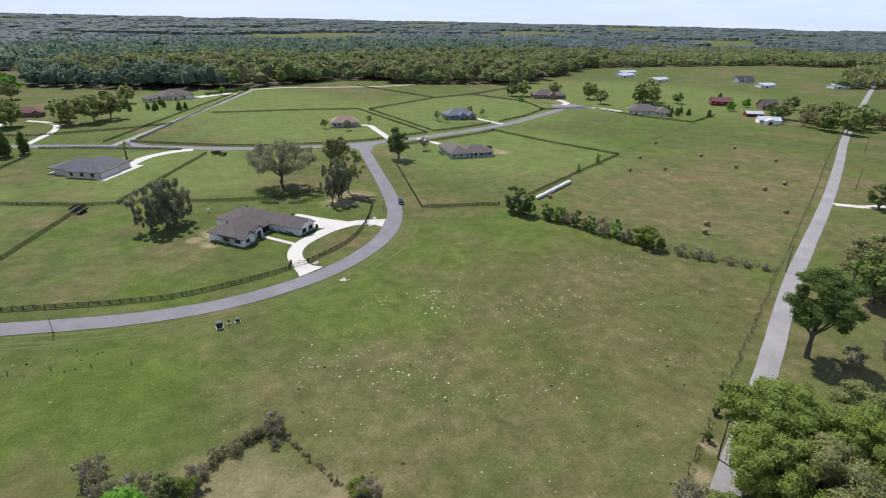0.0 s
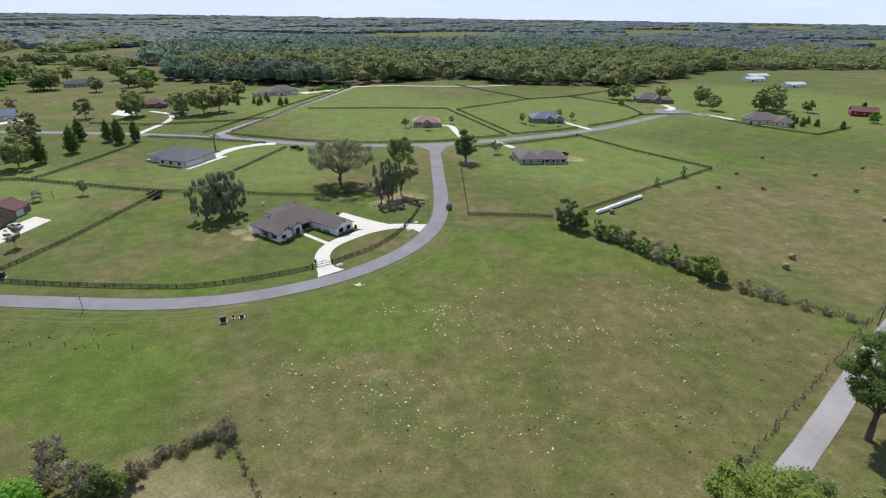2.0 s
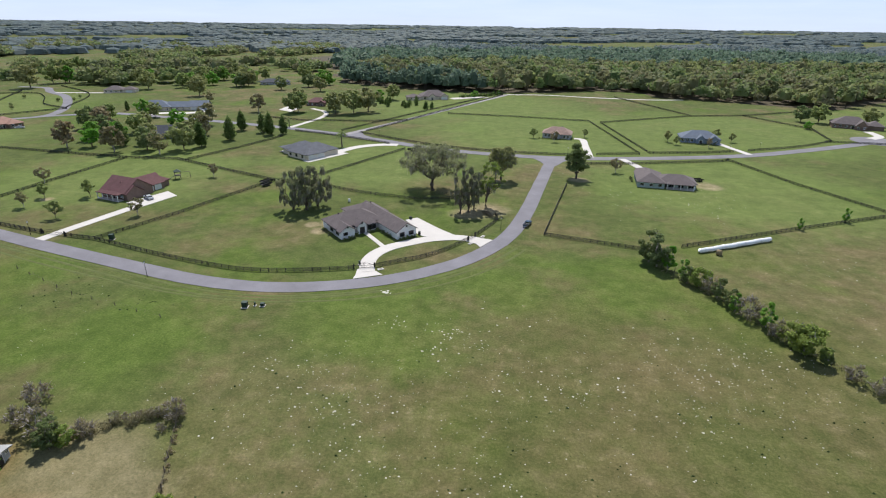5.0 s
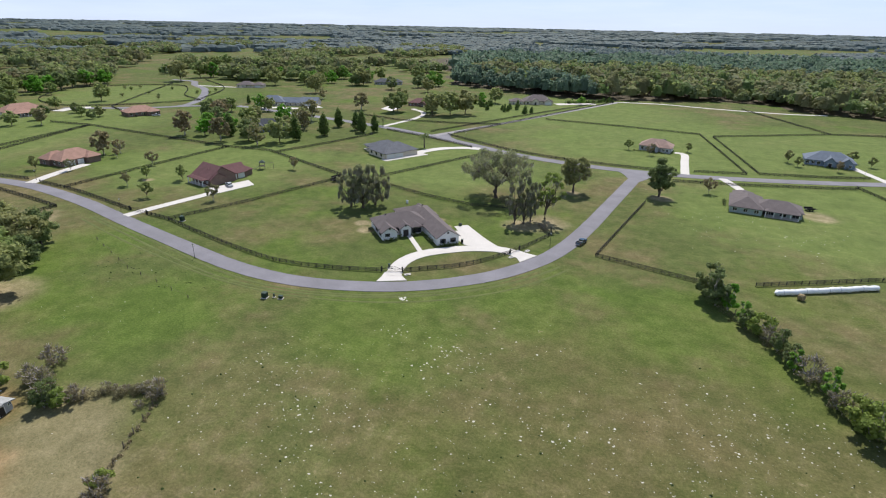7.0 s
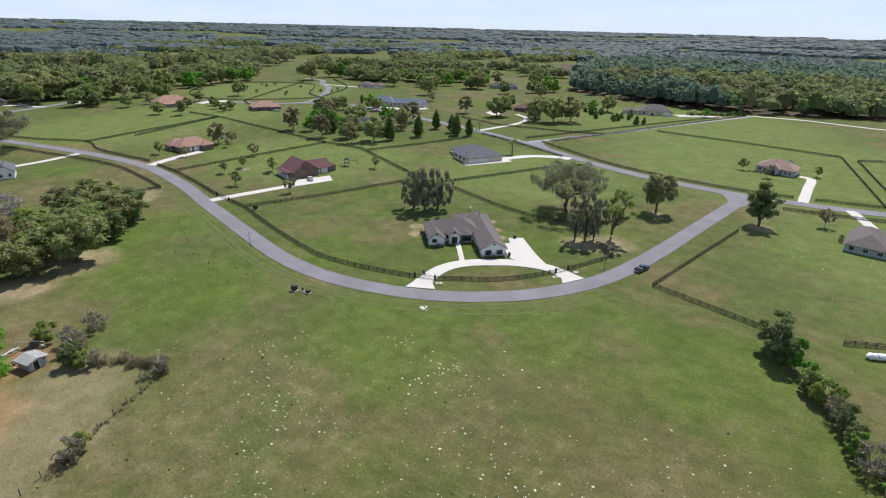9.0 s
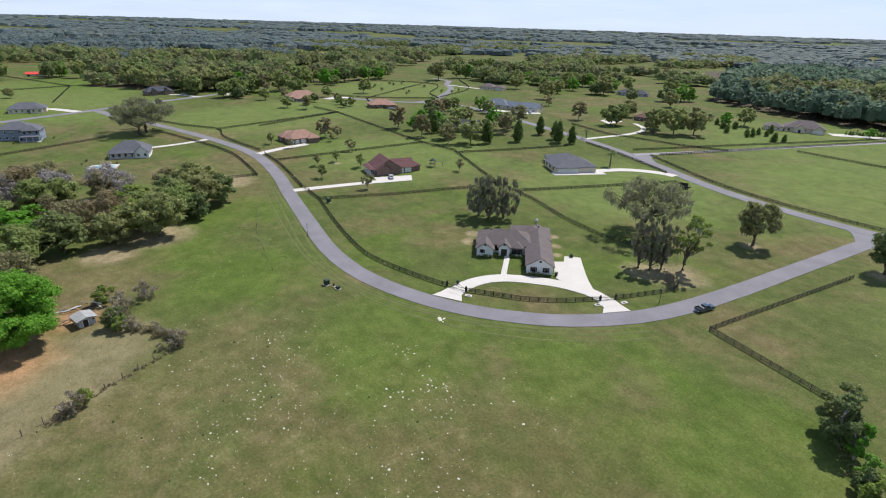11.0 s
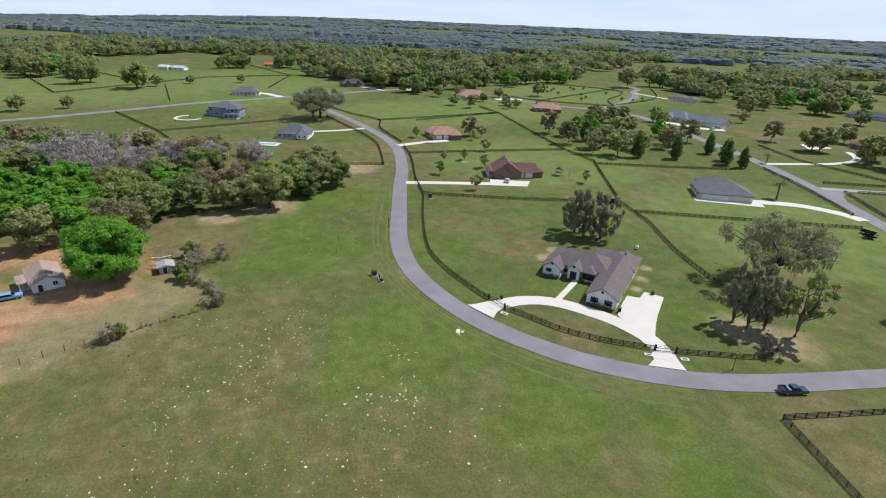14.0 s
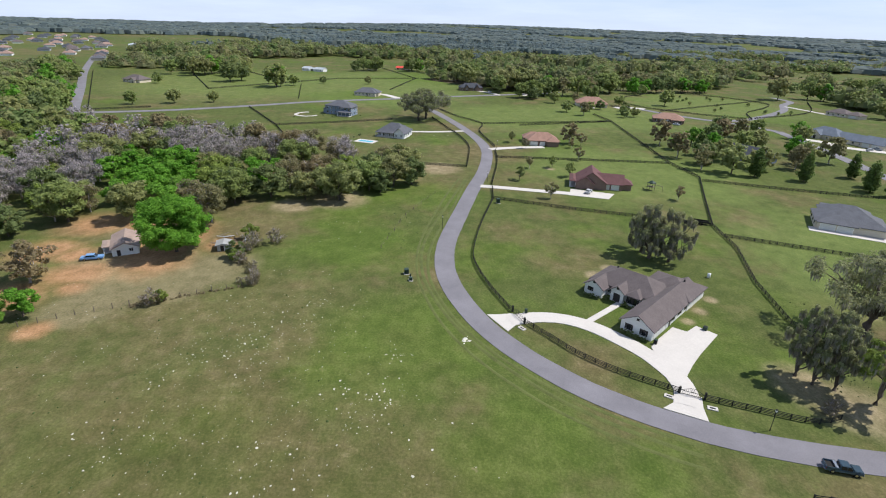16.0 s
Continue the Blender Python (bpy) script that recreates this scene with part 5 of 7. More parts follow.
YOUNG_PINE = pine_proto("young_pine", 74, 4.4, 1.5, 420, L_PINE, "small dark green planted conifer", 0.08, 0.34)
PALM = palm_proto()
TREES = random.Random(99)
used = set()


def plant(protos, x, y, scale=1.0, tall=1.0, group=""):
    """Stand a tree at x, y; the first of its kind is the built one, the rest are copies."""
    p = TREES.choice(protos) if isinstance(protos, list) else protos
    if math.hypot(x - 20, y - 70) > 190:
        p = FAR_OF.get(p.name, p)
    s = scale * TREES.uniform(0.93, 1.07)
    m = pose(x, y, 0, 0, 0, TREES.uniform(0, 360)) @ Matrix.Diagonal((s, s, s * tall, 1))
    if p.name not in used:
        used.add(p.name)
        o = p
        later.append((p, m))
    else:
        o = copy_thing(p, m)
    if group:
        tagged(o, group=group)
    return o


later = []
# round the white house
plant(MOSS_BIG, -22, 193)
for x, y, s in ((-8, 169.5, .95), (-5.5, 171, .85), (-4, 174, .95)):
    plant(MOSS_SLIM, x, y, s)
plant(SPRING_TREE, -0.5, 178.5)
for x, y, k in ((2.2, 168.6, .55), (1.2, 170, .6), (0, 171.5, .5)):
    plant(BUSH[2], x, y, k, .5)
plant(LAWN_OAK[0], 2, 213)
plant(LAWN_OAK[1], 32, 222, 1.05)
for x, y, s in ((-63, 161, .95), (-58.5, 161.5, 1.05), (-56.5, 166, 1.0)):
    plant(MOSS_MID, x, y, s)
for x, y, p in ((-152, 154, 0), (-150, 144, 1), (-131, 137, 0), (-167, 169, 1), (-108.5, 145, 1), (-138, 158.5, 0), (-111, 191.5, 1), (-202, 143, 0), (-188, 148, 1), (-193, 172, 1),
                (13, 303, 0), (41, 311, 0), (24, 294, 1), (85, 310, 0), (113, 323, 0), (119.5, 317, 0), (88, 303, 0), (103, 299, 1), (49, 235, 1)):
    plant(SMALL[p], x, y, TREES.uniform(.8, 1.1), 1, "young lawn trees")
plant(RUST[0], -203, 173, .8)
plant(SMALL[1], -199, 178, 1.2)
for x, y, k in ((-264, 97, 1.2), (-256, 93, 1.05)):
    plant(MOSS_BIG, x, y, k, .85)
plant(PALM, -81, 256, 1.7)
for i in range(24):
    plant(BUSH[1] if i % 3 == 0 else YOUNG_PINE, -52 + i * 1.45, 460 + i * 1.35 + TREES.uniform(-1, 1), TREES.uniform(.4, .7), 1, "young trees along the farm track")
plant(PALM, -130, 300, 1.3)
plant(PALM, -236, 585, 2.6, 1.3)
# clumps round the charcoal-roofed house
for x, y, kind in ((-207, 222, "r"), (-198, 227, "g"), (-236, 268, "o"), (-180, 220, "r"), (-168, 227, "o"), (-157, 221, "r"), (-152, 232, "o"), (-193, 285, "g"), (-163, 267, "r"), (-177, 292, "r"), (-143, 258, "p"),
                   (-151, 284, "p"), (-137, 281, "p"), (-124, 280, "p"), (-130, 276, "p"), (-199, 246, "g"), (-210, 240, "g"), (-214, 252, "o"), (-200, 262, "o"), (-172, 276, "o"), (-186, 233, "p"), (-160, 250, "o"),
                   (-222, 262, "r"), (-148, 240, "p"), (-205, 272, "o"), (-176, 240, "o")):
    plant({"r": RUST, "g": GREEN, "o": OLIVE, "p": PINES[0]}[kind], x, y, TREES.uniform(.75, 1.05))
for x, y, p, s in ((-175, 348, RUST, 1.0), (-149, 354, OLIVE, 1.0), (-110, 357, OLIVE, 1.3), (-121, 352, OLIVE, 1.2), (-103, 368, OLIVE, 1.2), (-103, 433, OLIVE, 1.0), (-112, 425, GREEN, .7), (-261, 411, OLIVE, 1.2), (-40, 462, GREEN, .6),
                   (-238, 316, GREEN, .9), (-226, 310, OLIVE, .8), (-262, 330, PINES, .5), (-430, 418, OLIVE, 1.6), (-300, 470, OLIVE, 1.0), (-232, 380, RUST, .8)):
    plant(p, x, y, s)
for i in range(26):
    plant(YOUNG_PINE, -96 + TREES.uniform(-40, 40), 408 + TREES.uniform(-16, 14), TREES.uniform(.7, 1.2), 1, "young pines in a row")
for i in range(16):
    plant(OLIVE, -330 - TREES.uniform(0, 95), 300 + TREES.uniform(0, 75), .22, 1, "saplings in a paddock")
# oak clumps at the far side of the west paddocks
for x, y, wide, deep, count, size in ((-484, -145, 30, 18, 7, 1.3), (-488, -112, 26, 18, 6, 1.35), (-478, -84, 16, 12, 4, 1.3), (-396, -34, 4, 4, 2, 1.5), (-570, 20, 22, 16, 6, 1.3), (-582, 82, 18, 14, 5, 1.3), (-484, 122, 16, 16, 5, 1.5),
                                      (-440, 160, 16, 22, 8, 1.55), (-425, 192, 8, 10, 3, 1.4), (-408, 208, 5, 5, 2, 1.1), (-448, 259, 10, 13, 4, 1.45), (-452, 306, 12, 18, 5, 1.3), (-466, 354, 12, 18, 5, 1.3), (-437, 458, 5, 8, 3, 1.5),
                                      (-534, 587, 14, 16, 5, 1.3), (-474, 603, 14, 16, 4, 1.3), (-318, 489, 9, 13, 4, 1.25), (-318, 527, 10, 14, 5, 1.25), (-272, 515, 8, 10, 3, 1.1), (-257, 483, 14, 10, 3, 1.2), (-199, 505, 6, 8, 2, 1.3)):
    for i in range(count):
        plant(OLIVE if i % 4 else OLIVE + GREEN, x + TREES.uniform(-wide, wide), y + TREES.uniform(-deep, deep), size * TREES.uniform(.75, 1.05), 1, "paddock oaks")
# by the turning place and the tan house
for x, y, p, s in ((180, 372, GREEN, .4), (188, 402, OLIVE, 1.0), (198, 400, OLIVE, .9), (228, 398, OLIVE, .8), (244, 372, OLIVE, 1.0), (236, 345, OLIVE, .9), (252, 372, OLIVE, .7), (270, 340, OLIVE, 1.2), (282, 347, OLIVE, 1.3), (276, 332, OLIVE, 1.1),
                   (312, 290, GREEN, .6), (340, 300, GREEN, .6), (352, 276, RUST, .8), (368, 282, OLIVE, .9), (330, 270, OLIVE, .8), (300, 330, OLIVE, .7), (345, 330, PINES, .5)):
    plant(p, x, y, s)
for i in range(14):
    plant(YOUNG_PINE, TREES.uniform(244, 275), TREES.uniform(272, 305), TREES.uniform(.7, 1.1), 1, "young garden conifers")
for i in range(22):
    plant(OLIVE + RUST, 300 + TREES.uniform(0, 60), 252 - TREES.uniform(0, 50) + TREES.uniform(-6, 6), TREES.uniform(.75, 1.1), 1, "trees by the country road")
# along the country road
plant(BIG_PINE, 60.5, 48)
for x, y, p, s in ((97, 58, OLIVE[0], 1.0), (105, 62, OLIVE[1], 1.0), (102, 66, RUST[0], .9), (111, 66, OLIVE[1], .9), (172, 102, OLIVE[2], .8), (113, 56, OLIVE[0], .9), (122, 62, OLIVE[1], .9), (76, 42, BUSH[2], 1.2), (66, 43, BUSH[2], 1.1)):
    plant(p, x, y, s)
for x, y, s in ((28.5, 31.5, 1.05), (35.5, 33.5, .85), (36, 24, 1.0), (25, 22, 1.0), (43, 28, .9), (20, 14, .9), (22.5, 26.5, .85)):
    plant(NEAR_OLIVE[int(x) % 2], x, y, s)
plant(BUSH[2], 12, 29, 1.2)
plant(BUSH[0], 15, 26.5, 1.0)
for x, y in ((30.5, 42), (37, 46.5), (24.5, 38)):
    plant(BUSH[3], x, y, .25)
# hedge between the fields
for x, y, b, s in ((47, 141.5, 3, 1.2), (48.5, 138.5, 3, 1.1), (51, 137, 1, 1.1), (53.5, 132, 1, .9), (54, 130, 3, .6), (56.5, 129, 0, 1.1), (59, 123, 3, .7), (60.5, 119, 3, .65), (61, 117, 1, .8), (63, 114.5, 2, 1.3), (65.5, 111.5, 1, .95), (66, 108, 2, 1.1),
                   (68, 104.5, 0, 1.2), (69.5, 102, 0, 1.35), (71.5, 99, 3, .5), (74, 95, 2, .9), (76.5, 91.5, 2, .8), (79, 89, 2, .7), (82, 85.5, 2, .6), (85, 82.5, 2, .5), (58, 126, 2, 1.0), (116, 188, 1, .75), (98, 177, 1, .6), (88, 79.5, 2, .5)):
    plant(BUSH[b], x, y, s, 1, "field hedge bushes")
# by the cottage
plant(NEAR_GREEN, -53.8, 38.6)
plant(RUST[1], -35, 15, 1.0, .8)
plant(NEAR_GREEN, -16, 20, .48)
plant(GREEN[1], -21, 23.5, .62)
plant(OLIVE[2], -11, 20, .7)
plant(OLIVE[1], -24, 12, .5)
for x, y, b, s in ((-28, 46.8, 0, .7), (-26.8, 45.2, 2, 1.0), (-37.2, 63, 2, .9), (-51, 53.6, 3, .62), (-51.8, 55.4, 3, .55), (-49.5, 55, 0, .7), (-48, 57, 2, .8), (-55, 56, 2, 1.2), (-59, 57, 2, 1.1), (-46, 60.5, 2, .45), (-44.5, 61.3, 2, .4), (-43, 62, 2, .42), (-41.5, 62.7, 2, .4), (-40, 63, 2, .5), (-37.5, 60, 2, .4), (-61, 62, 2, 1.1), (-64, 54, 0, .9)):
    plant(BUSH[b], x, y, s)
# the wood behind the cottage
WOOD = [(-104, 95), (-100, 82), (-98, 66), (-86, 50), (-74, 44), (-74, 28), (-72, 14), (-60, 2), (-48, -6), (-44, -30), (-90, -78), (-180, -88), (-204, -30), (-182, 26), (-150, 70), (-138, 92), (-122, 102)]


# stands of one kind: x, y, radius
GROVES = [(-108, 10, 19, GREEN), (-126, 2, 15, GREEN), (-132, 16, 12, GREEN), (-92, 8, 10, GREEN), (-112, -28, 17, GREY), (-88, -18, 13, GREY), (-142, -30, 16, GREY), (-150, 12, 17, GREY), (-142, 30, 12, GREY), (-164, -2, 18, GREY), (-112, 54, 9, RUST), (-80, 32, 8, RUST), (-128, 56, 12, RUST), (-108, 82, 14, OLIVE), (-96, 58, 8, OLIVE)]


def in_wood(x, y):
    hit = False
    for (x0, y0), (x1, y1) in zip(WOOD, WOOD[1:] + WOOD[:1]):
        if (y0 > y) != (y1 > y) and x < (x1 - x0) * (y - y0) / (y1 - y0) + x0:
            hit = not hit
    return hit


for gx in range(19):
    for gy in range(22):
        x, y = -206 + gx * 9.8 + TREES.uniform(-4, 4), -90 + gy * 9.4 + TREES.uniform(-4, 4)
        if not in_wood(x, y):
            continue
        back = -x - 95 - 0.3 * abs(y - 60)
        kind = TREES.choice((OLIVE, OLIVE, RUST, YELLOW, [GREEN[1]]))
        if back > 30:
            kind = TREES.choice((RUST, RUST, OLIVE, GREY))
        for cx, cy, r, k in GROVES:
            if math.hypot(x - cx, y - cy) < r and TREES.random() < .9:
                kind = k
        plant(kind, x, y, TREES.uniform(.68, 1.12), .9, "trees of the small wood")
for x, y, p, s in ((-300, 205, RUST, .7), (-312, 196, OLIVE, .6), (-356, 196, OLIVE, .7), (-362, 214, RUST, .7), (-300, 240, OLIVE, .5), (-352, 246, OLIVE, .6), (-398, 196, OLIVE, 1.3), (-412, 204, OLIVE, 1.2), (-405, 226, OLIVE, 1.3), (-418, 240, RUST, 1.2),
                   (-432, 262, OLIVE, 1.2), (-440, 286, GREEN, 1.1), (-446, 300, GREEN, 1.2), (-462, 330, OLIVE, 1.2), (-470, 352, OLIVE, 1.2), (-440, 168, RUST, 1.1), (-456, 176, OLIVE, 1.2), (-470, 212, GREEN, 1.0), (-408, 158, OLIVE, 1.2), (-384, 180, OLIVE, 1.1),
                   (-330, 440, OLIVE, 1.1), (-310, 460, OLIVE, 1.1), (-286, 452, OLIVE, 1.0), (-296, 486, GREEN, 1.0), (-262, 478, OLIVE, 1.1), (-218, 470, OLIVE, 1.1), (-204, 498, OLIVE, 1.1), (-192, 520, GREEN, 1.0), (-180, 470, OLIVE, .9), (-232, 556, OLIVE, 1.2),
                   (-360, 470, OLIVE, 1.2), (-390, 462, OLIVE, 1.3), (-372, 500, GREEN, 1.1), (-330, 520, OLIVE, 1.2), (-300, 540, OLIVE, 1.2), (-270, 540, OLIVE, 1.1), (-150, 350, OLIVE, 1.0), (-128, 366, OLIVE, 1.1), (-166, 392, OLIVE, .9), (-238, 280, RUST, .8), (-246, 296, OLIVE, .8)):
    plant(p, x, y, s)
# scattered park trees to the west and the tree row by the far road
for i in range(60):
    t = TREES.random()
    plant(OLIVE + [GREEN[0]], -180 - 260 * t + TREES.uniform(-10, 10) - 14, -98 - 150 * t + TREES.uniform(-12, 12), TREES.uniform(.9, 1.3), 1, "tree row by the far road")
for i in range(40):
    x, y = TREES.uniform(-470, -350), TREES.uniform(170, 290)
    if x < -445 - (y - 230) * .3 or TREES.random() < .2:
        plant(OLIVE + RUST, x, y, TREES.uniform(.8, 1.2), 1, "scattered park trees")
for x, y, s in ((-420, -80, 1.6), (-432, -74, 1.3), (-470, -50, .8), (-400, -30, .7), (-410, -22, .7), (-430, 0, .6), (-290, -70, .7), (-280, -92, .7), (-300, -48, .6), (-392, -130, .6), (-415, -142, .6), (-440, 40, .6), (-380, 172, 1.0), (-390, 185, .8), (-330, 225, .6), (-318, 214, .6), (-325, 242, .6), (-310, 235, .5), (-296, 232, .5)):
    plant(OLIVE, x, y, s)
for o, m in later:
    o.matrix_world = m
for o in [*OLIVE, *GREEN, *RUST, *GREY, *SMALL, *PINES, *BUSH, PALM, *NEAR_OLIVE, NEAR_GREEN, MOSS_BIG, MOSS_MID, MOSS_SLIM, SPRING_TREE, *LAWN_OAK, BIG_PINE, YOUNG_PINE, *sum(THIN, [])]:
    if o.name not in used:
        for c in [*o.children_recursive, o]:
            bpy.data.objects.remove(c)


# ---- woods to the horizon ----
def inside(x, y, poly):
    hit = np.zeros(len(x), bool)
    n = len(poly)
    for i in range(n):
        (x0, y0), (x1, y1) = poly[i], poly[(i + 1) % n]
        c = ((y0 > y) != (y1 > y)) & (x < (x1 - x0) * (y - y0) / (y1 - y0 + 1e-9) + x0)
        hit ^= c
    return hit


def patches(x, y, scale, seed):
    """A wandering field about 0, with blots of the given size."""
    g = np.random.default_rng(seed)
    f = 0
    for k in range(7):
        a, w = g.uniform(0, 6.28), 6.28 / (scale * g.uniform(1.3, 3.6))
        f = f + np.sin((x * math.cos(a) + y * math.sin(a)) * w + g.uniform(0, 6.28))
    return f / 1.87


def wood(name, label, poly, spacing, height, mat, quads, size, seed, thin=0.0, gaps=0.0, blot=160):
    """A wood of many ragged crowns: each tree is a cluster of leaf sprays over two or three lobes."""
    g = np.random.default_rng(seed)
    p = np.array(poly, float)
    lo, hi = p.min(0), p.max(0)
    nx, ny = int((hi[0] - lo[0]) / spacing) + 1, int((hi[1] - lo[1]) / spacing) + 1
    gx, gy = np.meshgrid(np.arange(nx), np.arange(ny))
    x = lo[0] + (gx.ravel() + g.uniform(-.45, .45, nx * ny)) * spacing
    y = lo[1] + (gy.ravel() + g.uniform(-.45, .45, nx * ny)) * spacing
    keep = inside(x, y, poly) & (g.random(len(x)) > thin)
    if gaps:
        keep &= patches(x, y, blot, seed + 50) < gaps
    x, y = x[keep], y[keep]
    n = len(x)
    grown = .5 + .5 * g.random(n) + .12 * patches(x, y, 45, seed + 90)
    h = height * np.clip(grown + g.uniform(-.12, .18, n), .4, 1.25)
    r = np.minimum(spacing, 14) * np.clip(grown * g.uniform(.75, 1.15, n), .35, 1.15)
    lobes = 11
    la = g.uniform(0, 6.28, (n, lobes))
    off = g.uniform(0, 1, (n, lobes)) ** .6
    lr = off * .78 * r[:, None]
    lz = (.8 - .46 * off ** 2 + g.uniform(-.07, .05, (n, lobes))) * h[:, None]
    ls = r[:, None] * g.uniform(.3, .48, (n, lobes))
    k = g.integers(0, lobes, (n, quads))
    take = lambda q: np.take_along_axis(q, k, 1).ravel()
    d = g.normal(size=(n * quads, 3))
    d[:, 2] = np.abs(d[:, 2]) * .8 + d[:, 2] * .35
    d /= np.linalg.norm(d, axis=1)[:, None]
    c = np.stack([np.repeat(x, quads) + take(np.cos(la) * lr), np.repeat(y, quads) + take(np.sin(la) * lr), take(lz)], 1)
    c += d * (take(ls) * g.uniform(.75, 1.1, n * quads))[:, None] * np.array([1.1, 1.1, .75])
    nrm = d + g.normal(scale=.4, size=d.shape) + np.array([0, 0, .3])
    nrm /= np.linalg.norm(nrm, axis=1)[:, None]
    u = np.cross(nrm, g.normal(size=d.shape))
    u /= np.linalg.norm(u, axis=1)[:, None]
    v = np.cross(nrm, u)
    s = (size * g.uniform(.6, 1.3, n * quads))[:, None]
    sprays = [np.stack([c - u * s, c - v * s * .7, c + u * s, c + v * s * .7], 1)]
    sprays.append(domes(g, np.stack([x, y, h * .22], 1), r * .72, h * .6))
    if quads >= 60:
        for j in range(2):
            sprays.append(domes(g, np.stack([x + np.cos(la[:, j]) * lr[:, j], y + np.sin(la[:, j]) * lr[:, j], lz[:, j] - ls[:, j] * .9], 1), ls[:, j] * .95, ls[:, j] * 1.45))
    ob = new(name, quads_mesh(name, np.concatenate(sprays), mat))
    tagged(ob, label, "woodland", kind="stuff")
    if thin < .2 and not gaps:
        slab("wood_floor", poly, M_LITTER, "brown leaf litter under the trees", 0.05 + seed * 0.004, True, "ground")
    if spacing > 12:
        return
    # stems
    t = np.zeros((n * 2, 4, 3))
    for j, (ax, ay) in enumerate(((.14, 0), (0, .14))):
        t[j::2, 0] = np.stack([x - ax, y - ay, 0 * x], 1)
        t[j::2, 1] = np.stack([x + ax, y + ay, 0 * x], 1)
        t[j::2, 2] = np.stack([x + ax * .6, y + ay * .6, h * .7], 1)
        t[j::2, 3] = np.stack([x - ax * .6, y - ay * .6, h * .7], 1)
    tagged(part_of("stems", quads_mesh("stems", t, M_BARK), ob), kind="stuff")


wood("north_wood", "mixed olive and bronze woodland behind the pastures", [(-70, 520), (-30, 502), (20, 520), (66, 545), (104, 540), (118, 512), (160, 498), (235, 470), (270, 500), (380, 590), (460, 650), (620, 800), (500, 860), (-120, 760), (-230, 640), (-175, 575), (-120, 548)],
     11.5, 20, L_WOODS, 84, 1.55, 1)
wood("pine_wood", "dark even pine plantation", [(-130, 770), (480, 870), (700, 1150), (300, 1250), (-350, 1000), (-260, 700)], 12, 19, L_PINE_HAZE, 26, 2.4, 2)
wood("pine_edge", "dark pines at the wood's west edge", [(-190, 545), (-130, 520), (-68, 500), (-30, 505), (-120, 600), (-210, 640)], 8.5, 21, L_PINE_HAZE, 90, 1.25, 3)
wood("east_wood", "bronze and olive woodland beyond the far fields", [(430, 640), (620, 640), (760, 640), (900, 560), (1000, 520), (1300, 700), (900, 1100), (640, 830)], 13, 14, L_WOODS, 30, 2.1, 4)
wood("east_wood", "bronze and olive woodland by the country road", [(540, 370), (600, 392), (720, 470), (900, 540), (1000, 520), (1000, 300), (760, 330), (640, 350)], 11, 13, L_WOODS, 34, 1.9, 5)
wood("south_east_wood", "loose woodland south of the country road", [(330, 190), (420, 235), (560, 320), (760, 330), (900, 150), (560, 40), (380, 90)], 13, 12, L_WOODS, 60, 1.7, 6, .1, .1, 50)
wood("west_wood", "mixed woodland broken by fields beyond the west paddocks", [(-560, 150), (-500, 240), (-500, 395), (-560, 460), (-700, 600), (-800, 420), (-860, 160), (-800, 90), (-640, 90)], 13, 17, L_WOODS, 72, 1.6, 7, 0, .05, 60)
wood("west_wood", "mixed woodland behind the far farm buildings", [(-770, 20), (-745, -60), (-690, -150), (-620, -190), (-580, -240), (-680, -310), (-800, -340), (-1000, -200), (-950, 120), (-800, 120)], 13, 16, L_WOODS, 64, 1.8, 8, 0, .7, 80)
wood("roadside_wood", "bright green woodland along the far road", [(-180, -75), (-250, -120), (-470, -250), (-560, -310), (-420, -300), (-300, -240), (-200, -190), (-120, -110)], 10, 11, L_WOODS, 90, 1.25, 9)
wood("park_trees", "oak clumps between paddocks", [(-480, 430), (-420, 450), (-340, 460), (-280, 560), (-200, 660), (-300, 760), (-520, 760), (-620, 600)], 13, 15, L_WOODS, 130, 1.4, 10, 0, -.85, 45)
wood("park_trees", "tree belt between the west paddocks", [(-560, 520), (-400, 640), (-260, 660), (-240, 720), (-420, 740), (-600, 620)], 14, 14, L_WOODS, 90, 1.4, 22, 0, -.2, 50)
wood("park_trees", "tree belt behind the far farm", [(-500, 90), (-450, 150), (-480, 200), (-560, 130)], 13, 14, L_WOODS, 120, 1.1, 23, .1)
wood("park_trees", "tree belt beyond the far road", [(-500, -255), (-505, -180), (-560, -120), (-620, -130), (-640, -270)], 13, 13, L_WOODS, 110, 1.1, 24, .25)
wood("far_park_trees", "scattered trees among far paddocks", [(-300, 760), (-520, 760), (-700, 600), (-820, 420), (-1300, 500), (-1300, 1100), (-500, 1300), (-300, 1000)], 15, 14, L_WOODS, 44, 2.2, 11, 0, -.5, 110)
wood("far_north_wood", "mixed woodland beyond the pine plantation", [(480, 870), (640, 830), (900, 1100), (1300, 700), (1500, 900), (1000, 1700), (300, 1600), (-400, 1500), (-350, 1010), (300, 1250), (700, 1150)], 15, 13, L_FAR_HAZE, 14, 3.0, 12, 0, .6, 230)
wood("far_west_wood", "mixed woodland towards the horizon", [(-820, 420), (-780, 160), (-900, 100), (-1000, -200), (-820, -340), (-1000, -100), (-1500, -350), (-1700, 100), (-1300, 500)], 15, 13, L_FAR_HAZE, 14, 3.0, 13, 0, .45, 200)


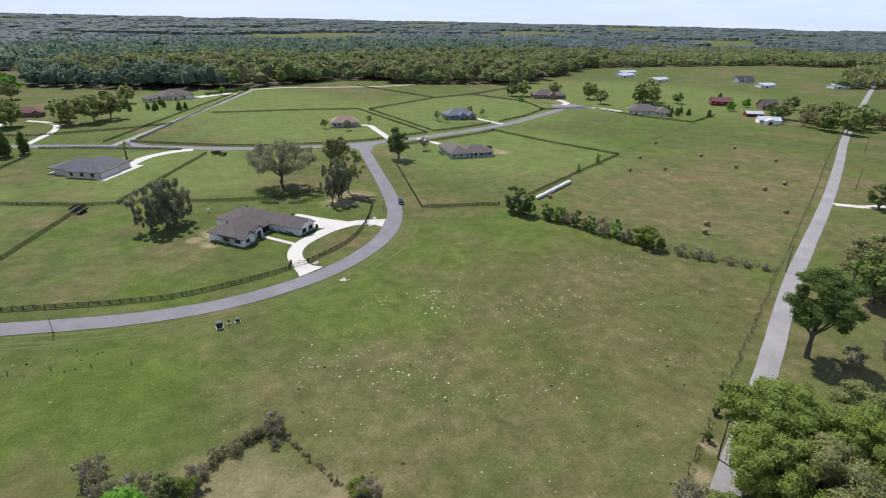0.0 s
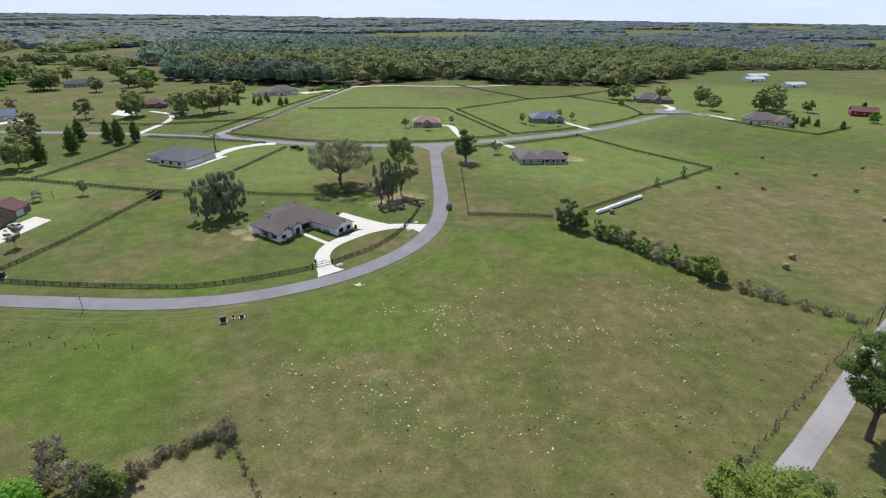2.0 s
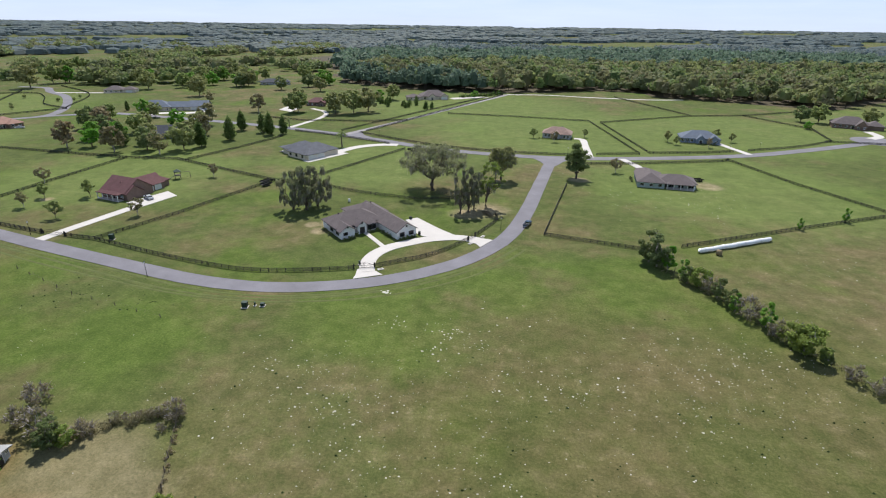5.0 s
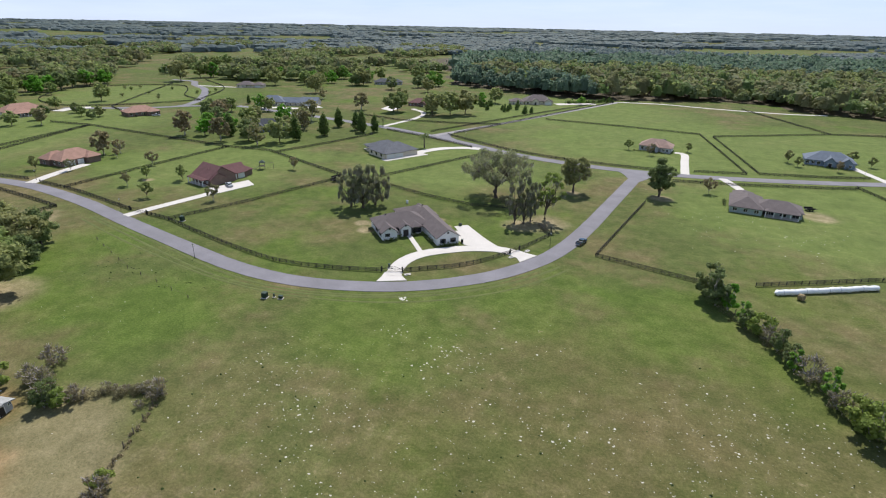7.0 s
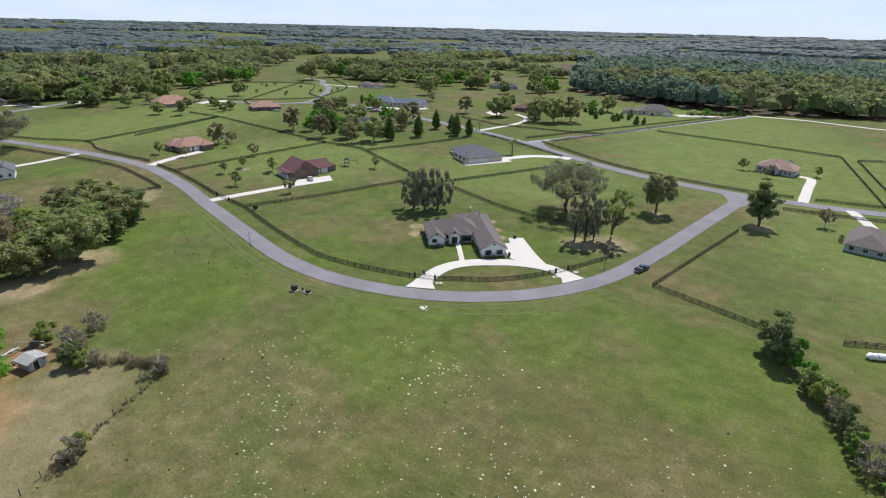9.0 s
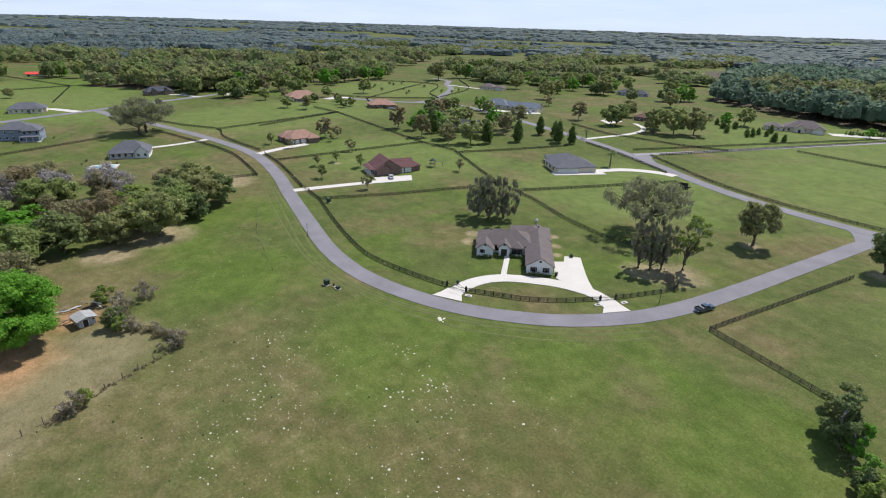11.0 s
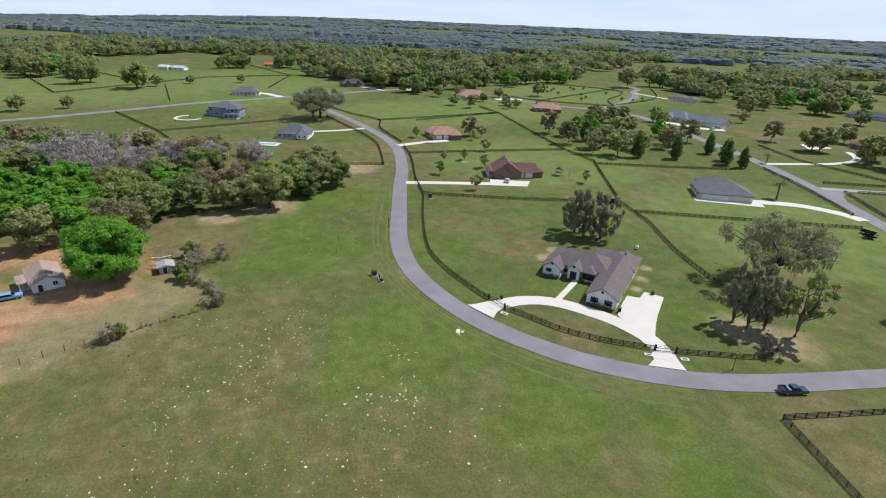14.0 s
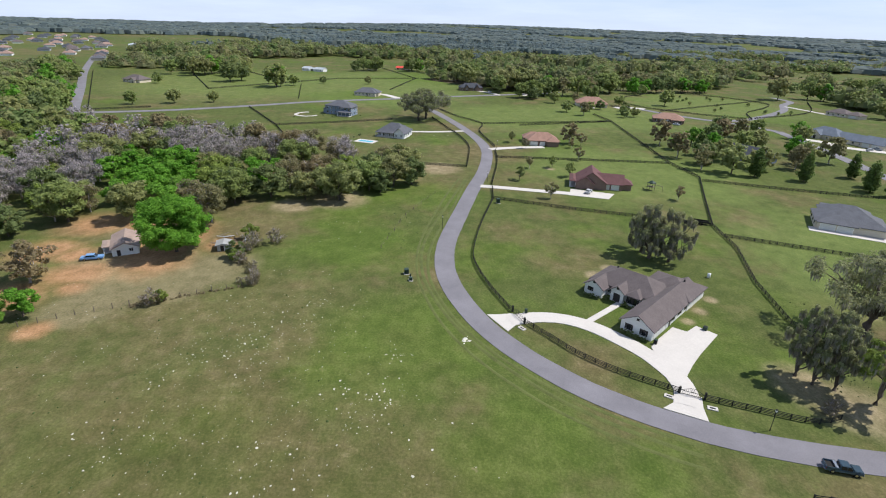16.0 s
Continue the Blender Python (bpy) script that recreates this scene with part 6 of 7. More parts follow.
def far_canopy():
    """Low uneven crowns that run on to the horizon, with clearings."""
    g = np.random.default_rng(17)
    sprays = []
    for r0, r1, gap in ((1150, 1900, 21), (1900, 2900, 32), (2900, 4700, 52)):
        n = int(4.4 * 0.5 * (r1 * r1 - r0 * r0) / (gap * gap))
        a = g.uniform(math.radians(-14), math.radians(236), n)
        r = np.sqrt(g.uniform(r0 * r0, r1 * r1, n))
        x, y = r * np.cos(a), r * np.sin(a)
        keep = (patches(x, y, 420, 5) < .6) & (patches(x, y, 130, 6) < 1.0) & ~((x < -540) & (x > -1150) & (y < -250) & (y > -760))
        x, y, r = x[keep], y[keep], r[keep]
        z0 = far_rise(r, np.arctan2(y, x))
        m = len(x)
        w = gap * g.uniform(.55, .95, m)
        h = g.uniform(10, 12.2, m) + 1.1 * patches(x, y, 120, 8)
        sprays.append(domes(g, np.stack([x, y, z0], 1), w, h))
        low = w < gap * .62
        sprays.append(domes(g, np.stack([x + w * .6, y - w * .5, z0 + h * .3], 1)[low], w[low] * .6, h[low] * .62))
    ob = new("far_woods", quads_mesh("far_woods", np.concatenate(sprays), L_FAR_HAZE))
    tagged(ob, "woodland canopy running on to the horizon", "woodland", kind="stuff")


far_canopy()


# ---- smaller things ----
def pickup(m):
    """A crew-cab pickup; x is forward."""
    t = thing("pickup_truck", m, "dark blue crew-cab pickup truck parked on the verge", "truck")
    bm = box(-2.9, -0.98, 0.45, 2.9, 0.98, 1.0, 0.08)
    part("body", bm, M_TRUCK, t)
    part("hood", box(1.35, -0.93, 0.98, 2.82, 0.93, 1.2, 0.09), M_TRUCK, t)
    cab = bmesh.new()
    r = bmesh.ops.create_cube(cab, size=1)["verts"]
    for v in r:
        top = v.co.z > 0
        v.co = Vector(((-0.85 + .15 * top) if v.co.x < 0 else (1.45 - .75 * top), v.co.y * 2 * (0.93 - .14 * top), 1.82 if top else 0.99))
    bmesh.ops.bevel(cab, geom=cab.edges[:], offset=0.06, segments=2, affect="EDGES")
    cab_ob = part("cab", cab, M_TRUCK, t)
    for name, a in (("windscreen", ((1.39, 1.06, .78), (.76, 1.74, .70))), ("rear_window", ((-.86, 1.1, .7), (-.72, 1.72, .64)))):
        (x0, z0, w0), (x1, z1, w1) = a
        s = .035 if x0 > 0 else -.02
        part_of(name, mesh_of(name, [(x0 + s, -w0, z0), (x0 + s, w0, z0), (x1 + s, w1, z1), (x1 + s, -w1, z1)], [(0, 1, 2, 3)], M_GLASS), cab_ob)
    for side in (-1, 1):
        for x0, x1, x2, x3 in ((-.7, .2, .2, -.62), (.28, 1.2, .72, .28)):
            part_of("side_window", mesh_of("side_window", [(x0, side * .935, 1.1), (x1, side * .935, 1.1), (x2, side * .83, 1.7), (x3, side * .83, 1.7)], [(0, 1, 2, 3)], M_GLASS), cab_ob)
        part("mirror", box(1.05, side * 1.0 - .1, 1.1, 1.2, side * 1.0 + .1, 1.3, .03), M_TRUCK, cab_ob)
        part("bed_side", box(-2.88, side * .95 - .06, .99, -.92, side * .95 + .06, 1.32, .03), M_TRUCK, t)
        part("headlight", box(2.8, side * .72 - .18, .8, 2.93, side * .72 + .18, 1.02, .03), M_CHROME, t)
        part("tail_light", box(-2.94, side * .86 - .08, .8, -2.86, side * .86 + .08, 1.2, .02), M_BARN, t)
        for x in (-1.8, 1.85):
            wv, wf = tube([(0, -.14, 0), (0, -.13, 0), (0, .13, 0), (0, .14, 0)], [.3, .39, .39, .3], 18)
            w = part_of("wheel", mesh_of("tyre", wv, wf, M_RUBBER, True), t)
            w.location = (x, side * .9, .39)
            rv, rf = tube([(0, -.125, 0), (0, -.12, 0), (0, .12, 0), (0, .125, 0)], [.01, .24, .24, .01], 14)
            part_of("rim", mesh_of("rim", rv, rf, M_CHROME), w)
    part("tailgate", box(-2.94, -.9, .99, -2.86, .9, 1.3, .02), M_TRUCK, t)
    part("bed_floor", box(-2.86, -.88, .99, -.9, .88, 1.03), M_RUBBER, t)
    part("toolbox", box(-1.5, -.86, 1.04, -.98, .86, 1.36, .03), M_CHROME, t, "bright metal toolbox")
    part("front_bumper", box(2.84, -.95, .42, 3.02, .95, .68, .05), M_CHROME, t)
    part("rear_bumper", box(-3.02, -.95, .42, -2.88, .95, .64, .05), M_CHROME, t)
    return t


def sedan(m, paint, label, length=4.7):
    t = thing("car", m, label, "car")
    k = length / 4.7
    part("body", box(-2.35 * k, -.88, .32, 2.35 * k, .88, .88, .12), paint, t)
    cab = bmesh.new()
    for v in bmesh.ops.create_cube(cab, size=1)["verts"]:
        top = v.co.z > 0
        v.co = Vector(((-1.6 + .55 * top) * k if v.co.x < 0 else (1.2 - .65 * top) * k, v.co.y * 2 * (.8 - .12 * top), 1.4 if top else .85))
    bmesh.ops.bevel(cab, geom=cab.edges[:], offset=.05, segments=2, affect="EDGES")
    c = part("cab", cab, paint, t)
    part_of("windscreen", mesh_of("windscreen", [(1.17 * k, -.7, .92), (1.17 * k, .7, .92), (.62 * k, .62, 1.34), (.62 * k, -.62, 1.34)], [(0, 1, 2, 3)], M_GLASS), c)
    part_of("rear_window", mesh_of("rear_window", [(-1.57 * k, -.7, .92), (-1.57 * k, .7, .92), (-1.1 * k, .62, 1.34), (-1.1 * k, -.62, 1.34)], [(0, 1, 2, 3)], M_GLASS), c)
    for s in (-1, 1):
        part_of("side_window", mesh_of("side_window", [(-1.3 * k, s * .8, .95), (.95 * k, s * .8, .95), (.5 * k, s * .71, 1.33), (-.95 * k, s * .71, 1.33)], [(0, 1, 2, 3)], M_GLASS), c)
        for x in (-1.4, 1.45):
            wv, wf = tube([(0, -.11, 0), (0, -.1, 0), (0, .1, 0), (0, .11, 0)], [.2, .32, .32, .2], 14)
            w = part_of("wheel", mesh_of("tyre", wv, wf, M_RUBBER, True), t)
            w.location = (x * k, s * .8, .32)
            rv, rf = tube([(0, -.095, 0), (0, -.09, 0), (0, .09, 0), (0, .095, 0)], [.01, .18, .18, .01], 10)
            part_of("rim", mesh_of("rim", rv, rf, M_CHROME), w)
    return t


pickup(pose(14.2, 162.3, 0, 0, 0, 76) @ Matrix.Scale(0.82, 4))
sedan(pose(-47.8, 21, 0, 0, 0, 108), M_CAR, "light blue old sedan parked on grass", 5.0)
sedan(pose(-116.5, 160.5, 0.12, 0, 0, 150), M_SILVER, "silver car in front of a brick garage")
for x, y, r in ((-214, 345, 20), (-211, 338, 110), (-300, 264, 60), (-272, 258, 40), (-412, 150, 20)):
    sedan(pose(x, y, .1, 0, 0, r), M_SILVER, "silver-grey car parked by a house")


def gate(a, b):
    """A double drive gate of black steel with an arched top."""
    a, b = Vector((*a, 0)), Vector((*b, 0))
    L = (b - a).length
    g = thing("drive_gate", pose(a.x, a.y, 0, 0, 0, math.degrees(math.atan2(b.y - a.y, b.x - a.x))), "black steel drive gate with arched top", "gate")
    for x in (-.15, L + .15):
        part("gate_post", box(x - .17, -.17, 0, x + .17, .17, 1.45, .03), M_FENCE, g)
    arch = [(L * i / 14, 0, .85 + .7 * math.sin(math.pi * i / 14) ** 1.5) for i in range(15)]
    part_of("top_rail", mesh_of("top_rail", *tube(arch, [.035] * 15, 6), M_FENCE), g)
    for z in (.15, .75):
        part("rail", box(0.05, -.03, z, L - .05, .03, z + .07), M_FENCE, g)
    n = int(L / .28)
    for i in range(1, n):
        x = L * i / n
        part_of("bar", mesh_of("bar", *tube([(x, 0, .22), (x, 0, .82 + .7 * math.sin(math.pi * x / L) ** 1.5)], [.014, .014], 4), M_FENCE), g)
    ring = [(L / 2 + .26 * math.cos(q * .5236), 0, 1.12 + .26 * math.sin(q * .5236)) for q in range(13)]
    part_of("emblem", mesh_of("emblem", *tube(ring, [.03] * 13, 5), M_FENCE), g)


gate((-28, 121.2), (-23.4, 122.9))
gate((-2.1, 146.2), (-0.7, 149.6))
gate((-124.5, 125.6), (-116.5, 125))


def street_lamp(x, y, h=3.6):
    s = thing("street_lamp", pose(x, y, 0), "slim black lantern post on the road verge", "street lamp", "lantern posts")
    part_of("pole", mesh_of("pole", *tube([(0, 0, -.1), (0, 0, .5), (0, 0, .52), (0, 0, h)], [.09, .085, .06, .045], 8), M_FENCE), s)
    part_of("lantern", mesh_of("lantern", *tube([(0, 0, h), (0, 0, h + .05), (0, 0, h + .42), (0, 0, h + .44)], [.06, .12, .2, .05], 6), M_TRIMW), s)
    part_of("cap", mesh_of("cap", *tube([(0, 0, h + .43), (0, 0, h + .45), (0, 0, h + .6)], [.05, .25, .02], 6), M_FENCE), s)


for x, y in ((-75.6, 106.4), (6.4, 156.6), (-126.8, 124), (-70, 285), (30, 263), (110, 288), (-186, 133.6), (128, 300)):
    street_lamp(x, y)


def cabinet(x, y, w, d, h, rot=10):
    c = thing("utility_box", pose(x, y, 0, 0, 0, rot), "dark green utility cabinet on a concrete pad", "utility box", "utility boxes")
    part("pad", box(-w / 2 - .15, -d / 2 - .15, -.05, w / 2 + .15, d / 2 + .15, .1), M_CONCRETE, c)
    part("body", box(-w / 2, -d / 2, .1, w / 2, d / 2, h, .03), M_STEEL, c)
    part("lid", box(-w / 2 - .04, -d / 2 - .04, h + .003, w / 2 + .04, d / 2 + .04, h + .1, .03), M_STEEL, c)


cabinet(-44.9, 97.6, 1.15, 1.0, 1.25)
cabinet(-41.4, 98.8, .85, .7, .7)
cabinet(-43.1, 98.6, .3, .3, .8)
cabinet(-101.5, 125.6, 1.2, 1.0, 1.5)
cabinet(-27.5, 123.9, .5, .5, 1.0)


def culvert(x, y, rot, w=1.7):
    c = thing("culvert_end", pose(x, y, 0, 0, 0, rot), "white concrete mitred drain end in the grass", "culvert")
    bm = bmesh.new()
    for a in ((-w, -.45, -.1, w, -.2, .16), (-w, .2, -.1, w, .45, .16), (-w, -.2, -.1, -w + .35, .2, .16), (w - .35, -.2, -.1, w, .2, .16)):
        box_into(bm, *a)
    part("frame", bm, M_CONCRETE, c)
    # Black block fills the drain mouth in place of the shade inside.
    part("opening", box(-w + .35, -.2, -.1, w - .35, .2, .05), M_RUBBER, c)


for x, y, r, w in ((-21.4, 122.2, 40, .8), (-1.2, 144, 60, .8), (1.6, 150, 70, .8)):
    culvert(x, y, r, w)


def hay_bale(x, y, rot):
    b = thing("hay_bale", pose(x, y, 0, 0, 0, rot), "weathered round hay bale lying in the pasture", "hay bale", "round hay bales")
    v, f = tube([(-.62, 0, .75), (-.6, 0, .75), (-.55, 0, .75), (0, 0, .75), (.55, 0, .75), (.6, 0, .75), (.62, 0, .75)], [.02, .68, .76, .78, .76, .68, .02], 20)
    g = random.Random(int(x * 10 + y))
    v = [p * (1 + g.uniform(-.015, .015)) for p in v]
    part_of("straw_roll", mesh_of("straw_roll", v, f, M_HAY, True), b)
    for q in (-.35, 0, .35):
        part_of("twine", mesh_of("twine", *tube([(q + .012, 0, .75), (q, 0, .75), (q + .0121, 0, .75)][:2], [.79, .79], 20), M_WOOD), b)


for x, y in ((172, 213), (141, 189), (121, 172), (137, 168), (173, 183), (204, 191), (171, 161), (200, 164), (168, 135), (153, 132), (136, 110), (100, 110), (93.5, 104.5), (67, 150.2)):
    hay_bale(x, y, (x * 37) % 180)

bag = thing("silage_bag", pose(61.5, 150.2, 0, 0, 0, 31.2), "long white plastic silage tube along a fence", "silage bag")
n = 36
v, f = tube([(28.2 * i / n, .1 * math.sin(i * .7), .62 + .03 * math.sin(i * 1.7)) for i in range(n + 1)], [.05] + [.68 + .06 * math.sin(i * 2.3) for i in range(1, n)] + [.05], 12)
part_of("wrap", mesh_of("wrap", v, f, M_WRAP, True), bag)
for i in range(9):
    part_of("seam", mesh_of("seam", *tube([(2 + 3 * i, 0, .62), (2.12 + 3 * i, 0, .62)], [.745, .745], 12), M_SILVER), bag)


def power_pole(x, y, h, lean=0.0):
    p = thing("power_pole", pose(x, y, 0, lean, 0, 30), "weathered wooden power pole by the country road", "utility pole", "power poles")
    part_of("pole", mesh_of("pole", *tube([(0, 0, -.2), (0, 0, h * .5), (0, 0, h)], [.16, .14, .11], 8), M_WOOD), p)
    part("crossarm", box(-.05, -.9, h - .5, .05, .9, h - .38, .01), M_WOOD, p)
    for q in (-.75, 0, .75):
        part_of("insulator", mesh_of("insulator", *tube([(0, q, h - .38), (0, q, h - .22)], [.05, .04], 6), M_GLASS), p)


for x, y, h in ((264, 164, 9), (188, 120, 9), (330, 205, 9), (92.5, 76.8, 7.5), (23, 34.6, 7.5), (-92, 20, 7)):
    power_pole(x, y, h)


def play_frame(x, y, rot):
    p = thing("play_frame", pose(x, y, 0, 0, 0, rot), "dark wooden climbing frame with swing and slide", "playset", "playsets")
    for a in ((-1, -1), (1, -1), (1, 1), (-1, 1)):
        part("post", box(a[0] - .07, a[1] - .07, 0, a[0] + .07, a[1] + .07, 3), M_WOOD, p)
    part("deck", box(-1.1, -1.1, 1.4, 1.1, 1.1, 1.5), M_WOOD, p)
    rb = bmesh.new()
    hip_roof(rb, -1, -1, 1, 1, 3, .9, .2)
    part("canopy", rb, M_STEEL, p)
    part("beam", box(1, -.06, 2.4, 4.6, .06, 2.52), M_WOOD, p)
    for s in (-1, 1):
        part_of("strut", mesh_of("strut", *tube([(4.5, s * 1.1, 0), (4.5, 0, 2.45)], [.06, .06], 5), M_WOOD), p)
    for q in (2.2, 3.4):
        part("swing_seat", box(q - .25, -.1, .5, q + .25, .1, .54), M_RUBBER, p)
    part_of("slide", mesh_of("slide", [(-1.1, -.3, 1.5), (-1.1, .3, 1.5), (-3.4, .3, .1), (-3.4, -.3, .1), (-1.1, -.3, 1.42), (-1.1, .3, 1.42), (-3.4, .3, .02), (-3.4, -.3, .02)],
                               [(0, 1, 2, 3), (7, 6, 5, 4), (0, 3, 7, 4), (1, 5, 6, 2), (2, 6, 7, 3)], M_STEEL), p)


play_frame(-123, 186, 40)
play_frame(29, 322, 10)


def trailer(x, y, rot, L=4.2):
    t = thing("farm_trailer", pose(x, y, 0, 0, 0, rot), "black flatbed farm trailer beside a fence", "trailer")
    part("deck", box(-L / 2, -.95, .6, L / 2, .95, .72, .02), M_FENCE, t)
    for s in (-1, 1):
        part("side_rail", box(-L / 2, s * .93 - .03, .73, L / 2, s * .93 + .03, 1.2), M_FENCE, t)
        for q in (-.4, .5):
            w = part_of("wheel", mesh_of("tyre", *tube([(q, s * 1.0, .34), (q, s * 1.05, .34), (q, s * 1.2, .34), (q, s * 1.22, .34)], [.05, .34, .34, .05], 14), M_RUBBER, True), t)
    part("drawbar", box(L / 2, -.06, .5, L / 2 + 1.3, .06, .62), M_FENCE, t)


trailer(-87, 188.5, 70, 5)
trailer(-85, 184.5, 68, 4)
trailer(-45, 255.5, 20, 4)
trailer(-42, 252, 60, 3.4)
trailer(81, 229, 20, 3)

# the pool behind the white house with the slate roof
pool = thing("swimming_pool", pose(-192.7, 69, 0, 0, 0, 70), "small blue garden pool with pale paving", "pool")
part("paving", box(-5.2, -3.4, -.05, 5.2, 3.4, .12, .02), M_CONCRETE, pool)
part("water", box(-3.6, -1.8, .05, 3.6, 1.8, .135), M_WATER, pool)
part("coping", box(-3.9, 1.83, .12, 3.9, 2.1, .17), M_TRIMW, pool)

# air conditioner and bins at the white house
unit = thing("air_conditioner", pose(-22.6, 160.0, 0, 0, 0, 45), "grey outdoor cooling unit by the wall", "air conditioner")
part("casing", box(-.4, -.4, .1, .4, .4, .95, .04), M_STEEL, unit)
part_of("fan_grille", mesh_of("fan_grille", *tube([(0, 0, .95), (0, 0, .99), (0, 0, .991)], [.34, .34, .02], 14), M_FENCE), unit)
bin_ob = thing("wheeled_bin", pose(-17.0, 147.6, 0, 0, 0, 45), "dark wheeled rubbish bin by the garage", "bin")
part("tub", box(-.3, -.3, .08, .3, .3, 1.0, .05), M_RUBBER, bin_ob)
part("lid", box(-.33, -.34, 1.003, .33, .34, 1.08, .03), M_STEEL, bin_ob)
tank = thing("well_tank", pose(-47.6, 172.6, 0), "white well tank on the lawn behind the house", "tank")
part_of("shell", mesh_of("shell", *tube([(0, 0, 0), (0, 0, .05), (0, 0, 1.1), (0, 0, 1.3)], [.3, .42, .42, .05], 14), M_WRAP, True), tank)

# garden shrubs along house fronts
SHRUB = tree_proto("garden_shrub", 91, 1.3, .75, .05, L_DEEP, 420, .11, 9, trunk_r=.03, label="clipped dark green shrub by a house wall")
first = True
c45, s45 = math.cos(radians(45.6)), math.sin(radians(45.6))
spots = [(-22.2 + u * c45 - w * s45, 142.7 + u * s45 + w * c45) for u, w in ((.6, -.9), (2, -1), (3.4, -1), (4.8, -.9), (-13, 7.9), (-11.4, 7.9), (-9.8, 8), (-8.6, 9.4), (-4.2, 9.2), (-3, 9.1), (-1.8, 9.3), (-1.2, 5), (-1.2, 7), (-1.1, 3), (-14.8, 14), (-14.8, 18))]
spots += [(16 + 1.6 * i, 301) for i in range(10)] + [(91 + 1.9 * i, 306.6) for i in range(10)] + [(54, 222 + 2 * i) for i in range(4)] + [(-206, 64), (-200, 62), (-196, 74), (-268, 24), (-262, 34), (-260, 40), (-262, 52), (-266, 56), (-254, 18)]
for x, y in spots:
    s = TREES.uniform(.8, 1.25)
    m = pose(x, y, 0, 0, 0, TREES.uniform(0, 360)) @ Matrix.Diagonal((s, s, s, 1))
    if first:
        SHRUB.matrix_world = m
        tagged(SHRUB, category="shrub", group="garden shrubs")
        first = False
    else:
        copy_thing(SHRUB, m)


# ---- pale stones and weeds scattered in the pasture ----
def scatter(name, label, spots, size, mat, seed, flat=.45):
    """Small rough lumps in clusters (x, y, radius, count), joined."""
    g = np.random.default_rng(seed)
    p = np.concatenate([np.stack([g.normal(x, r * .7, n) + .25 * r * np.sin(np.arange(n)), g.normal(y, r * .55, n)], 1) for x, y, r, n in spots])
    unit_v = np.array([(1, 0, 0), (.3, .95, 0), (-.8, .6, 0), (-.8, -.6, 0), (.3, -.95, 0), (.1, 0, 1)], float)
    tri = [(i, (i + 1) % 5, 5) for i in range(5)]
    n = len(p)
    s = size * np.minimum(g.lognormal(-.15, .6, n), 2.2)
    a = g.uniform(0, 6.28, n)
    v = unit_v[None] * g.uniform(.7, 1.25, (n, 6, 1))
    x = (v[..., 0] * np.cos(a)[:, None] - v[..., 1] * np.sin(a)[:, None]) * s[:, None] + p[:, :1]
    y = (v[..., 0] * np.sin(a)[:, None] + v[..., 1] * np.cos(a)[:, None]) * s[:, None] * g.uniform(.5, 1, (n, 1)) + p[:, 1:]
    z = v[..., 2] * s[:, None] * flat
    f = (np.array(tri)[None] + (np.arange(n) * 6)[:, None, None]).reshape(-1, 3)
    ob = new(name, mesh_of(name, np.stack([x, y, z], 2).reshape(-1, 3), f.tolist(), mat))
    tagged(ob, label, "stones" if mat is M_ROCK else "weeds", kind="stuff")


scatter("field_stones", "pale limestone lumps scattered in the pasture grass", [(-10, 97.5, 3, 21), (1, 96, 4, 37), (5, 97, 3, 18), (8, 92, 3, 13), (1, 90, 4, 18), (-22, 80, 4, 24), (-32, 78, 4, 14), (-21, 72, 4, 16), (-13, 69, 4, 21), (-9, 63, 4, 21), (-6, 58, 4, 14), (-5, 73, 4, 9), (12, 83, 5, 21),
                                                                             (20, 82, 5, 18), (26, 79, 4, 21), (30, 84, 5, 24), (16, 103, 6, 11), (45, 76, 5, 27), (48, 91, 4, 31), (55, 100, 5, 27), (62, 99, 5, 24), (44, 103, 6, 14), (66, 98, 4, 22), (76, 91, 5, 18), (33, 64, 6, 16), (10, 60, 6, 21), (18, 83, 5, 14),
                                                                             (-24, 87, 5, 8), (13, 57, 5, 12), (110, 115, 18, 43), (132, 140, 16, 49), (93, 145, 8, 16), (49, 187, 6, 8), (62, 205, 14, 31), (75, 190, 12, 24), (-205, 110, 12, 15), (180, 190, 25, 24)], .108, M_ROCK, 3, .25)
scatter("roadside_stones", "broken white limestone heap on the road verge", [(-16.8, 110.7, .7, 16)], .32, M_ROCK, 9, .3)
scatter("small_stones", "tiny pale stones in the pasture grass", [(10, 75, 28, 520), (-20, 70, 15, 220), (50, 88, 15, 380), (110, 115, 40, 400), (-15, 40, 25, 150), (60, 200, 20, 150), (-80, 80, 20, 60)], .075, M_ROCK, 4)
M_WEED = plain("dark_weed_leaves", (0.05, 0.075, 0.02), 0.9, 0.4)
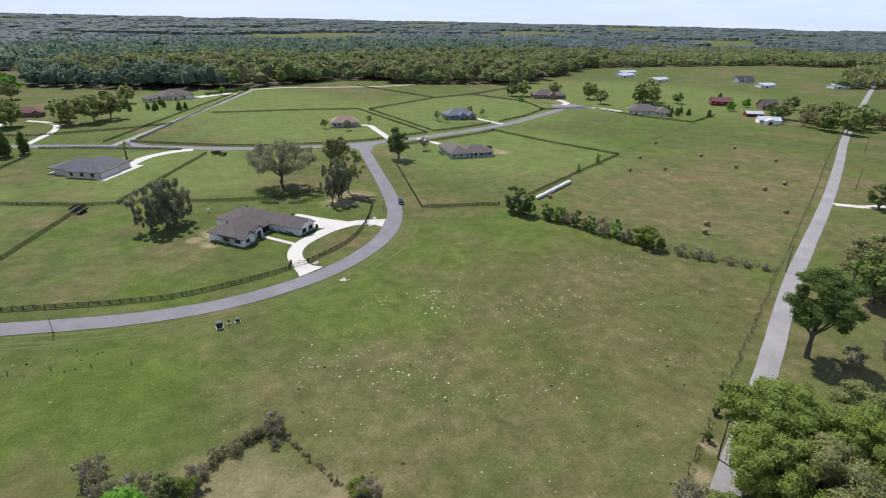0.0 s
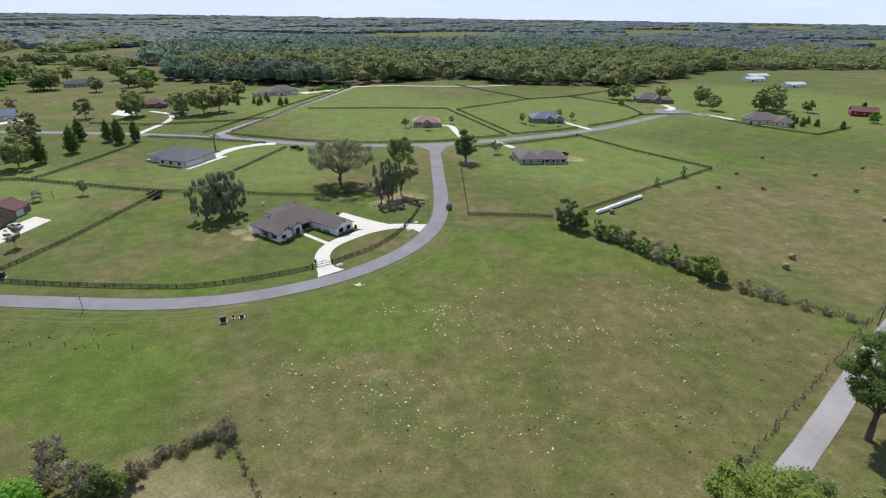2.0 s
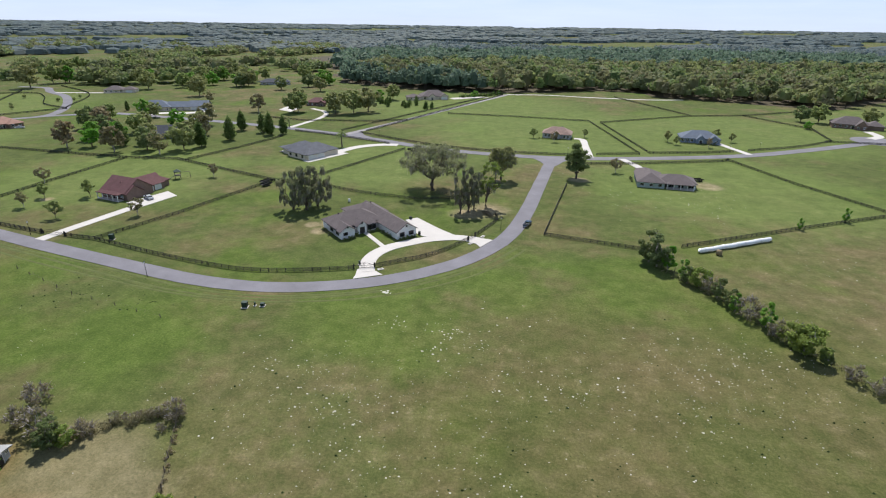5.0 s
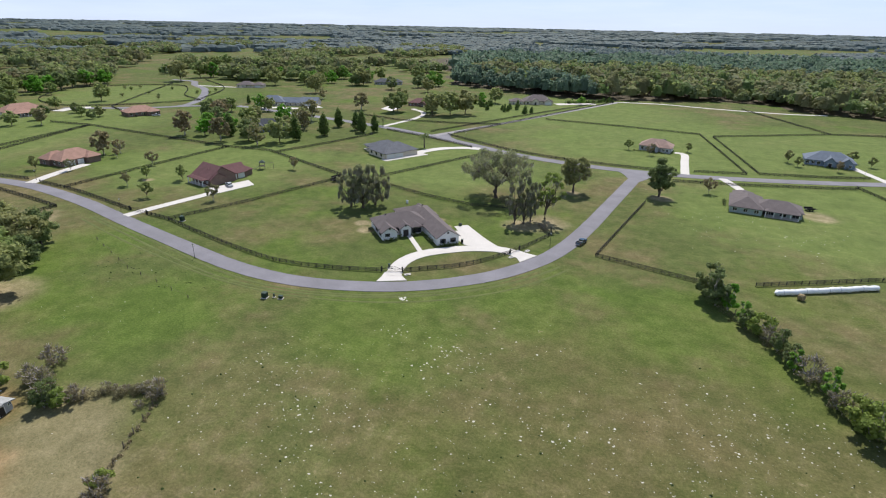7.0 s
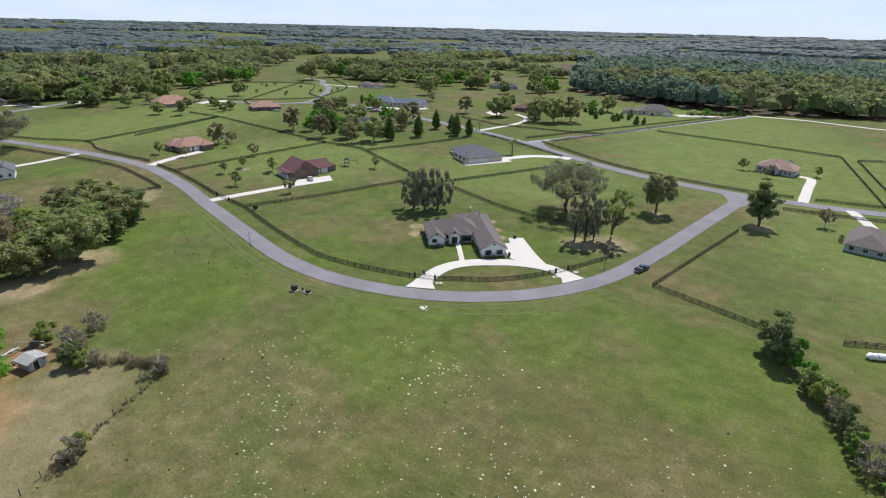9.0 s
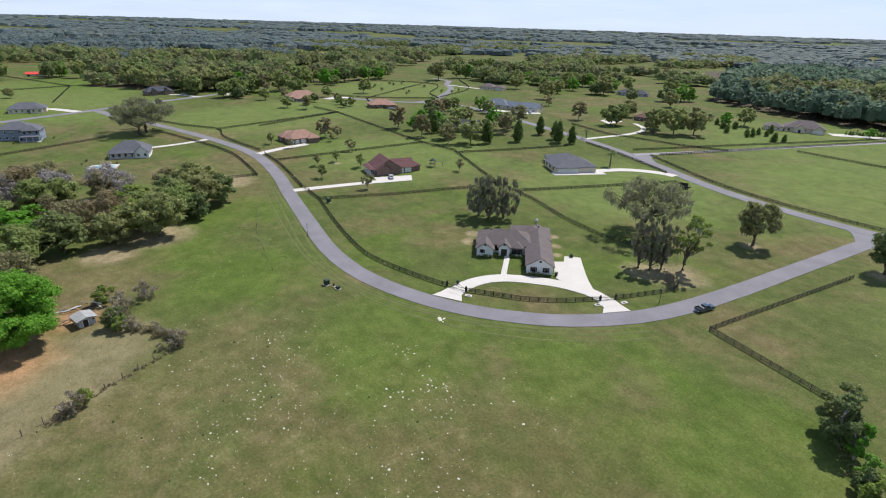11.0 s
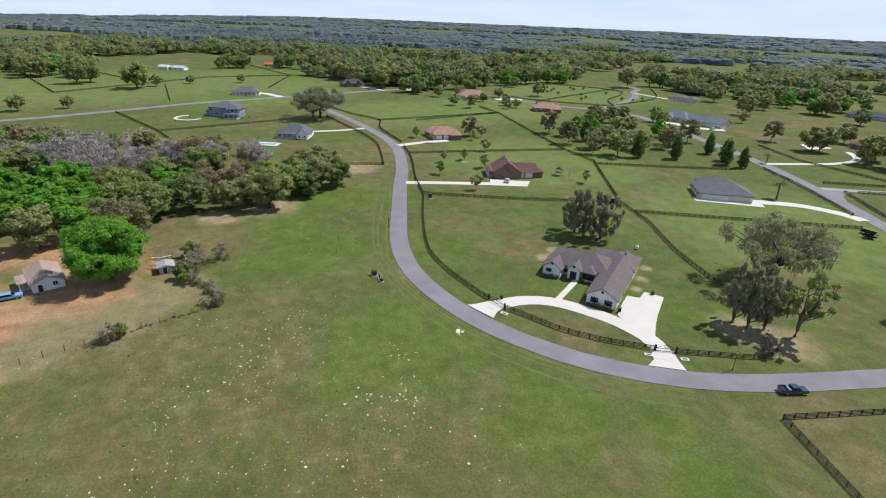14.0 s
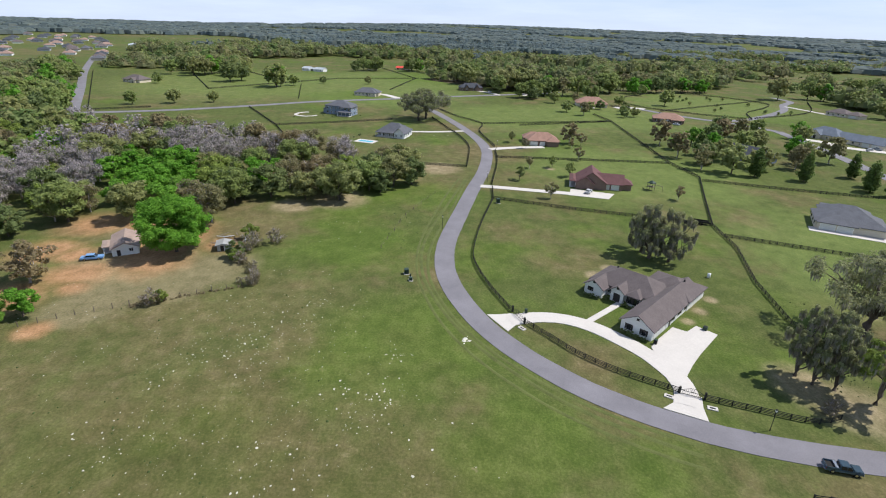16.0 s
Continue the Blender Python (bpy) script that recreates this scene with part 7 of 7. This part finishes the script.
scatter("weed_tufts", "dark weed tufts in the pasture grass", [(-80, 98, 10, 50), (-68, 94, 5, 25), (30, 60, 14, 120), (60, 80, 18, 120), (0, 60, 30, 160), (-90, 90, 10, 40), (-26, 186, 7, 220), (-20, 188, 6, 150), (-8, 178, 5, 120)], .13, M_WEED, 5, .9)


# ---- rank weeds along field fences ----
def fence_weeds(points, count, seed, width=.7, height=.8):
    g = random.Random(seed)
    line = even(points, 1.0, False)
    blobs = [(p.x + g.gauss(0, width * .5), p.y + g.gauss(0, width * .5), height * .35, width * g.uniform(.5, 1.3), width * g.uniform(.5, 1.3), height * g.uniform(.3, .9)) for p in line]
    ob = new("fence_weeds", quads_mesh("fence_weeds", leaves(seed, blobs, count, .13, .3), L_BRUSH))
    tagged(ob, "dry brown weeds grown up along a field fence", "weeds", kind="stuff")


fence_weeds([(-50, 56), (-46, 59.6), (-37.3, 64)], 3000, 1, .9, 1.7)
fence_weeds([(-37.3, 64), (-30.4, 50), (-26, 43)], 900, 2, .4, .5)
fence_weeds([(47, 142), (54, 131), (59, 124), (70, 103), (80, 90), (91, 78)], 4600, 3, 1.0, .8)
fence_weeds([(91, 78), (48, 52.5), (20, 36), (4, 26)], 2000, 4, .4, .5)
fence_weeds([(91, 78), (167, 122), (230, 160)], 1300, 5, .4, .45)
fence_weeds([(-29, 47.5), (-26, 43)], 900, 6, 1.0, 1.0)

# ---- scrap behind the shed ----
g = random.Random(8)
for i in range(18):
    b = thing("scrap_board", pose(-61 + g.uniform(-4, 3), 50 + g.uniform(-4, 3), .05 + .06 * i, g.uniform(-4, 4), g.uniform(-4, 4), g.uniform(0, 180)), "old grey board in a scrap pile", "board", "scrap boards")
    part("plank", box(-g.uniform(.8, 1.8), -.15, 0, g.uniform(.8, 1.8), .15, .06, .01), M_WOOD if i % 3 else M_METAL, b)

# ---- from plan units to metres ----
for ob in list(scene.objects):
    if ob.parent is None and ob.type not in ("CAMERA", "LIGHT"):
        ob.matrix_basis = Matrix.Scale(PLAN, 4) @ ob.matrix_basis
